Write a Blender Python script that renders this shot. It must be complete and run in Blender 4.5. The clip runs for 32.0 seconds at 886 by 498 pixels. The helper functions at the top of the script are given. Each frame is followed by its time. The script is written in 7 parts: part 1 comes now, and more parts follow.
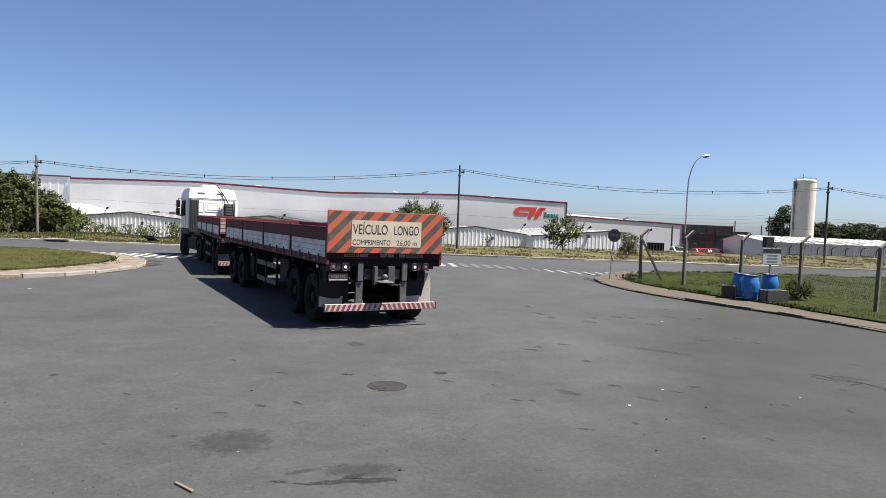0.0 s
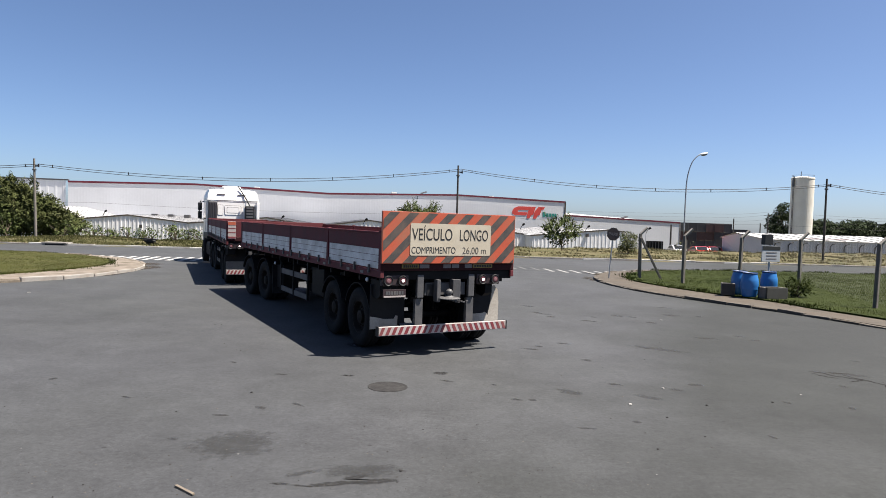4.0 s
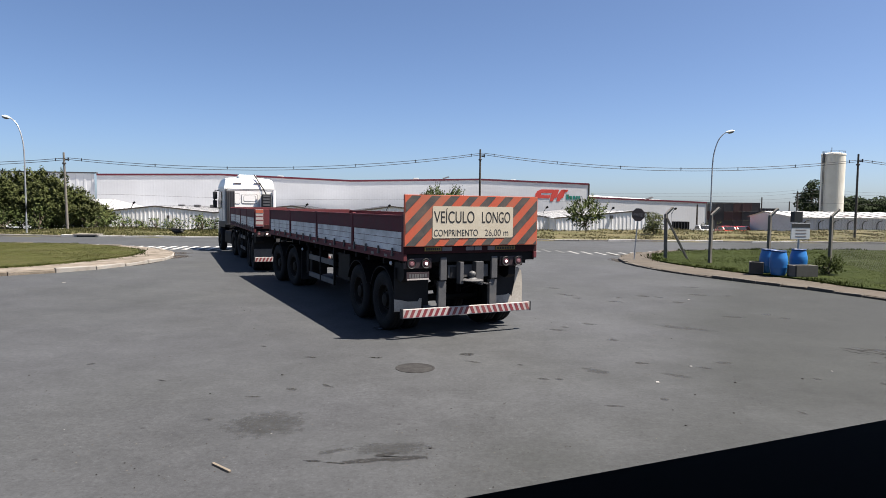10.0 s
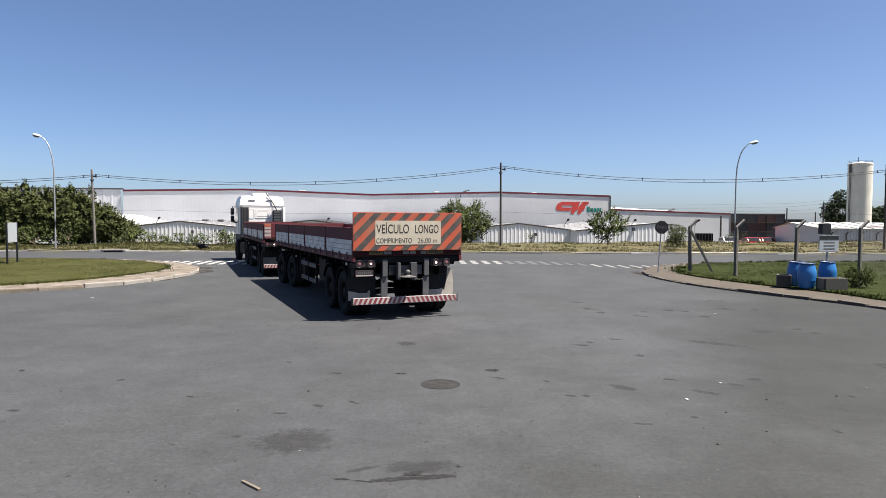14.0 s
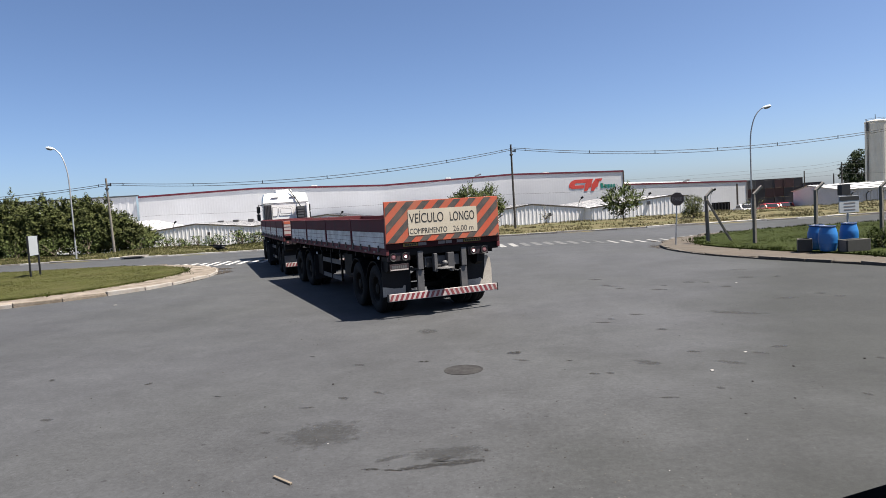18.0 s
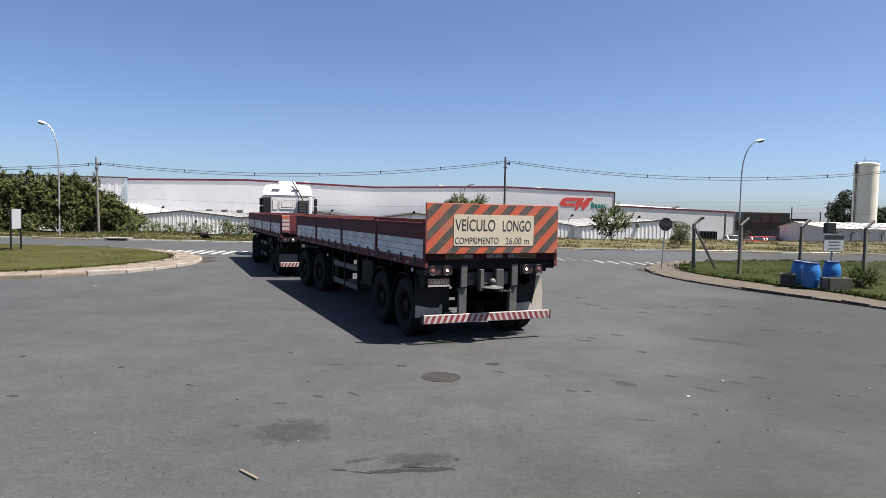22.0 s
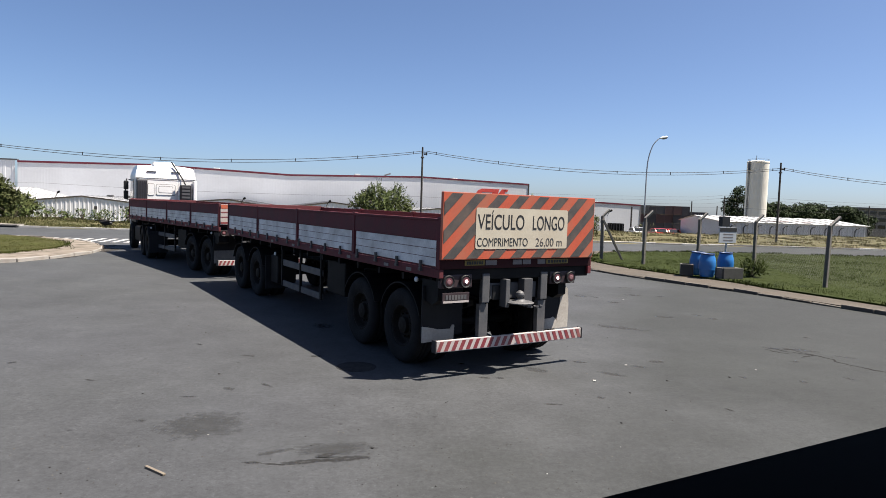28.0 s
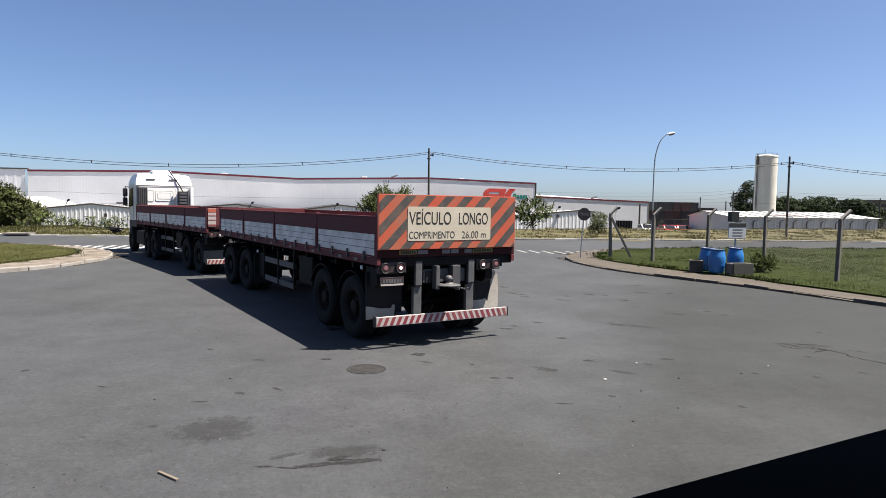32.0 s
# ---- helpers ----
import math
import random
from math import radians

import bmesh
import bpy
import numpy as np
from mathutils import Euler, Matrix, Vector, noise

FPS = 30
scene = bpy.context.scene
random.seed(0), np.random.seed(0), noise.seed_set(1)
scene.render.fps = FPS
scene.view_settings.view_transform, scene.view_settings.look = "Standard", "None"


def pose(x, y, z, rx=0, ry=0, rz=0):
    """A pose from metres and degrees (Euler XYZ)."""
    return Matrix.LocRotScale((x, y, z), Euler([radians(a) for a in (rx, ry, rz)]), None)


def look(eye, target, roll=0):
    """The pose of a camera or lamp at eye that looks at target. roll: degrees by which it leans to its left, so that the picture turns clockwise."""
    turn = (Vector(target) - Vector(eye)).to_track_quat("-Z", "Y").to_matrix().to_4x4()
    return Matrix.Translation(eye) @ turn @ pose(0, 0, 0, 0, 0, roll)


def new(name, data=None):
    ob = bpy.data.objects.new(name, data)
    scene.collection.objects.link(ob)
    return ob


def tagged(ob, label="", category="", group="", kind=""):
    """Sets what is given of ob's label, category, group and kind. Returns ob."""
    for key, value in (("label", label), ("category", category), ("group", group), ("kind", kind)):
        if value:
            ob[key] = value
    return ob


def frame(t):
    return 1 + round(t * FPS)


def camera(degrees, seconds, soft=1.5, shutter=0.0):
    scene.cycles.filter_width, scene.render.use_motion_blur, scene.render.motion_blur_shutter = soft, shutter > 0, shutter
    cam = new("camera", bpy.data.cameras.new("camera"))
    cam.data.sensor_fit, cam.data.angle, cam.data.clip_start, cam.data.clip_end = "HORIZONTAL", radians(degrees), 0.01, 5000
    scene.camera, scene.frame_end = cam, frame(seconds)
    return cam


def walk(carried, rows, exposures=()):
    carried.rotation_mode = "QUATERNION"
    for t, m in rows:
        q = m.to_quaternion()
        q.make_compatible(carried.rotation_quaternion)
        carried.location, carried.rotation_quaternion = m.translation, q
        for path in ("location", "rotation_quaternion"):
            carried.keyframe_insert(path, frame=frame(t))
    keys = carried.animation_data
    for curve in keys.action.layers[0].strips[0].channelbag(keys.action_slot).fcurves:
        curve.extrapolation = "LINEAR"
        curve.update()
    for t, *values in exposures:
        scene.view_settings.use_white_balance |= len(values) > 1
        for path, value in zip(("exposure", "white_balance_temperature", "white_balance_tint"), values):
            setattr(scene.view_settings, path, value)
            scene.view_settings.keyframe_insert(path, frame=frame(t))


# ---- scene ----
cam = camera(68.35, 32.0, soft=0.7)

# seconds, place, turn to the left, tilt, roll
CAM = (
    (0, 0.048, 0.010, 2.2630, -0.11, -2.40, -2.31),
    (0.5, 0.058, 0.005, 2.2690, -0.38, -2.27, -2.10),
    (1, 0.051, -0.000, 2.2720, -0.56, -2.23, -2.01),
    (1.5, 0.051, 0.022, 2.2620, -0.58, -2.11, -2.13),
    (2, 0.055, 0.032, 2.2550, -0.54, -1.97, -2.10),
    (2.5, 0.048, 0.022, 2.2540, -0.49, -2.03, -2.05),
    (3, 0.051, 0.006, 2.2680, -0.33, -2.29, -1.85),
    (3.5, 0.047, 0.015, 2.2620, -0.20, -2.40, -1.84),
    (5.5, 0.047, 0.032, 2.2570, -0.30, -2.23, -1.77),
    (6, 0.053, 0.028, 2.2580, -0.21, -2.36, -1.71),
    (6.5, 0.054, 0.047, 2.2530, -0.09, -2.42, -1.76),
    (7, 0.052, 0.043, 2.2550, -0.08, -2.29, -1.84),
    (7.5, 0.054, 0.031, 2.2550, 0.03, -2.33, -1.90),
    (8, 0.052, 0.043, 2.2550, 0.09, -2.44, -1.72),
    (8.5, 0.071, 0.055, 2.2580, 0.20, -2.24, -2.03),
    (9, 0.113, 0.027, 2.2594, 0.38, -2.27, 0.55),
    (9.5, 0.075, -0.028, 2.2499, 2.28, -2.61, -0.74),
    (10, 0.034, -0.029, 2.2173, 1.78, -3.71, -0.64),
    (10.5, 0.053, -0.021, 2.2360, 2.25, -2.56, -1.28),
    (11, -0.060, 0.064, 2.2300, 6.13, -2.25, -2.59),
    (11.5, -0.065, -0.012, 2.2300, 5.80, -2.41, -0.58),
    (12, -0.048, -0.018, 2.2460, 4.01, -3.69, -1.66),
    (12.5, -0.031, -0.014, 2.2500, 3.54, -3.63, -1.43),
    (13, -0.028, -0.012, 2.2450, 3.50, -2.74, -0.64),
    (13.5, -0.034, -0.015, 2.2410, 3.58, -2.31, -0.83),
    (14, -0.029, -0.033, 2.2570, 3.54, -2.59, -0.27),
    (14.5, -0.024, -0.017, 2.2520, 4.01, -3.10, -0.21),
    (16.5, -0.039, -0.016, 2.2430, 4.55, -3.03, -0.58),
    (17, -0.028, -0.017, 2.2570, 4.64, -3.29, 1.48),
    (17.5, -0.031, -0.005, 2.2480, 4.40, -3.64, 2.03),
    (18, -0.022, -0.019, 2.2562, 4.71, -3.75, 3.44),
    (18.5, -0.025, -0.018, 2.2532, 4.45, -3.71, 2.60),
    (19, -0.013, 0.031, 2.2232, 5.32, -3.94, 2.82),
    (19.5, -0.041, -0.008, 2.2394, 5.35, -4.13, 2.35),
    (20, -0.035, -0.004, 2.2334, 5.19, -3.84, 0.92),
    (20.5, -0.039, -0.015, 2.2470, 4.94, -3.67, -0.33),
    (21, -0.051, -0.011, 2.2340, 4.31, -3.19, -1.82),
    (21.5, -0.039, 0.007, 2.2300, 3.68, -2.99, -1.58),
    (22, -0.024, 0.009, 2.2360, 3.86, -3.13, -1.18),
    (22.5, -0.038, 0.004, 2.2330, 3.51, -3.02, -1.23),
    (23, -0.031, 0.006, 2.2300, 3.23, -3.00, -2.39),
    (23.5, -0.030, 0.009, 2.2350, 3.43, -3.00, -1.34),
    (24, -0.035, 0.023, 2.2340, 3.42, -3.24, -1.15),
    (24.5, -0.035, 0.016, 2.2260, 3.47, -3.59, -0.72),
    (25, -0.034, 0.017, 2.2210, 2.99, -3.49, -0.16),
    (25.5, -0.035, -0.001, 2.2370, 1.45, -3.29, 2.13),
    (26, -0.019, -0.029, 2.2365, -0.87, -3.08, -1.06),
    (26.5, -0.023, -0.035, 2.2240, -2.40, -3.12, -2.48),
    (28.5, -0.011, -0.026, 2.2422, -3.61, -3.92, -1.75),
    (29, -0.008, -0.033, 2.2452, -3.30, -3.65, -1.26),
    (29.5, -0.010, -0.035, 2.2452, -3.12, -3.71, -1.23),
    (30, -0.010, -0.026, 2.2419, -3.08, -3.76, -1.07),
    (30.5, -0.009, -0.021, 2.2419, -2.76, -3.67, -0.69),
    (31, -0.015, -0.019, 2.2361, -2.75, -3.48, -0.88),
    (31.5, -0.009, -0.026, 2.2413, -2.76, -3.60, -0.99),
    (32, -0.010, -0.026, 2.2413, -2.75, -3.78, -0.83),
)
walk(cam, [(t, pose(x, y, z, 90 + tilt, roll, turn)) for t, x, y, z, turn, tilt, roll in CAM],
     exposures=((0, 1.45, 6480, 12), (32, 1.45, 6480, 12)))

# ---- daylight: high sun from the side of the yard, clear sky ----
world = bpy.data.worlds.new("sky")
scene.world = world
world.use_nodes = True
wn = world.node_tree
sky = wn.nodes.new("ShaderNodeTexSky")
sky.sky_type = "NISHITA"
sky.sun_disc = False
sky.sun_elevation = radians(63)
sky.sun_rotation = radians(93)
sky.altitude = 600
sky.air_density = 0.70
sky.dust_density = 1.7
sky.ozone_density = 5.0
wn.nodes["Background"].inputs["Strength"].default_value = 0.056
wn.links.new(sky.outputs["Color"], wn.nodes["Background"].inputs["Color"])

sun_data = bpy.data.lights.new("sun", "SUN")
sun_data.energy = 5.0
sun_data.angle = radians(0.55)
sun_data.color = (1.0, 0.93, 0.82)
sun = new("sun", sun_data)
sun.matrix_world = look((0.49 * 60, -0.055 * 60, 60), (0, 0, 0))

# ---- materials ----
AGED = 0.74  # paints are weathered and dusty; also dimmed against the exposure to deepen shadows


def mat(name, col, rough=0.7, metal=0.0, var=0.12, scale=3.0, fine=60.0, bump=0.0, dirt=None, dirt_amount=0.0,
        dirt_scale=1.5, island=0.0, spec=0.5):
    """A procedural surface: base colour with broad and fine variation, optional dirt and relief."""
    col = [c * AGED for c in col]
    dirt = dirt and [c * AGED for c in dirt]
    m = bpy.data.materials.new(name)
    m.use_nodes = True
    nt, ln = m.node_tree.nodes, m.node_tree.links
    bs = nt["Principled BSDF"]
    bs.inputs["Roughness"].default_value = rough
    bs.inputs["Metallic"].default_value = metal
    bs.inputs["Specular IOR Level"].default_value = spec
    tc = nt.new("ShaderNodeTexCoord")
    n1 = nt.new("ShaderNodeTexNoise")
    n1.inputs["Scale"].default_value = scale
    n1.inputs["Detail"].default_value = 4
    n2 = nt.new("ShaderNodeTexNoise")
    n2.inputs["Scale"].default_value = fine
    n2.inputs["Detail"].default_value = 3
    ln.new(tc.outputs["Object"], n1.inputs["Vector"])
    ln.new(tc.outputs["Object"], n2.inputs["Vector"])
    add = nt.new("ShaderNodeMath")
    add.operation = "ADD"
    ln.new(n1.outputs["Fac"], add.inputs[0])
    ln.new(n2.outputs["Fac"], add.inputs[1])
    ramp = nt.new("ShaderNodeMapRange")
    ramp.inputs["From Min"].default_value = 0.65
    ramp.inputs["From Max"].default_value = 1.35
    ramp.inputs["To Min"].default_value = 1 - var
    ramp.inputs["To Max"].default_value = 1 + var
    ln.new(add.outputs[0], ramp.inputs["Value"])
    hs = nt.new("ShaderNodeHueSaturation")
    hs.inputs["Color"].default_value = (*col, 1)
    ln.new(ramp.outputs[0], hs.inputs["Value"])
    last = hs.outputs["Color"]
    if island:
        geo = nt.new("ShaderNodeNewGeometry")
        r2 = nt.new("ShaderNodeMapRange")
        r2.inputs["To Min"].default_value = 1 - island
        r2.inputs["To Max"].default_value = 1 + island
        ln.new(geo.outputs["Random Per Island"], r2.inputs["Value"])
        h2 = nt.new("ShaderNodeHueSaturation")
        ln.new(last, h2.inputs["Color"])
        ln.new(r2.outputs[0], h2.inputs["Value"])
        last = h2.outputs["Color"]
    if dirt:
        n3 = nt.new("ShaderNodeTexNoise")
        n3.inputs["Scale"].default_value = dirt_scale
        n3.inputs["Detail"].default_value = 6
        ln.new(tc.outputs["Object"], n3.inputs["Vector"])
        r3 = nt.new("ShaderNodeMapRange")
        r3.inputs["From Min"].default_value = 0.42
        r3.inputs["From Max"].default_value = 0.68
        r3.inputs["To Max"].default_value = dirt_amount
        ln.new(n3.outputs["Fac"], r3.inputs["Value"])
        mx = nt.new("ShaderNodeMix")
        mx.data_type = "RGBA"
        ln.new(r3.outputs[0], mx.inputs[0])
        ln.new(last, mx.inputs[6])
        mx.inputs[7].default_value = (*dirt, 1)
        last = mx.outputs[2]
    ln.new(last, bs.inputs["Base Color"])
    if bump:
        bp = nt.new("ShaderNodeBump")
        bp.inputs["Strength"].default_value = min(1.0, bump)
        bp.inputs["Distance"].default_value = 0.02
        ln.new(n2.outputs["Fac"], bp.inputs["Height"])
        ln.new(bp.outputs[0], bs.inputs["Normal"])
    return m


def asphalt():
    """Old asphalt: broad tone, worn blotches, aggregate grain, sparse dark and pale specks, relief."""
    m = bpy.data.materials.new("asphalt")
    m.use_nodes = True
    nt, ln = m.node_tree.nodes, m.node_tree.links
    bs = nt["Principled BSDF"]
    bs.inputs["Roughness"].default_value = 0.84
    bs.inputs["Specular IOR Level"].default_value = 0.4
    tc = nt.new("ShaderNodeTexCoord")

    def noise_tex(scale, detail, lo, hi, a, b, rough=0.55):
        n = nt.new("ShaderNodeTexNoise")
        n.inputs["Scale"].default_value = scale
        n.inputs["Detail"].default_value = detail
        n.inputs["Roughness"].default_value = rough
        ln.new(tc.outputs["Object"], n.inputs["Vector"])
        r = nt.new("ShaderNodeMapRange")
        for k, v in (("From Min", lo), ("From Max", hi), ("To Min", a), ("To Max", b)):
            r.inputs[k].default_value = v
        ln.new(n.outputs["Fac"], r.inputs["Value"])
        return r.outputs[0], n.outputs["Fac"]

    def times(a, b):
        t = nt.new("ShaderNodeMath")
        t.operation = "MULTIPLY"
        ln.new(a, t.inputs[0])
        ln.new(b, t.inputs[1])
        return t.outputs[0]

    def specks(scale, size, a, keep):
        v = nt.new("ShaderNodeTexVoronoi")
        v.inputs["Scale"].default_value = scale
        ln.new(tc.outputs["Object"], v.inputs["Vector"])
        r = nt.new("ShaderNodeMapRange")
        for k, u in (("From Min", size * 0.6), ("From Max", size), ("To Min", a), ("To Max", 1.0)):
            r.inputs[k].default_value = u
        ln.new(v.outputs["Distance"], r.inputs["Value"])
        sp = nt.new("ShaderNodeSeparateColor")
        ln.new(v.outputs["Color"], sp.inputs[0])
        gt = nt.new("ShaderNodeMath")
        gt.operation = "GREATER_THAN"
        gt.inputs[1].default_value = keep
        ln.new(sp.outputs[0], gt.inputs[0])
        mx = nt.new("ShaderNodeMix")
        mx.inputs[2].default_value = 1.0
        ln.new(gt.outputs[0], mx.inputs[0])
        ln.new(r.outputs[0], mx.inputs[3])
        return mx.outputs[0]

    broad, _ = noise_tex(0.11, 3, 0.35, 0.65, 0.90, 1.10)
    blotch, _ = noise_tex(0.6, 8, 0.36, 0.68, 1.16, 0.76, 0.72)
    streak, _ = noise_tex(3.2, 7, 0.40, 0.72, 1.08, 0.78, 0.8)
    grain, raw = noise_tex(17.0, 8, 0.34, 0.66, 0.66, 1.34, 0.85)
    v = times(times(broad, blotch), times(streak, grain))
    v = times(v, times(times(specks(2.3, 0.07, 0.45, 0.6), specks(7.0, 0.10, 0.62, 0.55)), times(times(specks(3.1, 0.045, 1.7, 0.78), specks(9.0, 0.09, 1.5, 0.8)), times(specks(24.0, 0.22, 1.35, 0.55), specks(19.0, 0.22, 0.72, 0.6)))))
    hue, _ = noise_tex(0.16, 2, 0.4, 0.65, 0.0, 1.0)
    mx = nt.new("ShaderNodeMix")
    mx.data_type = "RGBA"
    mx.inputs[6].default_value = (0.0407, 0.0427, 0.0460, 1)
    mx.inputs[7].default_value = (0.0398, 0.0421, 0.0432, 1)
    ln.new(hue, mx.inputs[0])
    # the older, browner surfacing towards the fenced lawn; lens falloff is darkened into it too
    sx = nt.new("ShaderNodeSeparateXYZ")
    ln.new(tc.outputs["Object"], sx.inputs[0])
    wob, _ = noise_tex(0.25, 4, 0.3, 0.7, 0.0, 4.5)
    at = nt.new("ShaderNodeMath")
    slope = nt.new("ShaderNodeMath")
    slope.operation = "MULTIPLY_ADD"
    slope.inputs[1].default_value = -0.42
    ln.new(sx.outputs["Y"], slope.inputs[0])
    ln.new(sx.outputs["X"], slope.inputs[2])
    ln.new(slope.outputs[0], at.inputs[0])
    ln.new(wob, at.inputs[1])
    old = nt.new("ShaderNodeMapRange")
    for k, u in (("From Min", -0.4), ("From Max", 3.2), ("To Min", 0.0), ("To Max", 1.0)):
        old.inputs[k].default_value = u
    ln.new(at.outputs[0], old.inputs["Value"])
    mx2 = nt.new("ShaderNodeMix")
    mx2.data_type = "RGBA"
    mx2.inputs[7].default_value = (0.0208, 0.0226, 0.0214, 1)
    ln.new(old.outputs[0], mx2.inputs[0])
    ln.new(mx.outputs[2], mx2.inputs[6])
    hs = nt.new("ShaderNodeHueSaturation")
    ln.new(mx2.outputs[2], hs.inputs["Color"])
    ln.new(v, hs.inputs["Value"])
    ln.new(hs.outputs["Color"], bs.inputs["Base Color"])
    bp = nt.new("ShaderNodeBump")
    bp.inputs["Strength"].default_value = 0.3
    bp.inputs["Distance"].default_value = 0.012
    ln.new(raw, bp.inputs["Height"])
    ln.new(bp.outputs[0], bs.inputs["Normal"])
    return m


def soaked(name, col, rough, inner, outer, scale):
    """A stain soaked into asphalt: dense in the middle, ragged and thin towards its rim."""
    m = mat(name, col, rough, var=0.3, scale=6, fine=80, bump=0.2, spec=0.4)
    nt, ln = m.node_tree.nodes, m.node_tree.links
    tc = nt.new("ShaderNodeTexCoord")
    sub = nt.new("ShaderNodeVectorMath")
    sub.operation = "SUBTRACT"
    sub.inputs[1].default_value = (0.5, 0.5, 0.5)
    flat = nt.new("ShaderNodeVectorMath")
    flat.operation = "MULTIPLY"
    flat.inputs[1].default_value = (2, 2, 0)
    size = nt.new("ShaderNodeVectorMath")
    size.operation = "LENGTH"
    ln.new(tc.outputs["Generated"], sub.inputs[0])
    ln.new(sub.outputs[0], flat.inputs[0])
    ln.new(flat.outputs[0], size.inputs[0])
    n = nt.new("ShaderNodeTexNoise")
    n.inputs["Scale"].default_value = scale
    n.inputs["Detail"].default_value = 7
    n.inputs["Roughness"].default_value = 0.7
    ob = nt.new("ShaderNodeNewGeometry")
    ln.new(ob.outputs["Position"], n.inputs["Vector"])
    add = nt.new("ShaderNodeMath")
    add.operation = "MULTIPLY_ADD"
    add.inputs[1].default_value = 1.5
    ln.new(n.outputs["Fac"], add.inputs[0])
    ln.new(size.outputs["Value"], add.inputs[2])
    r = nt.new("ShaderNodeMapRange")
    for k, v in (("From Min", 0.75 + inner), ("From Max", 0.75 + outer), ("To Min", 1.0), ("To Max", 0.0)):
        r.inputs[k].default_value = v
    ln.new(add.outputs[0], r.inputs["Value"])
    bare = nt.new("ShaderNodeBsdfTransparent")
    mx = nt.new("ShaderNodeMixShader")
    ln.new(r.outputs[0], mx.inputs[0])
    ln.new(bare.outputs[0], mx.inputs[1])
    ln.new(nt["Principled BSDF"].outputs[0], mx.inputs[2])
    ln.new(mx.outputs[0], nt["Material Output"].inputs["Surface"])
    return m


M_ASPHALT = asphalt()
M_SOAK = soaked("soaked_oil", (0.026, 0.026, 0.026), 0.85, 0.0, 0.75, 14)
M_FAINT = soaked("faint_oil", (0.0515, 0.0533, 0.0550), 0.88, -0.5, 0.8, 7)
M_SCUFF = soaked("tyre_scuff", (0.049, 0.050, 0.0505), 0.9, -0.55, 0.75, 9)
M_STAIN = mat("oil_stain", (0.034, 0.033, 0.033), 0.85, var=0.5, scale=9, fine=60, bump=0.4, dirt=(0.050, 0.049, 0.047), dirt_amount=0.7, dirt_scale=8, spec=0.2)
M_LIME = mat("white_kerb_paint", (0.60, 0.585, 0.55), 0.9, var=0.2, scale=4, fine=40, bump=0.3, dirt=(0.35, 0.32, 0.28), dirt_amount=0.8, dirt_scale=2)
M_PAINTWORN = mat("worn_road_paint", (0.30, 0.30, 0.29), 0.85, var=0.25, scale=4, fine=50, dirt=(0.12, 0.12, 0.115), dirt_amount=0.9, dirt_scale=3)
M_PAINTGONE = mat("almost_gone_road_paint", (0.125, 0.127, 0.125), 0.85, var=0.3, scale=4, fine=50, dirt=(0.07, 0.072, 0.07), dirt_amount=0.95, dirt_scale=3)
M_PAINT = mat("road_paint", (0.52, 0.52, 0.50), 0.8, var=0.15, scale=4, fine=50, dirt=(0.25, 0.24, 0.23), dirt_amount=0.7, dirt_scale=5)
M_KERB = mat("kerb_concrete", (0.125, 0.108, 0.088), 0.92, var=0.2, scale=2, fine=40, bump=0.4, dirt=(0.045, 0.038, 0.03), dirt_amount=0.8, dirt_scale=2.5)
M_KERBWHITE = mat("limewashed_kerb", (0.34, 0.325, 0.30), 0.9, var=0.2, scale=4, fine=40, bump=0.3, dirt=(0.25, 0.22, 0.19), dirt_amount=0.8, dirt_scale=4)
M_PATH = mat("pavement_concrete", (0.086, 0.072, 0.054), 0.95, var=0.35, scale=1.5, fine=30, bump=0.4, dirt=(0.08, 0.06, 0.042), dirt_amount=0.85, dirt_scale=1.6)
M_PALEPATH = mat("pale_pavement_concrete", (0.235, 0.20, 0.16), 0.95, var=0.4, scale=1.5, fine=30, bump=0.4, dirt=(0.095, 0.076, 0.053), dirt_amount=0.95, dirt_scale=1.6)
M_SOIL = mat("grass_soil", (0.029, 0.039, 0.008), 0.95, var=0.4, scale=1.2, fine=25, bump=0.5, spec=0.1, dirt=(0.040, 0.050, 0.011), dirt_amount=0.7, dirt_scale=0.8)
M_SOILDRY = mat("sunburnt_grass_soil", (0.058, 0.062, 0.018), 0.95, var=0.4, scale=1.2, fine=25, bump=0.5, spec=0.1, dirt=(0.080, 0.074, 0.030), dirt_amount=0.7, dirt_scale=0.7)
M_VERGE = mat("rough_verge_blades", (0.092, 0.092, 0.034), 0.85, var=0.35, scale=1.0, fine=20, island=0.3, spec=0.15)
M_DRYSOIL = mat("dry_ground", (0.125, 0.108, 0.057), 0.95, var=0.4, scale=0.6, fine=12, bump=0.5, spec=0.15, dirt=(0.078, 0.084, 0.032), dirt_amount=0.8, dirt_scale=0.35)
M_GRASS = mat("grass_blades", (0.036, 0.051, 0.009), 0.85, var=0.35, scale=1.0, fine=20, island=0.15, spec=0.1)
M_GRASSPALE = mat("sunburnt_grass_blades", (0.072, 0.078, 0.021), 0.85, var=0.4, scale=0.8, fine=20, island=0.2, spec=0.1, dirt=(0.092, 0.084, 0.034), dirt_amount=0.6, dirt_scale=0.5)
M_DRYGRASS = mat("dry_grass_blades", (0.165, 0.145, 0.072), 0.9, var=0.35, scale=0.5, fine=15, island=0.15, spec=0.15)
M_LEAF = mat("leaves", (0.090, 0.104, 0.034), 0.7, var=0.3, scale=0.7, fine=10, island=0.18, spec=0.15)
M_LEAFDEEP = mat("deep_leaves", (0.066, 0.080, 0.026), 0.75, var=0.25, scale=0.7, fine=10, island=0.2, spec=0.1)
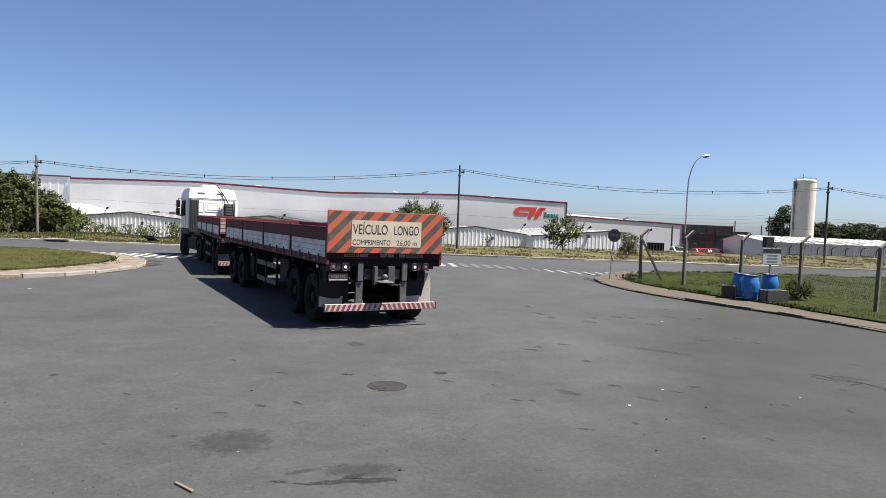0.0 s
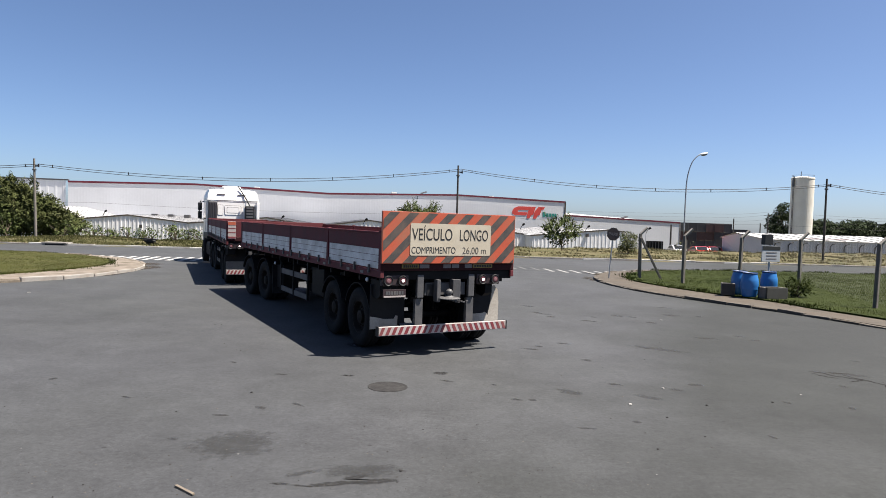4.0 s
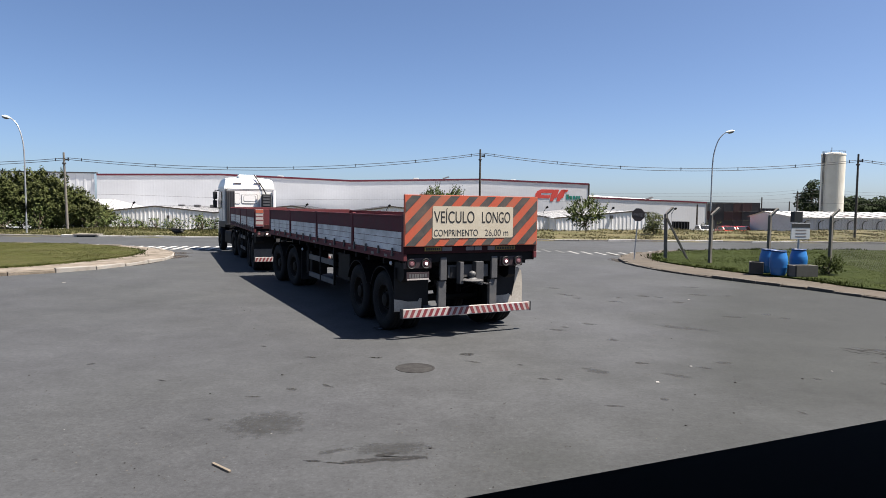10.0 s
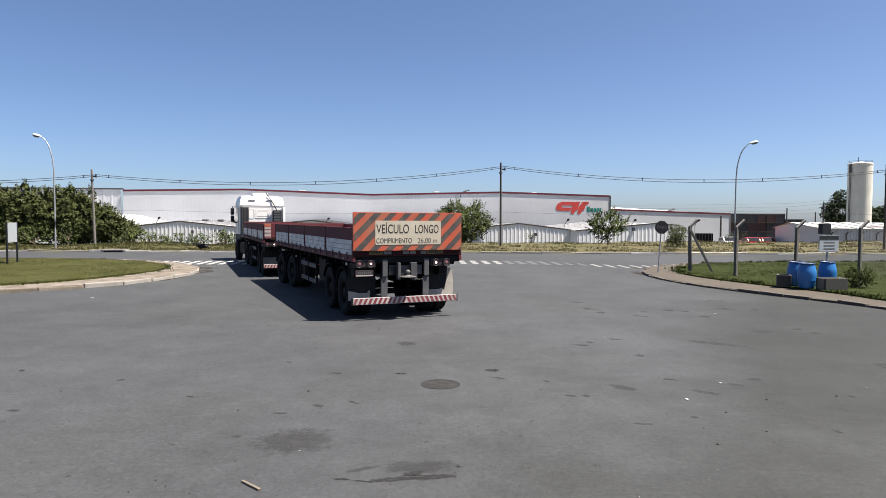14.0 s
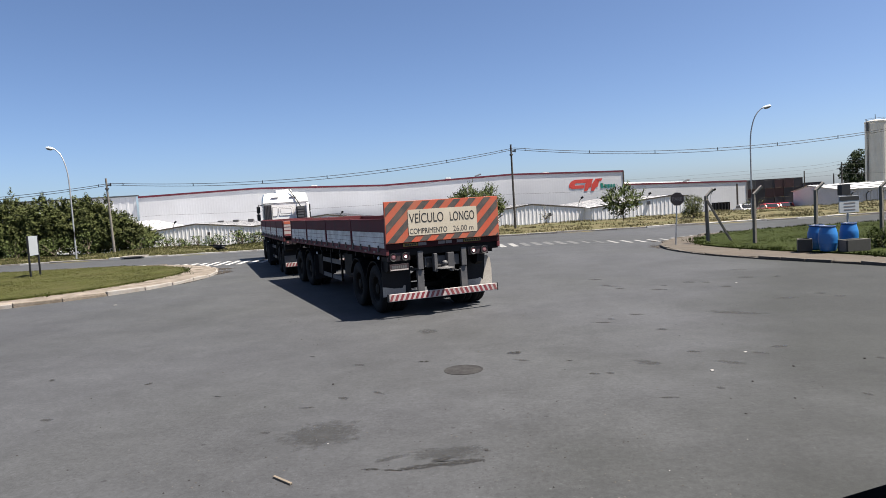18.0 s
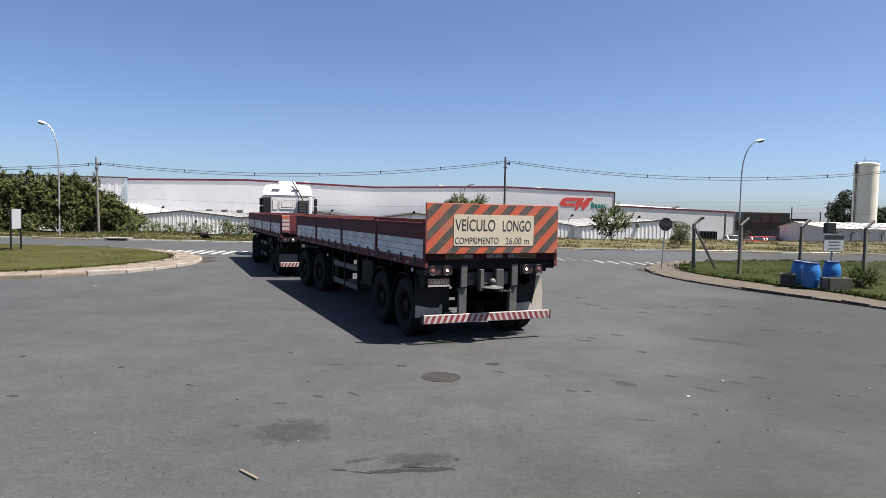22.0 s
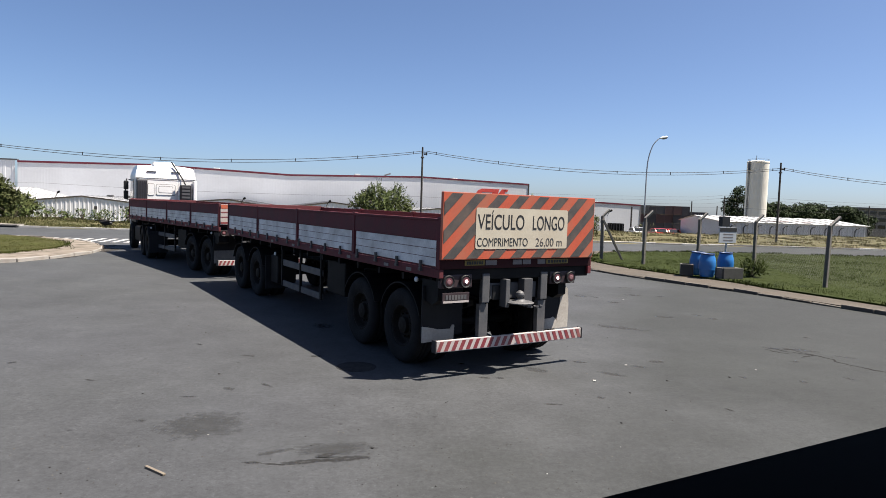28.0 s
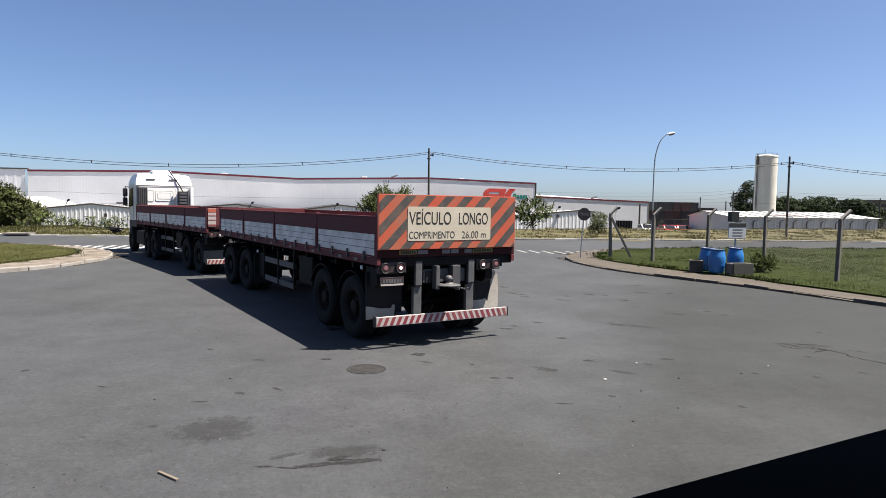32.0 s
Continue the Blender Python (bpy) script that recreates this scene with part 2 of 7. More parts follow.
M_LEAFMID = mat("fresh_leaves", (0.082, 0.108, 0.032), 0.7, var=0.25, scale=0.7, fine=10, island=0.25, spec=0.15)
M_LEAF2 = mat("pale_leaves", (0.14, 0.155, 0.06), 0.7, var=0.3, scale=0.7, fine=10, island=0.5, spec=0.15)
M_LEAFDARK = mat("dark_leaves", (0.03, 0.045, 0.018), 0.8, var=0.3, scale=0.5, fine=6, island=0.4, spec=0.1)
M_BARK = mat("bark", (0.13, 0.10, 0.075), 0.95, var=0.3, scale=4, fine=40, bump=0.6)
M_MAROON = mat("maroon_paint", (0.115, 0.011, 0.017), 0.75, var=0.25, scale=2, fine=30, dirt=(0.06, 0.025, 0.025), dirt_amount=0.4, dirt_scale=3)
M_PLANK = mat("weathered_silver_board", (0.84, 0.84, 0.81), 0.55, var=0.15, scale=2, fine=40, dirt=(0.36, 0.34, 0.31), dirt_amount=0.6, dirt_scale=3)
M_DECK = mat("worn_deck_steel", (0.30, 0.07, 0.05), 0.7, var=0.3, scale=1.5, fine=20, dirt=(0.16, 0.12, 0.10), dirt_amount=0.8, dirt_scale=1.2)
M_ORANGE = mat("orange_reflective", (0.55, 0.10, 0.045), 0.5, var=0.12, scale=3, fine=40, dirt=(0.36, 0.17, 0.1), dirt_amount=0.75, dirt_scale=1.8)
M_FRAME = mat("dark_maroon_frame", (0.040, 0.009, 0.011), 0.8, var=0.25, scale=3, fine=30, spec=0.2)
M_STRIPE = mat("grey_stripe", (0.072, 0.066, 0.060), 0.55, var=0.25, scale=4, fine=40, dirt=(0.2, 0.13, 0.09), dirt_amount=0.4, dirt_scale=4)
M_CREAM = mat("cream_plate", (0.60, 0.54, 0.42), 0.5, var=0.07, scale=4, fine=50, dirt=(0.5, 0.42, 0.3), dirt_amount=0.4, dirt_scale=3)
M_INK = mat("black_lettering", (0.012, 0.012, 0.012), 0.6, var=0.1)
M_TYRE = mat("tyre_rubber", (0.014, 0.0138, 0.0145), 0.85, var=0.3, scale=6, fine=60, bump=0.3, dirt=(0.026, 0.024, 0.023), dirt_amount=0.5, dirt_scale=5, spec=0.2)
M_RIM = mat("dusty_rim", (0.026, 0.023, 0.020), 0.7, metal=0.2, var=0.3, scale=8, fine=50, dirt=(0.016, 0.011, 0.008), dirt_amount=0.8, dirt_scale=8, spec=0.15)
M_CHASSIS = mat("chassis_black", (0.006, 0.006, 0.007), 0.65, var=0.3, scale=3, fine=30, dirt=(0.02, 0.019, 0.018), dirt_amount=0.5, dirt_scale=3, spec=0.15)
M_GREYSTEEL = mat("grey_steel", (0.085, 0.085, 0.09), 0.55, metal=0.2, var=0.25, scale=4, fine=40, dirt=(0.08, 0.07, 0.06), dirt_amount=0.6, dirt_scale=4)
M_FLAP = mat("rubber_flap", (0.011, 0.012, 0.015), 0.7, var=0.3, scale=4, fine=30, dirt=(0.022, 0.022, 0.022), dirt_amount=0.5, spec=0.25)
M_FLAPPALE = mat("dusty_flap_edge", (0.50, 0.46, 0.40), 0.85, var=0.2, scale=5, fine=30, dirt=(0.30, 0.27, 0.23), dirt_amount=0.6)
M_WHITETRUCK = mat("white_cab_paint", (1.0, 1.0, 0.98), 0.32, var=0.04, scale=1.5, fine=20, dirt=(0.8, 0.78, 0.73), dirt_amount=0.4, dirt_scale=1.5)
M_CABGREY = mat("dark_fairing", (0.10, 0.10, 0.105), 0.5, var=0.1)
M_BLACKPLASTIC = mat("black_plastic", (0.007, 0.007, 0.008), 0.55, var=0.1)
M_GLASS = mat("dark_cab_glass", (0.012, 0.014, 0.016), 0.08, var=0.05)
M_REDSTRIPE = mat("red_reflective", (0.23, 0.035, 0.045), 0.5, var=0.2, scale=6, fine=40, dirt=(0.3, 0.15, 0.13), dirt_amount=0.5)
M_WHITESTRIPE = mat("white_reflective", (0.52, 0.47, 0.45), 0.5, var=0.12, scale=6, fine=40, dirt=(0.4, 0.33, 0.29), dirt_amount=0.6)
M_LEG = mat("worn_grey_leg", (0.088, 0.089, 0.094), 0.6, var=0.25, scale=4, fine=40, dirt=(0.14, 0.13, 0.12), dirt_amount=0.6, dirt_scale=4)
M_REDLENS = mat("red_lens", (0.085, 0.022, 0.026), 0.4, var=0.15)
M_LENSHUB = mat("dull_pink_reflector", (0.26, 0.13, 0.14), 0.45, var=0.2)
M_LAMPBRACKET = mat("dusty_maroon_bracket", (0.030, 0.014, 0.018), 0.6, var=0.25, dirt=(0.04, 0.03, 0.03), dirt_amount=0.5)
M_CLEARLENS = mat("clear_lens", (0.30, 0.22, 0.21), 0.15, var=0.1)
# near-black, with the shade inside the cab put into the colour
M_INTERIOR = mat("shade_black_trim", (0.002, 0.002, 0.002), 0.9, var=0.1, spec=0.05)
M_YELLOW = mat("yellow_plate", (0.26, 0.19, 0.035), 0.6, var=0.2, scale=8, fine=40, dirt=(0.2, 0.14, 0.04), dirt_amount=0.5)
M_PLATEGREY = mat("grey_plate", (0.17, 0.155, 0.155), 0.5, var=0.2, scale=8, fine=40)
M_BLUE = mat("blue_drum_plastic", (0.02, 0.17, 0.48), 0.4, var=0.12, scale=3, fine=30, dirt=(0.03, 0.14, 0.38), dirt_amount=0.5)
M_CONCRETE = mat("old_concrete", (0.30, 0.28, 0.25), 0.92, var=0.25, scale=3, fine=40, bump=0.4, dirt=(0.1, 0.09, 0.08), dirt_amount=0.7, dirt_scale=2)
M_SLAB = mat("dark_slab", (0.06, 0.06, 0.055), 0.92, var=0.3, scale=3, fine=40, bump=0.15, dirt=(0.04, 0.04, 0.035), dirt_amount=0.7, dirt_scale=3)
M_POST = mat("blackened_post_concrete", (0.15, 0.138, 0.12), 0.92, var=0.3, scale=4, fine=40, bump=0.4, dirt=(0.15, 0.135, 0.115), dirt_amount=0.5, dirt_scale=4)
M_DARKCONCRETE = mat("stained_concrete", (0.19, 0.175, 0.155), 0.92, var=0.3, scale=3, fine=40, bump=0.4, dirt=(0.2, 0.18, 0.16), dirt_amount=0.5, dirt_scale=3)
M_GALV = mat("galvanised_steel", (0.45, 0.46, 0.47), 0.45, metal=0.5, var=0.1, scale=5, fine=50)
M_WOODPOLE = mat("weathered_pole", (0.07, 0.063, 0.056), 0.95, var=0.25, scale=2, fine=30, bump=0.4)
M_WHITEBOARD = mat("white_board", (0.74, 0.78, 0.78), 0.5, var=0.05)
# white board colour dimmed, so that the sunlit boards look shaded
M_SIGNGREY = mat("shaded_white_sign", (0.42, 0.45, 0.47), 0.6, var=0.05)
M_FLAPGREY = mat("grey_flap", (0.20, 0.20, 0.195), 0.8, var=0.2, scale=4, fine=30, dirt=(0.12, 0.115, 0.11), dirt_amount=0.6)
M_MESHWIRE = mat("fence_wire", (0.12, 0.12, 0.115), 0.6, metal=0.3, var=0.1)
M_WIRE = mat("cable", (0.03, 0.03, 0.03), 0.7, var=0.1)
M_METALWALL = mat("white_cladding", (0.75, 0.76, 0.78), 0.85, spec=0.15, var=0.05, scale=0.2, fine=3, dirt=(0.62, 0.62, 0.63), dirt_amount=0.5, dirt_scale=0.15)
M_SHEDWALL = mat("white_shed_cladding", (1.0, 1.0, 1.0), 0.7, var=0.07, scale=0.4, fine=5, dirt=(0.82, 0.82, 0.82), dirt_amount=0.5, dirt_scale=0.3)
# white wall with the lilac grey of the shaded gable put into its colour
M_STOREWALL = mat("shaded_white_store_wall", (0.70, 0.69, 0.71), 0.8, var=0.07, scale=0.4, fine=5, dirt=(0.55, 0.54, 0.55), dirt_amount=0.5, dirt_scale=0.3)
M_ROOFWHITE = mat("white_roof_sheet", (0.54, 0.54, 0.54), 0.6, var=0.05, scale=0.3, fine=4)
M_REDTRIM = mat("red_trim", (0.13, 0.007, 0.022), 0.6, var=0.1)
M_LOGORED = mat("logo_red", (0.70, 0.07, 0.05), 0.5, var=0.05)
M_LOGOGREEN = mat("logo_green", (0.01, 0.24, 0.19), 0.5, var=0.05)
M_TOWER = mat("cream_tower_paint", (0.86, 0.83, 0.74), 0.7, var=0.08, scale=0.5, fine=6, dirt=(0.68, 0.64, 0.55), dirt_amount=0.5, dirt_scale=0.4)
M_CONT_DARK = mat("dark_container", (0.062, 0.056, 0.064), 0.6, var=0.2)
M_CONT_RED = mat("red_container", (0.19, 0.045, 0.042), 0.6, var=0.2)
M_CONT_BROWN = mat("brown_container", (0.10, 0.050, 0.050), 0.6, var=0.2)
M_CONT_GREY = mat("grey_container", (0.10, 0.10, 0.105), 0.6, var=0.2)
M_CARRED = mat("red_car_paint", (0.55, 0.03, 0.02), 0.3, var=0.05)
M_CARWHITE = mat("white_car_paint", (0.7, 0.7, 0.7), 0.3, var=0.05)
M_STOP = mat("dark_sign_back", (0.04, 0.028, 0.028), 0.6, var=0.2)
M_TILE = mat("red_rust_roof", (0.34, 0.16, 0.13), 0.8, var=0.2)
M_LAMPGLASS = mat("dusty_lamp_glass", (0.16, 0.17, 0.18), 0.25, var=0.1)
M_TIMBER = mat("raw_timber", (0.20, 0.165, 0.125), 0.8, var=0.25, scale=8, fine=60)


def glowing(name, col, power):
    m = bpy.data.materials.new(name)
    m.use_nodes = True
    bs = m.node_tree.nodes["Principled BSDF"]
    bs.inputs["Base Color"].default_value = (*col, 1)
    bs.inputs["Emission Color"].default_value = (*col, 1)
    bs.inputs["Emission Strength"].default_value = power
    return m


M_BULB = glowing("lit_lamp_bulb", (1.0, 0.93, 0.88), 2.0)


# ---- mesh helpers ----
def part(name, bm, material, parent=None, label="", smooth=False):
    """One mesh object from a bmesh, under a thing or part."""
    me = bpy.data.meshes.new(name)
    bm.normal_update()
    bm.to_mesh(me)
    bm.free()
    if smooth:
        me.polygons.foreach_set("use_smooth", [True] * len(me.polygons))
    for mm in (material if isinstance(material, (list, tuple)) else [material]):
        me.materials.append(mm)
    ob = new(name, me)
    if parent:
        ob.parent = parent
    if label:
        ob["label"] = label
    return ob


def again(ob, parent, m=None):
    """Another object on the same mesh."""
    o = new(ob.name.split(".")[0], ob.data)
    o.parent = parent
    if m is not None:
        o.matrix_local = m
    return o


def empty(name, label, category, group=""):
    return tagged(new(name), label, category, group)


def box(bm, x0, x1, y0, y1, z0, z1, bevel=0.0, mi=0):
    vs = [bm.verts.new((x, y, z)) for z in (z0, z1) for y in (y0, y1) for x in (x0, x1)]
    fs = [bm.faces.new([vs[i] for i in q]) for q in ((0, 2, 3, 1), (4, 5, 7, 6), (0, 1, 5, 4), (2, 6, 7, 3), (0, 4, 6, 2), (1, 3, 7, 5))]
    for f in fs:
        f.material_index = mi
    if bevel:
        es = list({e for f in fs for e in f.edges})
        r = bmesh.ops.bevel(bm, geom=es, offset=bevel, segments=2, profile=0.6, affect="EDGES")
        for f in r["faces"]:
            f.material_index = mi
    return bm


def bx(*a, **k):
    return box(bmesh.new(), *a, **k)


def tube(bm, a, b, r, r2=None, seg=10, cap=True):
    """A round bar from a to b."""
    a, b = Vector(a), Vector(b)
    r2 = r if r2 is None else r2
    q = (b - a).to_track_quat("Z", "Y")
    rings = []
    for p, rr in ((a, r), (b, r2)):
        rings.append([bm.verts.new(p + q @ Vector((rr * math.cos(2 * math.pi * i / seg), rr * math.sin(2 * math.pi * i / seg), 0))) for i in range(seg)])
    for i in range(seg):
        bm.faces.new((rings[0][i], rings[0][(i + 1) % seg], rings[1][(i + 1) % seg], rings[1][i]))
    if cap:
        bm.faces.new(rings[0][::-1])
        bm.faces.new(rings[1])
    return bm


def sweep(bm, pts, r, seg=8, r_end=None):
    """A round bar along several points."""
    pts = [Vector(p) for p in pts]
    rings = []
    for k, p in enumerate(pts):
        d = (pts[min(k + 1, len(pts) - 1)] - pts[max(k - 1, 0)]).normalized()
        q = d.to_track_quat("Z", "Y")
        rr = r if r_end is None else r + (r_end - r) * k / (len(pts) - 1)
        rings.append([bm.verts.new(p + q @ Vector((rr * math.cos(2 * math.pi * i / seg), rr * math.sin(2 * math.pi * i / seg), 0))) for i in range(seg)])
    for a, b in zip(rings, rings[1:]):
        for i in range(seg):
            bm.faces.new((a[i], a[(i + 1) % seg], b[(i + 1) % seg], b[i]))
    bm.faces.new(rings[0][::-1])
    bm.faces.new(rings[-1])
    return bm


def lathe(bm, prof, seg=24, axis="Z", mi=0, caps=True):
    """Turns a profile of (radius, height) round an axis."""
    rings = []
    for r, z in prof:
        ring = []
        for i in range(seg):
            a = 2 * math.pi * i / seg
            u, v = r * math.cos(a), r * math.sin(a)
            ring.append(bm.verts.new((u, v, z) if axis == "Z" else (z, u, v)))
        rings.append(ring)
    for a, b in zip(rings, rings[1:]):
        for i in range(seg):
            f = bm.faces.new((a[i], a[(i + 1) % seg], b[(i + 1) % seg], b[i]))
            f.material_index = mi
    for ring, flip in ((rings[0], True), (rings[-1], False)) if caps else ():
        f = bm.faces.new(ring[::-1] if flip else ring)
        f.material_index = mi
    return bm


def prism(bm, outline, z0, z1, mi=0):
    """A flat outline (x, y), raised from z0 to z1."""
    lo = [bm.verts.new((x, y, z0)) for x, y in outline]
    hi = [bm.verts.new((x, y, z1)) for x, y in outline]
    n = len(lo)
    fs = [bm.faces.new(hi), bm.faces.new(lo[::-1])]
    for i in range(n):
        fs.append(bm.faces.new((lo[i], lo[(i + 1) % n], hi[(i + 1) % n], hi[i])))
    for f in fs:
        f.material_index = mi
    bmesh.ops.recalc_face_normals(bm, faces=fs)
    return bm


def extrude_x(bm, prof, x0, x1):
    """A profile (y, z), drawn out along x."""
    lo = [bm.verts.new((x0, y, z)) for y, z in prof]
    hi = [bm.verts.new((x1, y, z)) for y, z in prof]
    n = len(lo)
    fs = [bm.faces.new(hi), bm.faces.new(lo[::-1])]
    for i in range(n):
        fs.append(bm.faces.new((lo[i], lo[(i + 1) % n], hi[(i + 1) % n], hi[i])))
    bmesh.ops.recalc_face_normals(bm, faces=fs)
    return bm


def spline(pts, n=6, closed=False):
    """Smooth points through corners (Catmull-Rom)."""
    out, k = [], len(pts)
    for i in range(k if closed else k - 1):
        p = [Vector(pts[(i + j) % k] if closed else pts[min(max(i + j, 0), k - 1)]) for j in (-1, 0, 1, 2)]
        for s in range(n):
            t = s / n
            out.append(tuple(0.5 * (2 * p[1] + (p[2] - p[0]) * t + (2 * p[0] - 5 * p[1] + 4 * p[2] - p[3]) * t * t + (3 * p[1] - p[0] - 3 * p[2] + p[3]) * t ** 3)))
    if not closed:
        out.append(tuple(pts[-1]))
    return out


def letters(name, body, wide, high, material, parent, m, bold=0.012):
    """Flat lettering in the built-in font, as a mesh of a given width and height; its middle at m, facing m's z."""
    cu = bpy.data.curves.new(name, "FONT")
    cu.body, cu.size, cu.extrude, cu.offset = body, 1.0, 0.004, bold
    ob = bpy.data.objects.new(name, cu)
    scene.collection.objects.link(ob)
    bpy.context.view_layer.update()
    me = bpy.data.meshes.new_from_object(ob.evaluated_get(bpy.context.evaluated_depsgraph_get()))
    bpy.data.objects.remove(ob)
    me.materials.clear()
    me.materials.append(material)
    o = new(name, me)
    o.parent = parent
    co = np.array([v.co[:] for v in me.vertices])
    lo, hi = co.min(0), co.max(0)
    for v in me.vertices:
        v.co = ((v.co.x - (lo[0] + hi[0]) / 2) * wide / (hi[0] - lo[0]), (v.co.y - (lo[1] + hi[1]) / 2) * high / (hi[1] - lo[1]), v.co.z * 0.3)
    o.matrix_local = m
    return o

# ---- ground, road, islands ----
def far_edge(x):
    return 43.6 + 0.08 * max(-60, min(60, x))


def crest(x):
    return max(53.0, min(80.0, 60 + 0.3 * x))


def ground_z(x, y):
    """The yard is level; past the far verge the land drops to the works below."""
    e = far_edge(x)
    if y < e + 0.1 and y > -120 and abs(x) < 200:
        return -0.06
    bumps = 0.20 * noise.noise(Vector((x * 0.13, y * 0.13, 0))) + 0.14 * noise.noise(Vector((x * 0.4, y * 0.4, 3)))
    s = max(0.0, min(1.0, (y - crest(x)) / 14.0))
    s = s * s * (3 - 2 * s)
    near = max(0.0, min(1.0, (y - e - 0.1) / 2.0))
    return 0.07 + bumps * near * (1 - 0.5 * s) - 4.0 * s


def build_ground():
    xs = [-2600, -1200, -600, -300, -200] + [-150 + 10 * i for i in range(8)] + [-70 + 2.0 * i for i in range(76)] + [85 + 10 * i for i in range(9)] + [200, 300, 600, 1200, 2600]
    ys = [-2600, -900, -300, -121, -60, 0, 20, 34] + [38 + 0.7 * i for i in range(66)] + [86, 90, 100, 120, 160, 220, 320, 500, 900, 1600, 2800]
    v = [(x, y, ground_z(x, y)) for y in ys for x in xs]
    w = len(xs)
    f = [(j * w + i, j * w + i + 1, (j + 1) * w + i + 1, (j + 1) * w + i) for j in range(len(ys) - 1) for i in range(w - 1)]
    me = bpy.data.meshes.new("ground")
    me.from_pydata(v, [], f)
    me.polygons.foreach_set("use_smooth", [True] * len(f))
    me.materials.append(M_DRYSOIL)
    tagged(new("ground", me), "dry grassy ground sloping down behind the road", "ground", kind="structure")


build_ground()

LEFT_RING = [(-60, 15.6), (-30, 15.0), (-20, 15.8), (-15.6, 17.5), (-13.75, 19.05), (-12.75, 20.2), (-12.1, 21.5), (-11.8, 22.9), (-11.66, 24.5), (-11.8, 25.9), (-12.35, 27.4), (-13.1, 28.75), (-14.0, 29.8), (-15.6, 31.2), (-18, 32.2), (-24, 32.7), (-60, 31.0)]
LEFT_LAWN = [(-60, 17.0), (-30, 16.4), (-20, 17.2), (-15.9, 19.1), (-14.95, 19.9), (-14.1, 21.1), (-13.6, 22.8), (-13.3, 24.7), (-13.4, 26.3), (-13.9, 27.6), (-14.65, 28.85), (-16.3, 30.35), (-18.6, 31.6), (-24, 32.2), (-60, 30.6)]
RIGHT_RING = [(60, 38.5), (30, 37.0), (18, 36.2), (11.5, 34.6), (8.5, 32.0), (7.15, 29.4), (6.72, 27.3), (6.78, 25.4), (7.4, 22.9), (8.58, 20.5), (9.82, 18.45), (10.7, 16.4), (11.9, 13.6), (14.5, 8.0), (17, -2), (60, -4)]
RIGHT_LAWN = [(60, 38.1), (30, 36.6), (18, 35.7), (12.4, 34.2), (9.8, 32.0), (8.5, 29.4), (8.15, 27.0), (8.6, 24.9), (9.4, 22.9), (10.65, 20.4), (11.0, 18.9), (11.5, 17.6), (12.9, 13.9), (15.6, 8.4), (18.2, -1.6), (60, -3.6)]
LEFT_RING_S, LEFT_LAWN_S = spline(LEFT_RING, 5), spline(LEFT_LAWN, 5)
RIGHT_RING_S, RIGHT_LAWN_S = spline(RIGHT_RING, 5), spline(RIGHT_LAWN, 5)


def build_road():
    bm = bmesh.new()
    n = 40
    lo = [(-150 + 300 * i / n, -90.0) for i in range(n + 1)]
    hi = [(-150 + 300 * i / n, far_edge(-150 + 300 * i / n)) for i in range(n + 1)]
    prism(bm, lo + hi[::-1], -0.045, 0.0)
    road = tagged(part("road", bm, M_ASPHALT), "worn grey asphalt of the yard and the crossing road", "road", kind="structure")
    # stripes: the paint is worn away where lorries cross, and whiter towards both islands
    looks = ((M_PAINT, "white crosswalk stripe"), (M_PAINTWORN, "faded white crosswalk stripe"), (M_PAINTGONE, "almost worn away crosswalk stripe"))
    first = {}
    band = spline([(-19.6, 33.4), (-17.4, 32.4), (-12.9, 32.6), (-6, 34.0), (0.5, 34.5), (3.2, 34.3), (4.6, 33.7), (6.0, 32.6), (7.5, 32.15), (8.6, 32.4), (9.6, 33.2), (10.3, 33.9)], 12)
    x = -19.2
    while x < 10.2:
        cy = next(p[1] + (q[1] - p[1]) * (x - p[0]) / (q[0] - p[0]) for p, q in zip(band, band[1:]) if p[0] <= x <= q[0])
        long = 0.8 if x < -15.2 else 1.0 if x < 4.3 else 0.72
        wide = 0.8 if x < -6 else 0.62 if x > 4.3 else 1.0
        k = 2 if 0.8 < x < 5.0 else 1 if x > -3.5 else 0
        m = pose(x, cy, 0.002, 0, 0, 9 - 5 * (x + 17) / 27) @ Matrix.Diagonal((wide, long, 1, 1))
        if k not in first:
            first[k] = part("crosswalk_stripe", bx(-0.15, 0.15, -1.35, 1.35, -0.004, 0.003), looks[k][0], road, looks[k][1])
            first[k].matrix_local = m
        else:
            again(first[k], road, m)
        x += 0.55 if x < -6 else 0.61
    return road


road = build_road()


def slab(name, outline, z0, z1, material, label, category):
    return tagged(part(name, prism(bmesh.new(), outline, z0, z1), material), label, category, kind="structure")


left_path = slab("pavement", LEFT_RING_S, -0.02, 0.11, M_PALEPATH, "dusty concrete pavement round a grass island", "pavement")
right_path = slab("pavement", RIGHT_RING_S, -0.02, 0.065, M_PATH, "dusty brown pavement along the fenced lawn", "pavement")
left_lawn = slab("lawn", LEFT_LAWN_S, 0.10, 0.17, M_SOILDRY, "mown green grass island", "lawn")
right_lawn = slab("lawn", RIGHT_LAWN_S, 0.03, 0.115, M_SOIL, "green grass behind the wire fence", "lawn")


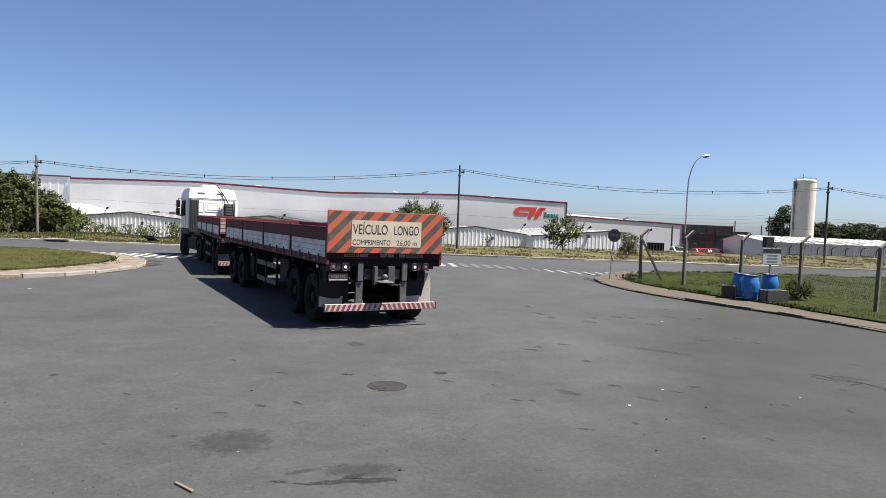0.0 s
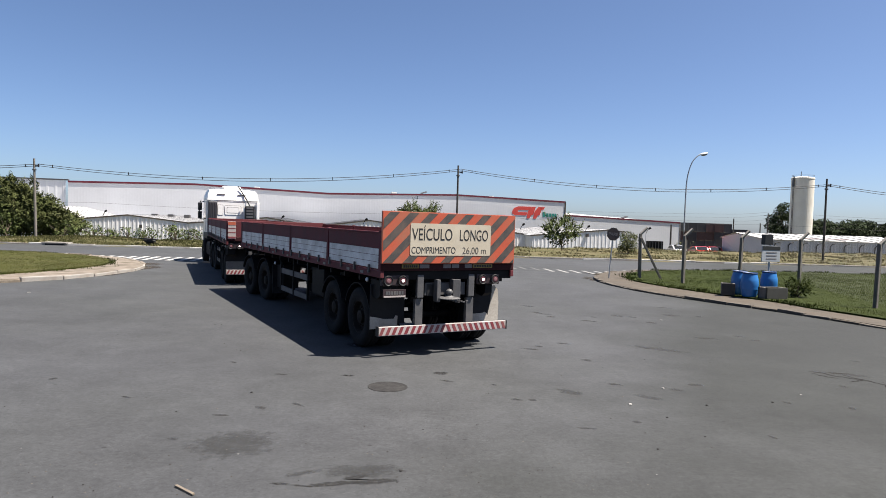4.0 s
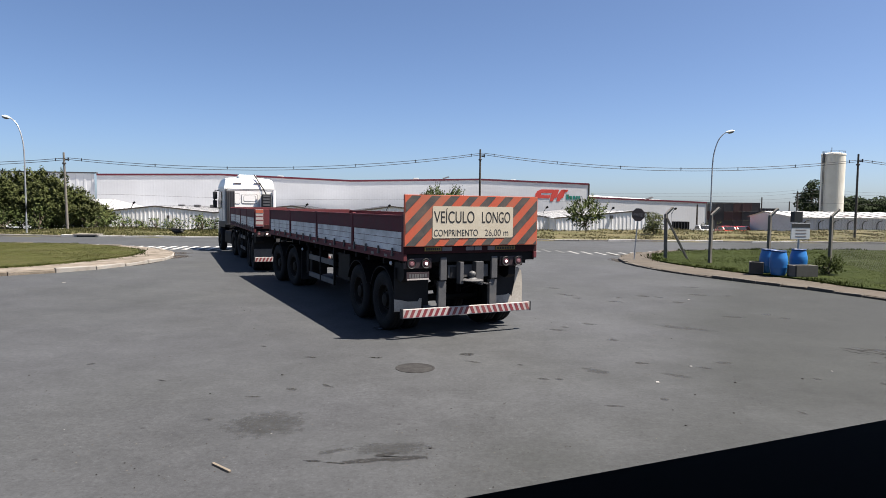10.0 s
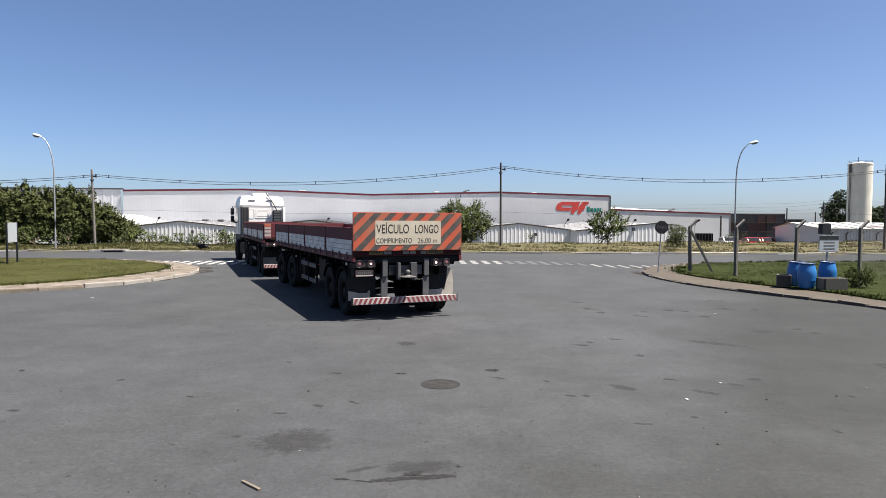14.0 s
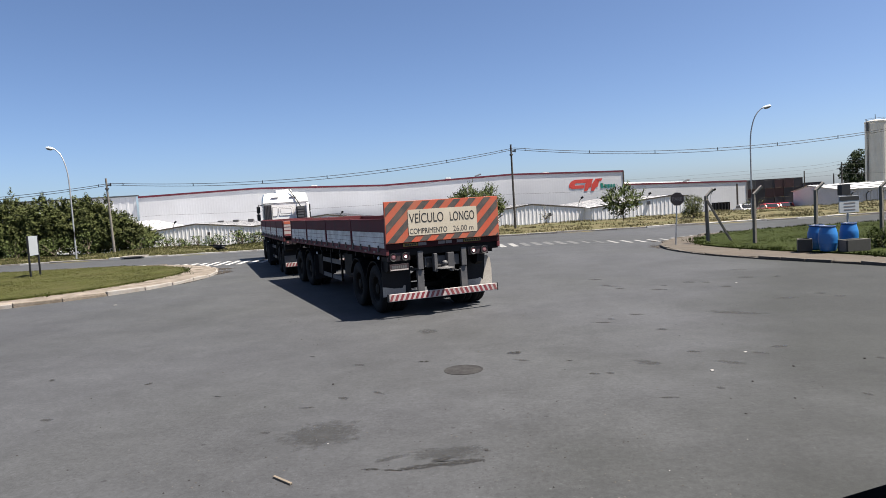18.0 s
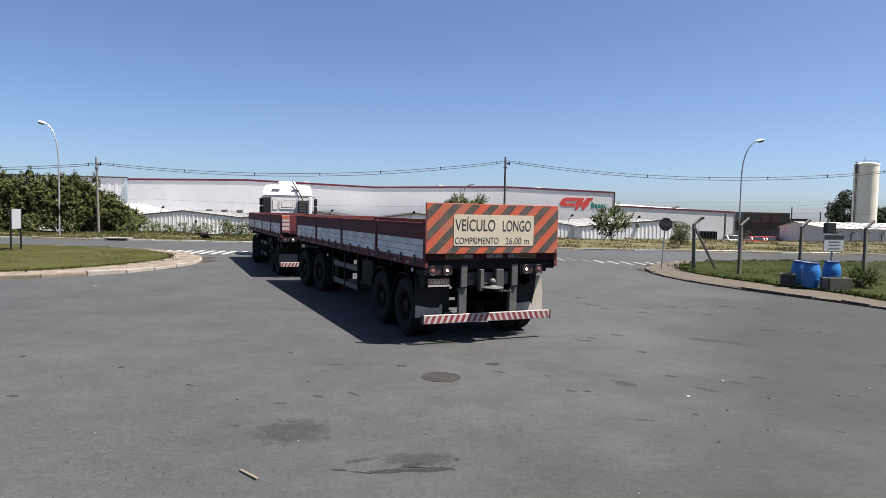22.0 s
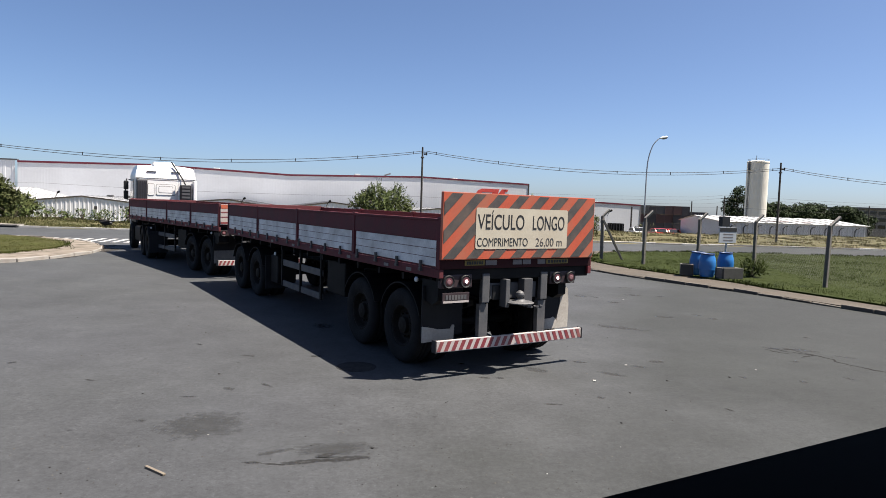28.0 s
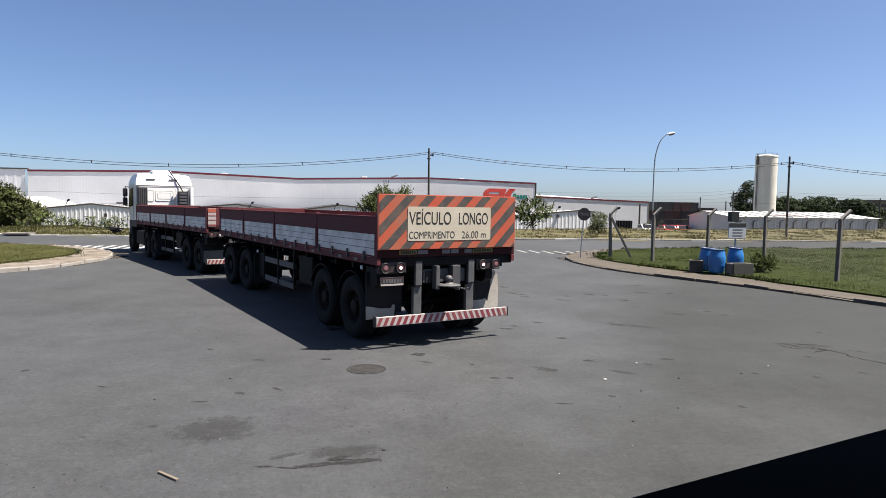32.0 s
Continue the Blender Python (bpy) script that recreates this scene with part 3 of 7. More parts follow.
def lay_kerb(line, parent, closed_from, closed_to, step=1.0, white=0.0, stones=None, uneven=1.0, top=0.125):
    """Kerb stones laid end to end along a line, on its outer side."""
    pts = [Vector((*p, 0)) for p in line]
    d, out = 0.0, []
    lens = [0.0]
    for a, b in zip(pts, pts[1:]):
        lens.append(lens[-1] + (b - a).length)
    shapes = []
    for mm in stones or (M_KERB, M_KERBWHITE):
        bm = box(bmesh.new(), -0.496 * step, 0.496 * step, -0.08, 0.08, -0.10, top, bevel=0.025)
        shapes.append(part("kerb_stone", bm, mm, parent))
    first = [True, True]
    rng = random.Random(4)

    def at(s):
        for i in range(len(pts) - 1):
            if lens[i + 1] >= s:
                u = (s - lens[i]) / max(1e-6, lens[i + 1] - lens[i])
                return pts[i].lerp(pts[i + 1], u)
        return pts[-1]
    s = closed_from * lens[-1]
    while s < closed_to * lens[-1]:
        a, b = at(s), at(s + step)
        mid, way = (a + b) / 2, (b - a)
        m = pose(mid.x, mid.y, rng.uniform(-0.022, 0.014) * uneven, rng.uniform(-3, 3) * uneven, rng.uniform(-1.0, 1.0) * uneven, math.degrees(math.atan2(way.y, way.x)) + rng.uniform(-1.5, 1.5) * uneven)
        k = 1 if rng.random() < white else 0
        if first[k]:
            shapes[k].matrix_local, first[k] = m, False
        else:
            again(shapes[k], parent, m)
        s += step
    for k in (0, 1):
        if first[k]:
            bpy.data.objects.remove(shapes[k])


lay_kerb(LEFT_RING_S, left_path, 0.25, 0.80, step=1.3, white=0.4, stones=(M_PALEPATH, M_KERBWHITE), uneven=1.3)
lay_kerb(RIGHT_RING_S, right_path, 0.18, 0.72, step=0.8, white=0.25, stones=(M_KERB, M_PATH), uneven=1.5, top=0.08)
kerb_line = tagged(new("kerb"), "low kerb along the far side of the road", "kerb", kind="structure")
lay_kerb([(-75 + 5 * i, far_edge(-75 + 5 * i) + 0.08) for i in range(31)], kerb_line, 0.1, 0.95, step=2.0, white=0.4, stones=(M_KERBWHITE, M_LIME))


# ---- marks and litter on the asphalt ----
def blot(name, x, y, rx, ry, turn, material, label, lift):
    """A thin round patch on the road; its material thins out raggedly to the rim."""
    pts = [(rx * math.cos(2 * math.pi * i / 24), ry * math.sin(2 * math.pi * i / 24)) for i in range(24)]
    ob = part(name, prism(bmesh.new(), pts, 0.0, 0.0004), material, road, label)
    ob.matrix_local = pose(x, y, 0.0008 + lift, 0, 0, turn)
    return ob


def manhole(x, y, r):
    ob = part("manhole_cover", lathe(bmesh.new(), [(r, -0.003), (r, 0.004), (r * 0.93, 0.006), (r * 0.9, 0.003), (r * 0.2, 0.004)], 36), M_STAIN, road, "dark round manhole cover")
    ob.matrix_local = pose(x, y, 0.001)


manhole(-0.60, 8.80, 0.27)
for k, (x, y, rx, ry, turn, mm, lab) in enumerate((
        (0.12, 9.69, 0.14, 0.13, 0, M_SOAK, "dark oil spot"), (-1.40, 11.68, 0.19, 0.22, 0, M_FAINT, "faint dark patch"), (-1.22, 9.37, 0.12, 0.07, 0, M_SOAK, "dark oil spot"),
        (-1.93, 6.40, 0.40, 0.40, 10, M_FAINT, "faint dark patch"), (-0.80, 5.50, 0.32, 0.065, 16, M_SOAK, "dark oil streak"),
        (-0.45, 5.575, 0.26, 0.075, 14, M_SOAK, "dark oil streak"), (-0.62, 5.66, 0.16, 0.05, 24, M_SOAK, "dark oil streak"), (-1.24, 5.47, 0.10, 0.03, 0, M_SOAK, "dark oil streak"),
        (-1.05, 5.44, 0.16, 0.025, -8, M_SOAK, "dark oil streak"), (-0.55, 5.78, 0.12, 0.03, 10, M_FAINT, "faint oil stain"), (-1.1, 5.72, 0.15, 0.05, 30, M_FAINT, "faint oil stain"),
        (1.88, 8.83, 0.22, 0.12, -50, M_FAINT, "faint dark patch"), (2.61, 9.34, 0.08, 0.07, 0, M_FAINT, "faint dark patch"), (2.91, 8.66, 0.20, 0.08, -35, M_FAINT, "faint dark patch"),
        (6.75, 10.47, 0.34, 0.10, -25, M_FAINT, "faint tyre scuff"), (6.30, 10.61, 0.16, 0.04, -18, M_FAINT, "faint tyre scuff"), (7.2, 10.0, 0.18, 0.04, -40, M_FAINT, "faint tyre scuff"),
        (4.2, 12.2, 0.5, 0.14, -30, M_FAINT, "faint tyre scuff"))):
    f = 1.1 if mm is M_SOAK else 1.3
    blot("stain", x, y, rx * f, ry * f, turn, mm, lab, 0.0006 * (mm is M_SOAK) + 0.00003 * k)
# small scuffs and drips that lorries leave where they turn
rs = random.Random(31)
for k in range(48):
    x, y = (rs.uniform(1.0, 9.0), rs.uniform(7.0, 19.0)) if k < 34 else (rs.uniform(-7, 1), rs.uniform(5.5, 10.0))
    if x > 6.5 + 0.25 * (19 - y):
        continue
    d = 0.02 * y
    blot("stain", x, y, rs.uniform(0.4, 1.2) * d, rs.uniform(0.2, 0.55) * d, rs.gauss(-28, 14), M_SCUFF, "small dark scuff", 0.0012 + 0.00003 * k)
blot("stain", -0.60, 5.80, 0.50, 0.20, 8, M_FAINT, "faint oil stain", 0.0001)


def crack(x0, y0, x1, y1, wide, seed):
    """An open crack in the asphalt that wanders from one end to the other and closes at both."""
    rng = random.Random(seed)
    n = 14
    length = math.hypot(x1 - x0, y1 - y0)
    px, py = -(y1 - y0) / length, (x1 - x0) / length
    bm = bmesh.new()
    rows, off = [], 0.0
    for i in range(n + 1):
        u = i / n
        off = 0.75 * off + rng.uniform(-0.07, 0.07) * length
        o, w = off * math.sin(math.pi * u), wide * (0.25 + math.sin(math.pi * u)) * rng.uniform(0.5, 1.3)
        cx, cy = x0 + (x1 - x0) * u + px * o, y0 + (y1 - y0) * u + py * o
        rows.append((bm.verts.new((cx - px * w, cy - py * w, 0.0024)), bm.verts.new((cx, cy, 0.0032)), bm.verts.new((cx + px * w, cy + py * w, 0.0024))))
    for a, b in zip(rows, rows[1:]):
        bm.faces.new((a[0], b[0], b[1], a[1]))
        bm.faces.new((a[1], b[1], b[2], a[2]))
    bmesh.ops.recalc_face_normals(bm, faces=bm.faces)
    part("crack", bm, M_CRACK, road, "dark open crack in the asphalt")


M_CRACK = mat("crack_filth", (0.026, 0.025, 0.024), 0.95, var=0.3, scale=20, fine=80, spec=0.1)
for k, ends in enumerate(((6.20, 10.60, 6.60, 10.20), (6.14, 10.50, 6.36, 10.15), (6.38, 10.46, 6.84, 10.52), (6.60, 10.44, 6.80, 9.90), (6.80, 10.05, 6.90, 9.40),
                          (6.40, 9.93, 6.76, 10.12), (6.52, 10.25, 6.74, 10.06), (6.90, 9.45, 7.35, 8.95))):
    crack(*ends, 0.016, 70 + k)
M_PALEBIT = mat("pale_litter", (0.34, 0.33, 0.31), 0.8, var=0.1)
for k, (x, y, s) in enumerate(((-1.80, 6.13, 0.02), (3.28, 9.18, 0.05), (1.26, 5.29, 0.018), (5.17, 9.05, 0.035), (2.11, 5.93, 0.012), (-3.84, 6.11, 0.012), (-11.0, 17.6, 0.10), (2.55, 8.28, 0.07), (5.6, 16.1, 0.06))):
    s *= 0.45
    bm = bx(-s, s, -s * 0.6, s * 0.6, 0.0, s * 0.35, bevel=s * 0.1)
    tagged(part("litter", bm, M_PALEBIT), "small pale scrap lying on the asphalt", "litter", "scraps on the asphalt").matrix_basis = pose(x, y, 0.0, 0, 0, 37 * k)
for k, (x, y, s) in enumerate(((3.56, 8.35, 0.03), (3.02, 7.07, 0.022), (2.84, 7.75, 0.025), (-0.24, 5.83, 0.03), (2.35, 6.62, 0.025), (4.54, 8.6, 0.03), (-2.42, 5.09, 0.012), (-2.83, 5.33, 0.016), (-2.3, 8.3, 0.03), (-2.9, 7.4, 0.02))):
    s *= 0.55
    bm = lathe(bmesh.new(), [(s, 0.0), (s * 1.1, s * 0.3), (s * 0.7, s * 0.7), (s * 0.2, s * 0.8)], 7)
    tagged(part("pebble", bm, M_STAIN), "small dark stone lying on the asphalt", "stone", "stones on the asphalt").matrix_basis = pose(x, y, 0.0, 0, 0, 53 * k)
tagged(part("timber_offcut", bx(-0.13, 0.13, -0.013, 0.013, 0.0, 0.016, bevel=0.003), M_TIMBER), "short raw timber stick lying on the asphalt", "stick").matrix_basis = pose(-1.97, 5.265, 0.003, 0, 0, -38)

M_MUD = soaked("gutter_mud", (0.05, 0.042, 0.034), 0.9, 0.0, 0.8, 3)
for x, y, rx, ry, turn in ((-11.9, 26.8, 0.6, 1.5, 12), (-11.75, 23.6, 0.4, 1.5, -2), (-12.7, 28.8, 0.7, 0.9, 30), (6.7, 28.2, 0.5, 1.4, 0), (7.6, 31.2, 0.6, 1.2, 20)):
    blot("stain", x, y, rx, ry, turn, M_MUD, "dried mud along the kerb", 0.0)


def rubbish_heap(x, y, z):
    """A dark heap: a sagging sack over broken boards."""
    ob = empty("rubbish_heap", "dark heap of rubbish beside the kerb", "rubbish heap")
    ob.matrix_basis = pose(x, y, z)
    bm = bmesh.new()
    bmesh.ops.create_icosphere(bm, subdivisions=3, radius=0.3)
    for v in bm.verts:
        v.co *= 1 + 0.45 * noise.noise(v.co * 3.0)
        v.co = Vector((v.co.x * 1.5, v.co.y * 0.8, max(0, v.co.z * 0.55 + 0.2)))
    part("sack", bm, M_BLACKPLASTIC, ob)
    part("board", bx(-0.6, 0.6, -0.08, 0.08, 0.27, 0.33, bevel=0.01), M_CHASSIS, ob).matrix_local = pose(0.05, -0.2, 0.02, 8, 4, 6)
    part("board", bx(-0.5, 0.5, -0.06, 0.06, 0.0, 0.05, bevel=0.01), M_CHASSIS, ob).matrix_local = pose(0.4, -0.45, 0.02, 0, -4, -20)


rubbish_heap(-20.5, 46.2, 0.08)


def storm_drain(x, y):
    ob = empty("storm_drain", "storm drain with a concrete lid in the kerb", "drain")
    ob.matrix_basis = pose(x, y, 0.0, 0, 0, 4.6)
    # no hole: a black block gives the slot its inner shade
    part("opening", bx(-0.55, 0.55, -0.10, 0.10, 0.0, 0.10), M_BLACKPLASTIC, ob, "black block for the dark of the opening")
    part("lid", bx(-0.75, 0.75, -0.16, 0.75, 0.10, 0.19, bevel=0.015), M_CONCRETE, ob)


storm_drain(-24.4, far_edge(-24.4) - 0.12)


def gravel():
    """Loose grit on the near asphalt."""
    rng = random.Random(77)
    bm = bmesh.new()
    for k in range(420):
        if k < 150:
            x, y = rng.gauss(0.4, 0.9), rng.gauss(5.6, 0.7)
        elif k < 230:
            x, y = rng.gauss(-2.6, 0.7), rng.gauss(5.6, 0.6)
        else:
            x, y = rng.uniform(-6, 7), rng.uniform(4.5, 14)
        if y < 4.2:
            continue
        s = rng.uniform(0.003, 0.010) * (1 + 0.06 * (y - 5))
        a = rng.uniform(0, 6.28)
        ring = [bm.verts.new((x + s * rng.uniform(0.7, 1.4) * math.cos(a + i * 1.2566), y + s * rng.uniform(0.7, 1.2) * math.sin(a + i * 1.2566), 0.0)) for i in range(5)]
        tip = bm.verts.new((x, y, s * rng.uniform(0.6, 1.0)))
        for i in range(5):
            bm.faces.new((ring[i], ring[(i + 1) % 5], tip))
    tagged(part("grit", bm, M_GRIT), "loose dark and pale grit on the asphalt", "grit", kind="stuff")


M_GRIT = mat("grit", (0.060, 0.055, 0.05), 0.9, var=0.3, island=0.95)
gravel()

# ---- the long vehicle ----
WHEEL_R = 0.53


def tyre_mesh():
    w = 0.145
    prof = [(0.30, -w * 0.80), (0.36, -w), (0.46, -w * 1.0), (0.51, -w * 0.86), (0.53, -w * 0.6), (0.53, -w * 0.28), (0.518, -w * 0.24), (0.518, -w * 0.16), (0.53, -w * 0.12),
            (0.53, w * 0.12), (0.518, w * 0.16), (0.518, w * 0.24), (0.53, w * 0.28), (0.53, w * 0.6), (0.51, w * 0.86), (0.46, w), (0.36, w), (0.30, w * 0.8)]
    return lathe(bmesh.new(), prof, 32, "X", caps=False)


def rim_mesh(deep):
    s = 1 if deep else -1
    prof = [(0.305, -0.11), (0.305, 0.11), (0.285, 0.115), (0.27, 0.10), (0.25, 0.02 * s), (0.20, -0.01 * s), (0.17, 0.03 * s), (0.12, 0.05), (0.115, 0.10), (0.05, 0.115)]
    bm = lathe(bmesh.new(), prof, 24, "X")
    for i in range(10):
        a = 2 * math.pi * i / 10
        c = Vector((0.02 * s, 0.165 * math.cos(a), 0.165 * math.sin(a)))
        tube(bm, c, c + Vector((0.045, 0, 0)), 0.014, seg=6)
    return bm


class Wheels:
    """Wheels that turn: kept with their radius, to be keyed in motions()."""
    kept = []
    tyre = rim = None


def add_wheel(parent, x, y, outward, name="wheel"):
    hub = new(name)
    hub.parent = parent
    hub.matrix_local = pose(x, y, WHEEL_R)
    if Wheels.tyre is None:
        Wheels.tyre = part("tyre", tyre_mesh(), M_TYRE, hub, smooth=True)
        Wheels.rim = part("rim", rim_mesh(True), M_RIM, hub, "dusty steel rim with bolts", smooth=False)
        t, r = Wheels.tyre, Wheels.rim
    else:
        t, r = again(Wheels.tyre, hub), again(Wheels.rim, hub)
    if outward < 0:
        r.matrix_local = pose(0, 0, 0, 0, 0, 180)
    Wheels.kept.append((hub, x, y))
    return hub


def axle(parent, y, dual=True):
    part("axle", tube(bmesh.new(), (-0.95, y, WHEEL_R), (0.95, y, WHEEL_R), 0.07), M_CHASSIS, parent)
    for s in (-1, 1):
        add_wheel(parent, s * 1.10, y, s)
        if dual:
            add_wheel(parent, s * 0.78, y, -s)


def fender(parent, y0, y1, x0, x1):
    """A bent mudguard over one wheel."""
    mid, r = (y0 + y1) / 2, (y1 - y0) / 2
    prof = [(mid + r * math.cos(a), WHEEL_R + r * math.sin(a)) for a in [math.pi * (0.12 + 0.76 * i / 10) for i in range(11)]]
    inner = [(mid + (r - 0.02) * math.cos(a), WHEEL_R + (r - 0.02) * math.sin(a)) for a in [math.pi * (0.12 + 0.76 * i / 10) for i in range(11)]]
    return part("mudguard", extrude_x(bmesh.new(), prof + inner[::-1], x0, x1), M_CHASSIS, parent)


def striped_bar(parent, name, x0, x1, y0, y1, z0, z1, n):
    """An underrun bar with slanting red and white reflective stripes that meet in the middle."""
    bar = part(name, bx(x0, x1, y0, y1, z0, z1, bevel=0.008), M_WHITESTRIPE, parent, "red and white striped underrun bar")
    w = (x1 - x0) / n
    for i in range(n):
        c = x0 + (i + 0.5) * w
        lean = 0.5 * w if c < (x0 + x1) / 2 else -0.5 * w
        a, b = z0 + 0.012, z1 - 0.012
        q = [(c - w * 0.26 - lean * 0.5, a), (c + w * 0.26 - lean * 0.5, a), (c + w * 0.26 + lean * 0.5, b), (c - w * 0.26 + lean * 0.5, b)]
        q = [(max(x0 + 0.004, min(x1 - 0.004, u)), v) for u, v in q]
        bm = bmesh.new()
        f = [bm.verts.new((u, y0 - 0.003, v)) for u, v in q]
        g = [bm.verts.new((u, y0 + 0.002, v)) for u, v in q]
        bm.faces.new(f)
        bm.faces.new(g[::-1])
        for k in range(4):
            bm.faces.new((f[k], g[k], g[(k + 1) % 4], f[(k + 1) % 4]))
        bmesh.ops.recalc_face_normals(bm, faces=bm.faces)
        part("stripe", bm, M_REDSTRIPE, bar)
    return bar


def tail_lamp(parent, x, z, lens, y=-0.02):
    hous = part("tail_lamp", lathe(bmesh.new(), [(0.085, 0.0), (0.085, 0.06), (0.078, 0.072), (0.066, 0.066)], 20), M_BLACKPLASTIC, parent, "round tail lamp in a black ring")
    hous.matrix_local = pose(x, y + 0.06, z, 90)
    part("lens", lathe(bmesh.new(), [(0.066, 0.055), (0.064, 0.064), (0.045, 0.068), (0.02, 0.069)], 20), M_REDLENS, hous)
    part("reflector", lathe(bmesh.new(), [(0.034, 0.064), (0.034, 0.071), (0.024, 0.0735), (0.006, 0.074)], 16), M_LENSHUB, hous, "dull pink centre")
    if lens is M_CLEARLENS:
        part("bulb", lathe(bmesh.new(), [(0.022, 0.072), (0.022, 0.076), (0.014, 0.079), (0.004, 0.080)], 12), M_BULB, hous, "lit white bulb")
    return hous


def bars(parent, name, x0, x1, z0, z1, y, material, n, seed):
    """Unreadable characters as plain bars."""
    bm = bmesh.new()
    w = (x1 - x0) / n
    for i in range(n):
        box(bm, x0 + i * w + 0.15 * w, x0 + (i + 1) * w - 0.12 * w, y - 0.002, y + 0.002, z0, z1)
    return part(name, bm, material, parent)


def side_walls(thing, length, n, z0=1.43, z1=2.07):
    """Drop sides: stakes, maroon upper boards and silver grooved lower boards."""
    step = length / n
    for s in (-1, 1):
        xo = 1.30 * s
        xi = 1.255 * s
        lo, hi = min(xo, xi), max(xo, xi)
        rail = part("side_rail", bx(lo - 0.01, hi + 0.01, 0.0, length, 1.315, z0, bevel=0.01), M_MAROON, thing)
        hook = None
        for k in range(int(length / 0.66)):
            y = 0.45 + 0.66 * k
            if hook is None:
                bm = bmesh.new()
                box(bm, -0.014, 0.014, -0.022, 0.022, -0.07, 0.055, bevel=0.005)
                box(bm, -0.02, 0.022, -0.032, 0.032, -0.085, -0.045, bevel=0.006)
                hook = part("hook", bm, M_GREYSTEEL, rail)
                hook.matrix_local = pose(1.325 * s, y, 1.46)
                tag = part("reflector", bx(-0.004, 0.004, -0.07, 0.07, -0.022, 0.022), M_PLATEGREY, rail)
                tag.matrix_local = pose(1.314 * s, y + 0.33, 1.365)
            else:
                again(hook, rail, pose(1.325 * s, y, 1.46))
                if k % 2:
                    again(tag, rail, pose(1.314 * s, y + 0.33, 1.365))
        for k in range(n):
            a, b = k * step + 0.05, (k + 1) * step - 0.05
            bm = box(bmesh.new(), lo, hi, a, b, 1.80, z1 - 0.03, bevel=0.006)
            board = part("upper_board", bm, M_MAROON, thing)
            part("cap_rail", bx(lo - 0.012, hi + 0.012, a, b, z1 - 0.03, z1, bevel=0.006), M_MAROON, board)
            bm = bmesh.new()
            h = (1.795 - z0 - 0.03) / 3
            for j in range(3):
                box(bm, lo + 0.008 if s < 0 else lo, hi if s < 0 else hi - 0.008, a + 0.035, b - 0.035, z0 + 0.03 + j * h, z0 + 0.03 + (j + 1) * h - 0.006, bevel=0.005)
            part("lower_board", bm, M_PLANK, thing, "weathered silver drop-side board")
            part("board_frame", bx(lo + 0.012, hi - 0.012, a, b, z0 + 0.005, 1.80), M_MAROON, thing)
        for k in range(n + 1):
            y = min(max(k * step, 0.05), length - 0.05)
            bm = box(bmesh.new(), lo - 0.012, hi + 0.012, y - 0.045, y + 0.045, z0, z1 + 0.015, bevel=0.01)
            part("stake", bm, M_MAROON, thing)


def chassis(thing, length, dolly):
    for s in (-1, 1):
        bm = bmesh.new()
        box(bm, 0.42 * s - 0.07, 0.42 * s + 0.07, 0.15, length - 0.1, 0.98, 1.0)
        box(bm, 0.42 * s - 0.07, 0.42 * s + 0.07, 0.15, length - 0.1, 1.23, 1.27)
        box(bm, 0.42 * s - 0.012, 0.42 * s + 0.012, 0.15, length - 0.1, 0.99, 1.25)
        part("chassis_beam", bm, M_CHASSIS, thing)
    cross = None
    for k in range(int(length / 0.75)):
        y = 0.3 + 0.75 * k
        if cross is None:
            cross = part("cross_member", bx(-1.25, 1.25, -0.03, 0.03, 1.20, 1.29), M_CHASSIS, thing)
            cross.matrix_local = pose(0, y, 0)
        else:
            again(cross, thing, pose(0, y, 0))
    part("deck", bx(-1.25, 1.25, 0.06, length - 0.06, 1.36, 1.42), M_DECK, thing, "worn red loading deck")


def side_guard(thing, y0, y1):
    for s in (-1, 1):
        x = 1.13 * s
        bm = bmesh.new()
        box(bm, x - 0.02, x + 0.02, y0, y1, 0.86, 0.99, bevel=0.01)
        g = part("side_guard", bm, M_LEG, thing, "grey steel side guard rails")
        part("lower_rail", bx(x - 0.02, x + 0.02, y0, y1, 0.43, 0.55, bevel=0.01), M_LEG, g)
        for y in (y0 + 0.03, y1 - 0.03, (y0 + y1) / 2):
            part("guard_post", bx(x - 0.035 - 0.0, x + 0.012, y - 0.03, y + 0.03, 0.43, 1.27), M_CHASSIS, g)


def mud_flap(thing, s, y, torn):
    x0, x1 = (0.62, 1.13) if s > 0 else (-1.30, -0.66)
    bm = bmesh.new()
    box(bm, x0, x1, y - 0.012, y + 0.012, 0.50, 1.18, bevel=0.006)
    f = part("mud_flap", bm, M_FLAP, thing, "black rubber mud flap")
    if not torn:
        part("flap_panel", bx(x0 + 0.02, x1 - 0.02, y - 0.03, y - 0.014, 0.40, 0.76, bevel=0.004), M_FLAPGREY, f, "dusty grey lower panel")
        return f
    if s < 0:
        edge = [(x0, 0.42), (-0.80, 0.44), (-0.79, 0.63), (-0.83, 0.635), (-0.86, 0.58), (-1.05, 0.585), (-1.2, 0.62), (x0, 0.635)]
    else:
        edge = [(0.66, 0.44), (1.27, 0.46), (1.275, 0.80), (1.25, 1.04), (1.17, 1.12), (1.12, 1.10), (1.10, 0.82), (1.06, 0.65), (1.045, 0.56), (1.02, 0.60), (0.98, 0.63), (0.93, 0.61), (0.66, 0.60)]
    bm = prism(bmesh.new(), [(a, b) for a, b in edge], 0.0, 0.008)
    part("flap_edge", bm, M_FLAPPALE, f, "dusty pale torn edge").matrix_local = pose(0, y - 0.0125, 0, 90)
    return f


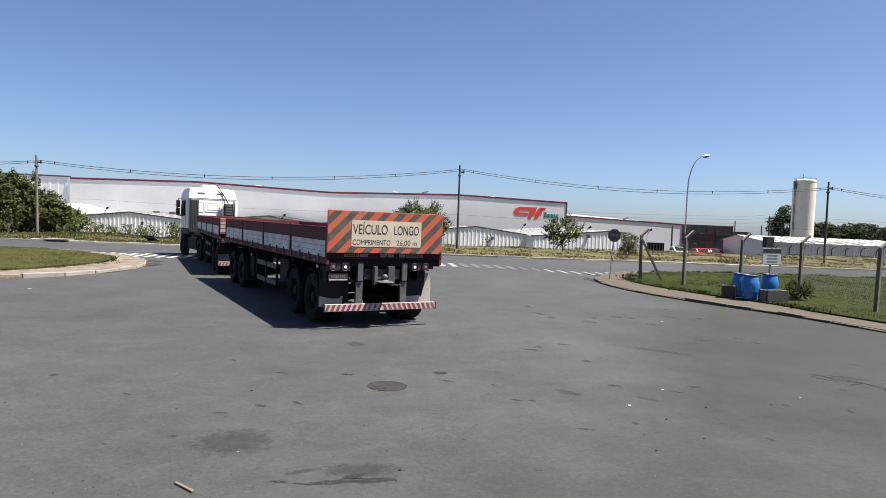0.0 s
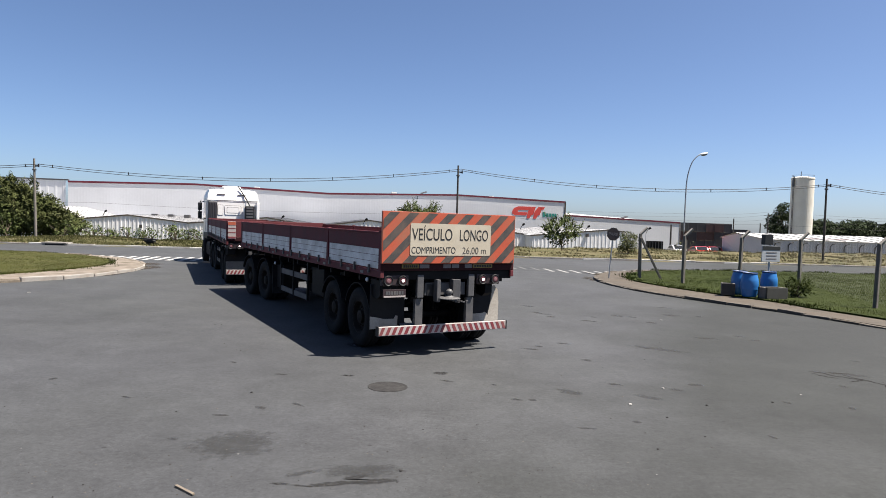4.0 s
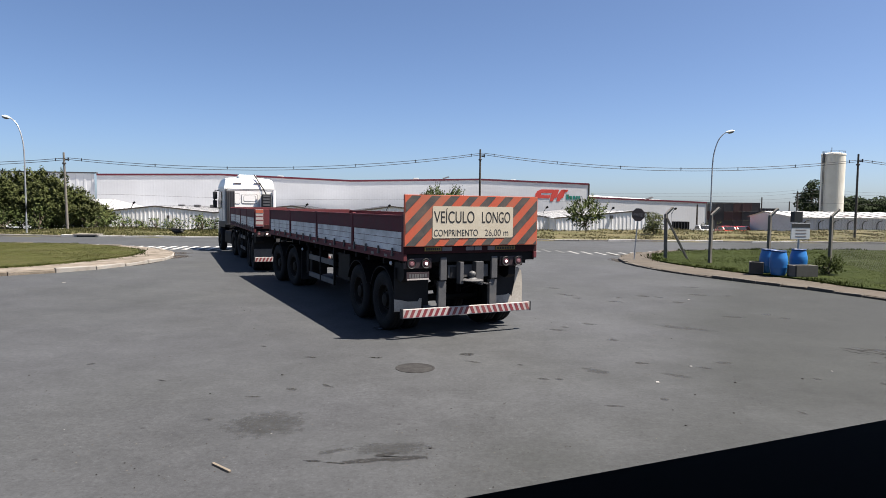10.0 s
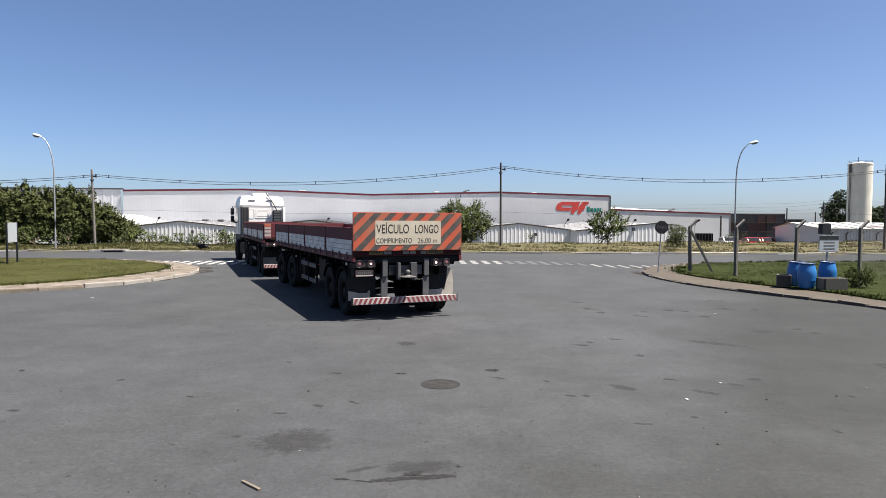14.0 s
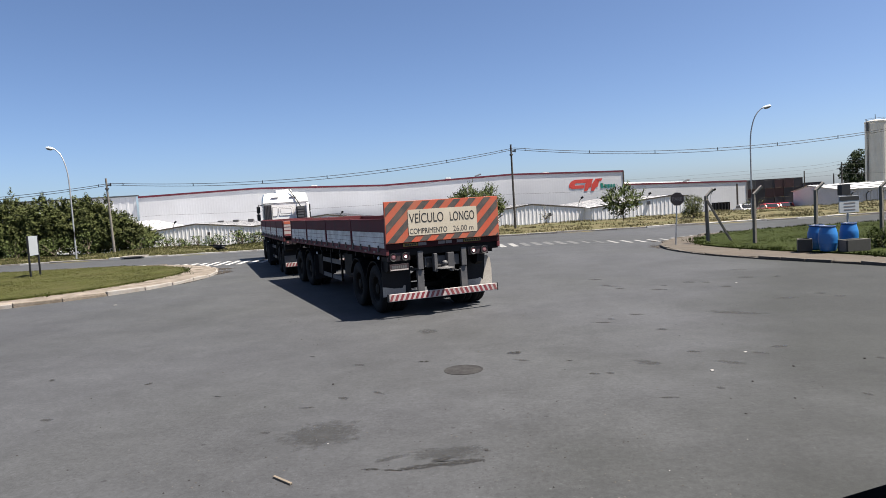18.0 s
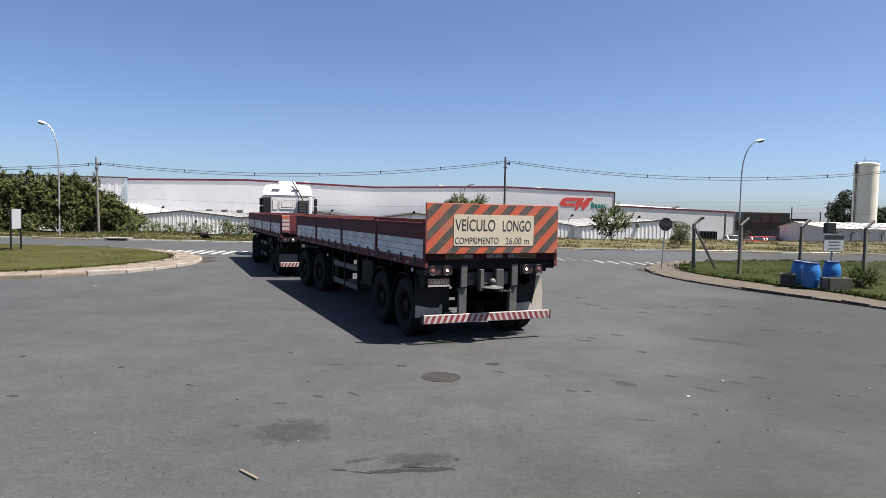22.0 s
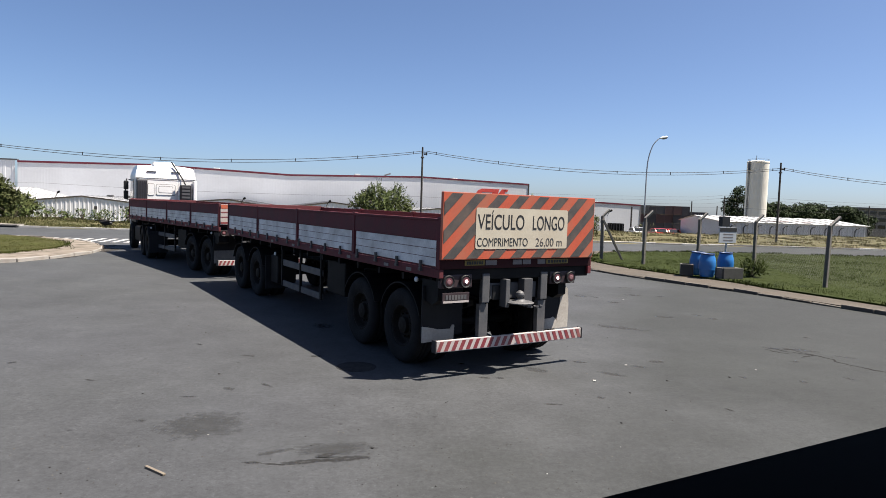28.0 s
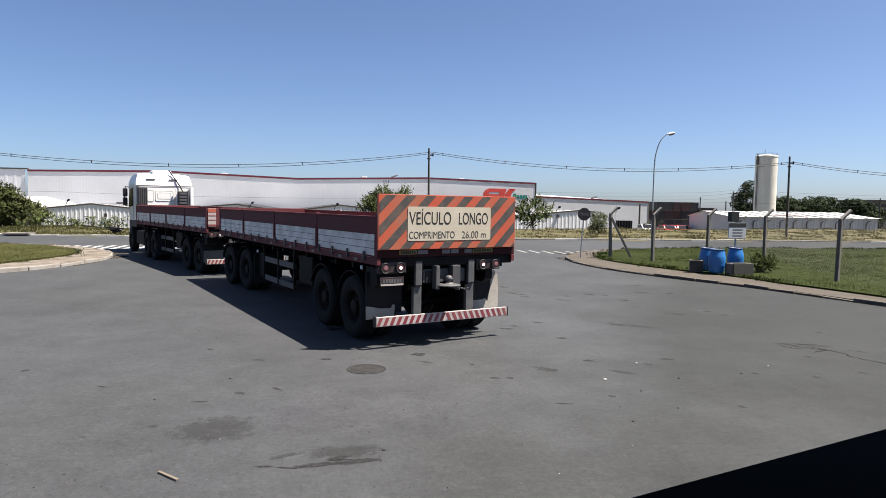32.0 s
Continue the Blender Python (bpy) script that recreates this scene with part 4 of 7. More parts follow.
def trailer(length, panels, long_sign, rows_label):
    thing = empty("trailer", rows_label, "trailer")
    chassis(thing, length, True)
    side_walls(thing, length, panels)
    part("front_wall", bx(-1.25, 1.25, length - 0.05, length, 1.43, 2.10, bevel=0.01), M_MAROON, thing)
    frame_bar = part("rear_frame", bx(-1.30, 1.30, 0.0, 0.10, 1.43, 1.56, bevel=0.012), M_FRAME, thing)
    part("rear_cross_member", bx(-1.28, 1.28, 0.04, 0.12, 1.28, 1.427, bevel=0.01), M_CHASSIS, thing)
    for y in (1.12, 2.47):
        axle(thing, y)
        for s in (-1, 1):
            fender(thing, y - 0.62, y + 0.62, *((0.62, 1.26) if s > 0 else (-1.26, -0.62)))
            part("spring", extrude_x(bmesh.new(), [(y - 0.55, 0.84), (y, 0.66), (y + 0.55, 0.84), (y + 0.55, 0.92), (y, 0.76), (y - 0.55, 0.92)], 0.42 * s - 0.05, 0.42 * s + 0.05), M_CHASSIS, thing)
    for s in (-1, 1):
        mud_flap(thing, s, 0.42, long_sign)
        wing = [(0.10, 1.27), (0.10, 1.02), (0.22, 0.95), (0.40, 0.98), (0.50, 1.05), (0.50, 1.27)]
        part("rear_wing", extrude_x(bmesh.new(), wing, *((0.78, 0.92) if s > 0 else (-1.26, -0.98))), M_CHASSIS, thing)
    part("air_tank", lathe(bmesh.new(), [(0.02, -0.5), (0.13, -0.45), (0.15, -0.38), (0.15, 0.38), (0.13, 0.45), (0.02, 0.5)], 18, "X"), M_CHASSIS, thing).matrix_local = pose(0, 3.6, 0.85)
    side_guard(thing, 4.30, 6.55)
    for s in (-1, 1):
        for y, z in ((6.62, 1.10), (0.62, 1.24)):
            ml = part("marker_lamp", lathe(bmesh.new(), [(0.036, 0.0), (0.036, 0.02), (0.025, 0.03), (0.008, 0.034)], 14), M_WHITEBOARD, thing, "small white side marker")
            ml.matrix_local = pose(1.27 * s, y, z, 0, 90 * s, 0)
    for s in (-1, 1):
        part("spare_carrier", bx(0.95 * s - 0.18, 0.95 * s + 0.18, 3.3, 4.1, 0.62, 1.2, bevel=0.03), M_CHASSIS, thing)
    # rear: underrun bar on two legs, tow hitch, lamps and plates
    striped_bar(thing, "underrun_bar", -1.29, 1.21, 0.04, 0.09, 0.36, 0.51, 22)
    for x in (-1.30, 1.22):
        part("bar_end", bx(x - 0.01, x + 0.01, 0.035, 0.13, 0.355, 0.515, bevel=0.004), M_BLACKPLASTIC, thing)
    for s in (-1, 1):
        x = 0.50 * s - 0.06
        leg = part("bar_leg", bx(x - 0.06, x + 0.06, 0.02, 0.09, 0.97, 1.36, bevel=0.012), M_LEG, thing, "grey steel bracket")
        bm = bmesh.new()
        box(bm, x - 0.075, x - 0.06, 0.05, 0.13, 0.512, 0.95)
        box(bm, x - 0.06, x + 0.07, 0.06, 0.075, 0.512, 0.95)
        box(bm, x - 0.03, x + 0.03, 0.076, 0.13, 0.90, 0.97)
        part("lower_leg", bm, M_LEG, leg)
    hitch = part("tow_hitch", bx(-0.44, 0.36, 0.10, 0.16, 1.00, 1.22, bevel=0.01), M_LEG, thing, "grey tow hitch with a ball coupling")
    for x, w, mm in ((-0.24, 0.035, M_LEG), (0.11, 0.075, M_GREYSTEEL)):
        part("cheek", bx(x - w, x + w, -0.04, 0.10, 0.90, 1.28, bevel=0.01), mm, hitch)
    part("ball", lathe(bmesh.new(), [(0.19, 0.955), (0.195, 0.968), (0.17, 0.98), (0.09, 0.988), (0.07, 1.005), (0.035, 1.015), (0.037, 1.03), (0.055, 1.045), (0.062, 1.07), (0.056, 1.095), (0.035, 1.118), (0.01, 1.126)], 24), M_LEG, hitch).location = (-0.05, -0.06, 0)
    # solid black block: the dark of the gap beside the cheek, put in as colour
    part("socket", bx(-0.40, -0.28, 0.085, 0.11, 0.99, 1.19, bevel=0.01), M_BLACKPLASTIC, hitch, "black block for the dark of an open socket")
    bm = bmesh.new()
    for k in range(5):
        u, w = 0.04 + 0.055 * k, 0.912 - 0.012 * (k % 2)
        box(bm, u - 0.022, u + 0.022, -0.15 + 0.012 * (k % 2), -0.12 + 0.012 * (k % 2), w - 0.013, w + 0.013, bevel=0.006)
    part("chain", bm, M_GREYSTEEL, hitch, "short hanging safety chain")
    for x, lens in ((-1.16, M_REDLENS), (-0.90, M_CLEARLENS), (0.66, M_CLEARLENS), (0.92, M_REDLENS)):
        tail_lamp(thing, x, 1.27, lens, 0.0)
    part("lamp_bracket", bx(-1.27, -0.78, 0.03, 0.10, 1.18, 1.36, bevel=0.02), M_LAMPBRACKET, thing)
    part("lamp_bracket", bx(0.55, 1.03, 0.03, 0.10, 1.18, 1.36, bevel=0.02), M_LAMPBRACKET, thing)
    if long_sign:
        gate = part("rear_gate", bx(-1.30, 1.29, -0.005, 0.05, 1.565, 2.42, bevel=0.006), M_ORANGE, thing, "orange and grey striped warning board with a cream plate")
        gate.location = (-0.01, -0.04, -0.01)
        lo, hi, z0, z1 = -1.285, 1.275, 1.58, 2.405
        pitch, k = 0.356, -4
        while k < 12:
            u = lo + k * pitch
            q = [(u, z0), (u + 0.17, z0), (u + 0.17 + (z1 - z0) * 1.0, z1), (u + (z1 - z0) * 1.0, z1)]
            q = clip_poly(q, lo, hi)
            if len(q) >= 3:
                bm = bmesh.new()
                bm.faces.new([bm.verts.new((a, -0.009, b)) for a, b in q])
                r = bmesh.ops.extrude_face_region(bm, geom=bm.faces[:])
                bmesh.ops.translate(bm, vec=(0, 0.003, 0), verts=[g for g in r["geom"] if isinstance(g, bmesh.types.BMVert)])
                bmesh.ops.recalc_face_normals(bm, faces=bm.faces)
                part("stripe", bm, M_STRIPE, gate)
            k += 1
        plate = part("sign_plate", rounded_plate(-0.80, 0.77, -0.0125, -0.0092, 1.70, 2.235, 0.03), M_CREAM, gate, "cream plate with black lettering")
        for body, a, b, z0, z1 in (("VEÍCULO", -0.775, -0.01, 1.955, 2.205), ("LONGO", 0.14, 0.71, 1.955, 2.145), ("COMPRIMENTO", -0.775, 0.06, 1.735, 1.845), ("26,00 m", 0.20, 0.675, 1.715, 1.845)):
            letters("lettering", body, b - a, z1 - z0, M_INK if b < 0.2 or z0 > 1.9 else M_STRIPE, plate, pose((a + b) / 2, -0.0142, (z0 + z1) / 2, 90), 0.001 if z0 > 1.9 else -0.006)
        for x0, x1, mm in ((-0.93, -0.62, M_YELLOW), (0.44, 0.84, M_YELLOW), (-0.60, -0.42, M_PLATEGREY), (-0.15, 0.0, M_PLATEGREY), (0.02, 0.16, M_PLATEGREY), (0.28, 0.42, M_PLATEGREY)):
            tg = part("tag_plate", bx(x0, x1, -0.008, -0.001, 1.475, 1.54), mm, frame_bar)
            if mm is M_YELLOW:
                bars(tg, "characters", x0 + 0.02, x1 - 0.02, 1.487, 1.528, -0.010, M_INK, 7, 1)
        np_ = part("number_plate", bx(-1.25, -0.84, 0.0, 0.015, 1.00, 1.13, bevel=0.004), M_LAMPBRACKET, thing, "dusty dark number plate")
        bars(np_, "characters", -1.21, -0.88, 1.04, 1.10, -0.002, M_LEG, 7, 2)
        part("lower_strip", bx(-1.24, -0.85, -0.006, -0.001, 1.0, 1.026), M_WHITESTRIPE, np_, "pale strip")
    else:
        gate = part("rear_gate", bx(-1.25, 1.25, 0.0, 0.05, 1.565, 2.07, bevel=0.008), M_MAROON, thing)
        for s in (-1, 1):
            c = 1.145 * s
            pl = part("corner_marker", bx(c - 0.12, c + 0.12, -0.02, -0.004, 1.50, 2.06, bevel=0.004), M_WHITESTRIPE, gate, "white and red reflective corner marker")
            for z0, z1 in ((1.52, 1.58), (1.70, 1.725), (1.83, 1.855), (1.945, 2.05)):
                part("stripe", bx(c - 0.115, c + 0.115, -0.024, -0.0205, z0, z1), M_ORANGE if z0 > 1.9 else M_REDSTRIPE, pl)
    return thing


def rounded_plate(x0, x1, y0, y1, z0, z1, r):
    out = []
    for cx, cz, a0 in ((x1 - r, z1 - r, 0), (x0 + r, z1 - r, 90), (x0 + r, z0 + r, 180), (x1 - r, z0 + r, 270)):
        for k in range(5):
            a = radians(a0 + 22.5 * k)
            out.append((cx + r * math.cos(a), cz + r * math.sin(a)))
    bm = bmesh.new()
    a = [bm.verts.new((x, y0, z)) for x, z in out]
    b = [bm.verts.new((x, y1, z)) for x, z in out]
    bm.faces.new(a)
    bm.faces.new(b[::-1])
    for i in range(len(a)):
        bm.faces.new((a[i], b[i], b[(i + 1) % len(a)], a[(i + 1) % len(a)]))
    bmesh.ops.recalc_face_normals(bm, faces=bm.faces)
    return bm


def clip_poly(q, lo, hi):
    """Keeps the part of a polygon (x, z) between two uprights."""
    for lim, sign in ((lo, 1), (hi, -1)):
        out = []
        for i in range(len(q)):
            a, b = q[i], q[(i + 1) % len(q)]
            ia, ib = (a[0] - lim) * sign >= 0, (b[0] - lim) * sign >= 0
            if ia:
                out.append(a)
            if ia != ib:
                t = (lim - a[0]) / (b[0] - a[0])
                out.append((lim, a[1] + t * (b[1] - a[1])))
        q = out
        if not q:
            return q
    return q


rear_trailer = trailer(10.5, 4, True, "maroon drop-side trailer with an orange striped warning board")
front_trailer = trailer(9.55, 4, False, "maroon drop-side trailer with silver lower boards")


def build_dolly():
    thing = empty("dolly", "black two-axle dolly with drawbar between the trailers", "dolly")
    for y in (-0.68, 0.68):
        axle(thing, y)
        for s in (-1, 1):
            fender(thing, y - 0.61, y + 0.61, *((0.62, 1.26) if s > 0 else (-1.26, -0.62)))
    for s in (-1, 1):
        part("frame_beam", bx(0.42 * s - 0.06, 0.42 * s + 0.06, -1.1, 1.2, 0.74, 0.94), M_CHASSIS, thing)
        part("drawbar", sweep(bmesh.new(), [(0.42 * s, 1.15, 0.84), (0.06 * s, 2.75, 0.84)], 0.06), M_CHASSIS, thing)
        part("mud_flap", bx(0.66 if s > 0 else -1.24, 1.24 if s > 0 else -0.66, -1.42, -1.40, 0.25, 1.0), M_FLAP, thing)
        part("toolbox", bx(0.72 * s - 0.42 * (s < 0), 0.72 * s + 0.42 * (s > 0), -1.95, -1.46, 0.42, 1.02, bevel=0.03), M_CHASSIS, thing)
    part("turntable", lathe(bmesh.new(), [(0.5, 0.92), (0.52, 0.95), (0.52, 0.975), (0.45, 0.985)], 24), M_CHASSIS, thing)
    part("eye", lathe(bmesh.new(), [(0.05, 0.78), (0.11, 0.80), (0.11, 0.88), (0.05, 0.9)], 14), M_CHASSIS, thing).location = (0, 2.8, 0)
    return thing


dolly = build_dolly()


def build_tractor():
    """Cab-over tractor unit; its origin lies under the fifth wheel."""
    thing = empty("truck_tractor", "white high-roof cab-over truck tractor", "truck")
    for s in (-1, 1):
        part("frame_beam", bx(0.40 * s - 0.05, 0.40 * s + 0.05, -1.3, 5.3, 0.75, 1.02), M_CHASSIS, thing)
    for y in (-0.68, 0.68):
        axle(thing, y)
        for s in (-1, 1):
            fender(thing, y - 0.61, y + 0.61, *((0.62, 1.26) if s > 0 else (-1.26, -0.62)))
    for s in (-1, 1):
        part("mud_flap", bx(0.66 if s > 0 else -1.24, 1.24 if s > 0 else -0.66, -1.40, -1.38, 0.25, 1.0), M_FLAP, thing)
    axle(thing, 4.45, dual=False)
    part("fifth_wheel", lathe(bmesh.new(), [(0.45, 1.02), (0.48, 1.06), (0.48, 1.10), (0.3, 1.12)], 20), M_CHASSIS, thing)
    for s in (-1, 1):
        part("fuel_tank", bx(0.55 if s > 0 else -1.2, 1.2 if s > 0 else -0.55, 1.5, 3.3, 0.42, 1.0, bevel=0.09), M_CHASSIS, thing)
    # cab: shell with rounded corners, high roof, windows
    y0, y1 = 3.40, 5.38
    bm = bmesh.new()
    box(bm, -1.16, 1.16, y0, y1, 1.42, 2.95)
    bmesh.ops.bevel(bm, geom=[e for e in bm.edges if abs(e.verts[0].co.z - e.verts[1].co.z) > 1], offset=0.12, segments=4, affect="EDGES")
    cab = part("cab", bm, M_WHITETRUCK, thing, "white painted cab shell")
    prof = [(y0 + 0.02, 2.94), (y0 + 0.05, 3.15), (y0 + 0.13, 3.40), (y0 + 0.26, 3.54), (y0 + 0.9, 3.60), (y0 + 1.6, 3.48), (y1 - 0.12, 3.20), (y1 - 0.02, 2.94)]
    bm = extrude_x(bmesh.new(), spline(prof, 3), -1.17, 1.17)
    bmesh.ops.subdivide_edges(bm, edges=[e for e in bm.edges if abs(e.verts[0].co.x - e.verts[1].co.x) > 1], cuts=7)
    for v in bm.verts:
        k = max(0.0, (v.co.z - 2.94) / 0.74)
        v.co.x *= 1 - 0.13 * k * k
        v.co.z -= 0.10 * k * (v.co.x / 1.15) ** 4
        v.co.z = 2.94 + (v.co.z - 2.94) * 0.88
    part("high_roof", bm, M_WHITETRUCK, cab, "white high roof")
    bm = extrude_x(bmesh.new(), [(y0 + 0.22, 3.40), (y0 + 0.27, 3.63), (y0 + 0.55, 3.66), (y0 + 1.1, 3.56), (y0 + 1.2, 3.42)], -0.46, 0.36)
    bmesh.ops.bevel(bm, geom=bm.edges[:], offset=0.03, segments=2, affect="EDGES")
    part("roof_deflector", bm, M_WHITETRUCK, cab)
    part("rear_rim", rounded_plate(-0.40, 0.36, y0 - 0.008, y0 + 0.01, 2.26, 2.72, 0.07), M_PLATEGREY, cab)
    part("rear_panel", rounded_plate(-0.385, 0.345, y0 - 0.018, y0 + 0.01, 2.275, 2.705, 0.06), M_WHITETRUCK, cab)
    part("panel_groove", rounded_plate(-0.30, 0.26, y0 - 0.022, y0 - 0.017, 2.36, 2.64, 0.05), M_PLATEGREY, cab)
    part("panel_middle", rounded_plate(-0.285, 0.245, y0 - 0.026, y0 - 0.021, 2.375, 2.625, 0.045), M_WHITETRUCK, cab)
    part("rear_window_rim", rounded_plate(-0.72, -0.46, y0 - 0.008, y0 + 0.01, 2.24, 2.74, 0.05), M_PLATEGREY, cab)
    part("rear_window", rounded_plate(-0.705, -0.475, y0 - 0.016, y0 + 0.01, 2.255, 2.725, 0.05), M_WHITETRUCK, cab)
    for x in (-0.74, 0.20):
        part("roof_vent", bx(x, x + 0.36, y0 + 0.03, y0 + 0.14, 3.22, 3.25), M_CABGREY, cab)
    part("seam", bx(-1.15, 1.15, y0 - 0.006, y0 + 0.02, 2.88, 2.90), M_PLATEGREY, cab)
    part("seam", bx(-1.15, 1.15, y0 - 0.006, y0 + 0.02, 2.935, 2.96), M_CABGREY, cab)
    fairing = part("side_fairing", bx(-1.16, -0.76, y0 - 0.34, y0 - 0.05, 1.25, 2.88, bevel=0.03), M_CABGREY, thing, "dark grey ribbed panel behind the cab")
    for k in range(5):
        part("rib", bx(-1.13 + 0.075 * k, -1.095 + 0.075 * k, y0 - 0.355, y0 - 0.335, 1.35, 2.82), M_BLACKPLASTIC, fairing)
    part("side_fairing", bx(1.02, 1.16, y0 - 0.34, y0 - 0.02, 1.25, 2.90, bevel=0.03), M_WHITETRUCK, thing, "white fairing behind the cab")
    for s in (-1, 1):
        win = [(y0 + 0.85, 2.05), (y0 + 1.95, 1.98), (y0 + 1.97, 2.35), (y0 + 1.72, 2.80), (y0 + 0.85, 2.85)]
        part("side_window", extrude_x(bmesh.new(), win, 1.155 * s - 0.012, 1.155 * s + 0.012), M_GLASS, cab)
        part("door_seam", bx(1.16 * s - 0.008, 1.16 * s + 0.008, y0 + 0.74, y0 + 0.76, 1.45, 2.9), M_CABGREY, cab)
        mir = part("mirror", bx(1.36 * s - 0.09, 1.36 * s + 0.09, y1 - 0.42, y1 - 0.20, 2.46, 2.84, bevel=0.04), M_BLACKPLASTIC, cab, "black door mirror")
        part("lower_mirror", bx(1.36 * s - 0.09, 1.36 * s + 0.09, y1 - 0.40, y1 - 0.20, 2.06, 2.42, bevel=0.04), M_BLACKPLASTIC, mir)
        part("mirror_arm", sweep(bmesh.new(), [(1.13 * s, y1 - 0.15, 2.88), (1.33 * s, y1 - 0.2, 2.92), (1.38 * s, y1 - 0.25, 2.5), (1.33 * s, y1 - 0.2, 2.05), (1.13 * s, y1 - 0.15, 2.02)], 0.025), M_BLACKPLASTIC, mir)
        part("step_box", bx(0.95 * s - 0.21, 0.95 * s + 0.21, y1 - 0.62, y1 - 0.1, 0.40, 1.40, bevel=0.03), M_BLACKPLASTIC, cab)
        part("front_arch", bx(0.97 * s - 0.19, 0.97 * s + 0.19, y0 + 0.05, y1 - 0.62, 1.12, 1.42, bevel=0.03), M_BLACKPLASTIC, cab)
    part("windscreen", bx(-1.02, 1.02, y1 - 0.005, y1 + 0.02, 1.95, 2.9, bevel=0.01), M_GLASS, cab)
    part("bumper", bx(-1.16, 1.16, y1 - 0.1, y1 + 0.06, 0.35, 1.42, bevel=0.05), M_WHITETRUCK, cab)
    # intake stack behind the cab
    stack = part("air_intake", bx(0.50, 0.94, y0 - 0.30, y0 - 0.06, 1.3, 2.72, bevel=0.04), M_BLACKPLASTIC, thing, "black air intake behind the cab")
    for k in range(5):
        part("louvre", bx(0.56, 0.88, y0 - 0.315, y0 - 0.301, 2.02 + 0.14 * k, 2.10 + 0.14 * k), M_CABGREY, stack)
    part("pillar", bx(0.44, 0.49, y0 - 0.22, y0 - 0.12, 1.3, 2.85), M_WHITETRUCK, stack)
    part("antenna", sweep(bmesh.new(), [(0.74, y0 - 0.12, 2.72), (0.62, y0 - 0.06, 2.98), (0.22, y0 + 0.16, 3.66)], 0.028), M_BLACKPLASTIC, stack, "black slanting pipe")
    part("air_hoses", sweep(bmesh.new(), [(0.1, y0 - 0.05, 1.9), (0.1, 2.3, 1.55), (0.1, 1.6, 1.5), (0.1, 1.0, 1.6)], 0.035), M_BLACKPLASTIC, thing)
    part("catwalk", bx(-0.6, 0.6, 1.2, 2.9, 1.02, 1.06), M_GREYSTEEL, thing)
    return thing


tractor = build_tractor()

# ---- poles, lamps, cables ----
def utility_pole(x, y, h, lean, label):
    ob = empty("utility_pole", label, "pole", "poles along the road")
    ob.matrix_basis = pose(x, y, 0.0, 0, lean, 0)
    part("post", tube(bmesh.new(), (0, 0, -0.3), (0, 0, h), 0.11 if x < 0 else 0.10, 0.07, 14), M_DARKCONCRETE if x < 0 else M_WOODPOLE, ob)
    part("bracket", bx(0.10, 0.34, -0.03, 0.03, h - 0.62, h - 0.50), M_GREYSTEEL, ob)
    part("insulator", tube(bmesh.new(), (0.34, 0, h - 0.66), (0.34, 0, h - 0.40), 0.05, seg=8), M_BLACKPLASTIC, ob)
    part("clamp", lathe(bmesh.new(), [(0.13, h - 0.9), (0.14, h - 0.86), (0.14, h - 0.80), (0.13, h - 0.78)], 12), M_GREYSTEEL, ob)
    return ob


POLES = [(-63, 47.5, 6.8), (-30.9, 50.1, 6.1), (1.4, 54.0, 6.95), (31.7, 53.7, 6.8), (62, 56, 6.8)]
SLUNG = {-30.9: -0.42, 1.4: -0.30}  # how far under the pole top its cables hang
for x, y, h in POLES:
    utility_pole(x, y, h, -1.5 if x == -30.9 else -0.3, "weathered grey utility pole beside the road")


def cable(a, b, sag, r, label):
    ob = tagged(part("cable", sweep(bmesh.new(), [Vector(a).lerp(Vector(b), i / 16) - Vector((0, 0, sag * 4 * (i / 16) * (1 - i / 16))) for i in range(17)], r, 6), M_WIRE), label, "cable", "overhead cables")
    return ob


for (xa, ya, ha), (xb, yb, hb) in zip(POLES, POLES[1:]):
    for k, (dz, sag) in enumerate(((0.0, 0.95), (-0.13, 1.03))):
        a = Vector((xa + 0.2, ya, ha + dz + SLUNG.get(xa, -0.45)))
        b = Vector((xb + 0.2, yb, hb + dz + SLUNG.get(xb, -0.45)))
        cab_ob = cable(a, b, sag, 0.022, "black overhead cable between the poles")
        if k == 0:
            for t in (0.03, 0.2, 0.37, 0.53, 0.68, 0.83, 0.97):
                p = a.lerp(b, t) - Vector((0, 0, sag * 4 * t * (1 - t)))
                part("spacer", bx(p.x - 0.025, p.x + 0.025, p.y - 0.02, p.y + 0.02, p.z - 0.17, p.z + 0.06), M_WIRE, cab_ob)
for z, r in ((3.0, 0.009),):
    for (xa, ya, ha), (xb, yb, hb) in zip(POLES, POLES[1:]):
        cable((xa, ya + 8, z), (xb, yb + 8, z), 0.25, r, "thin telephone wire behind the road")


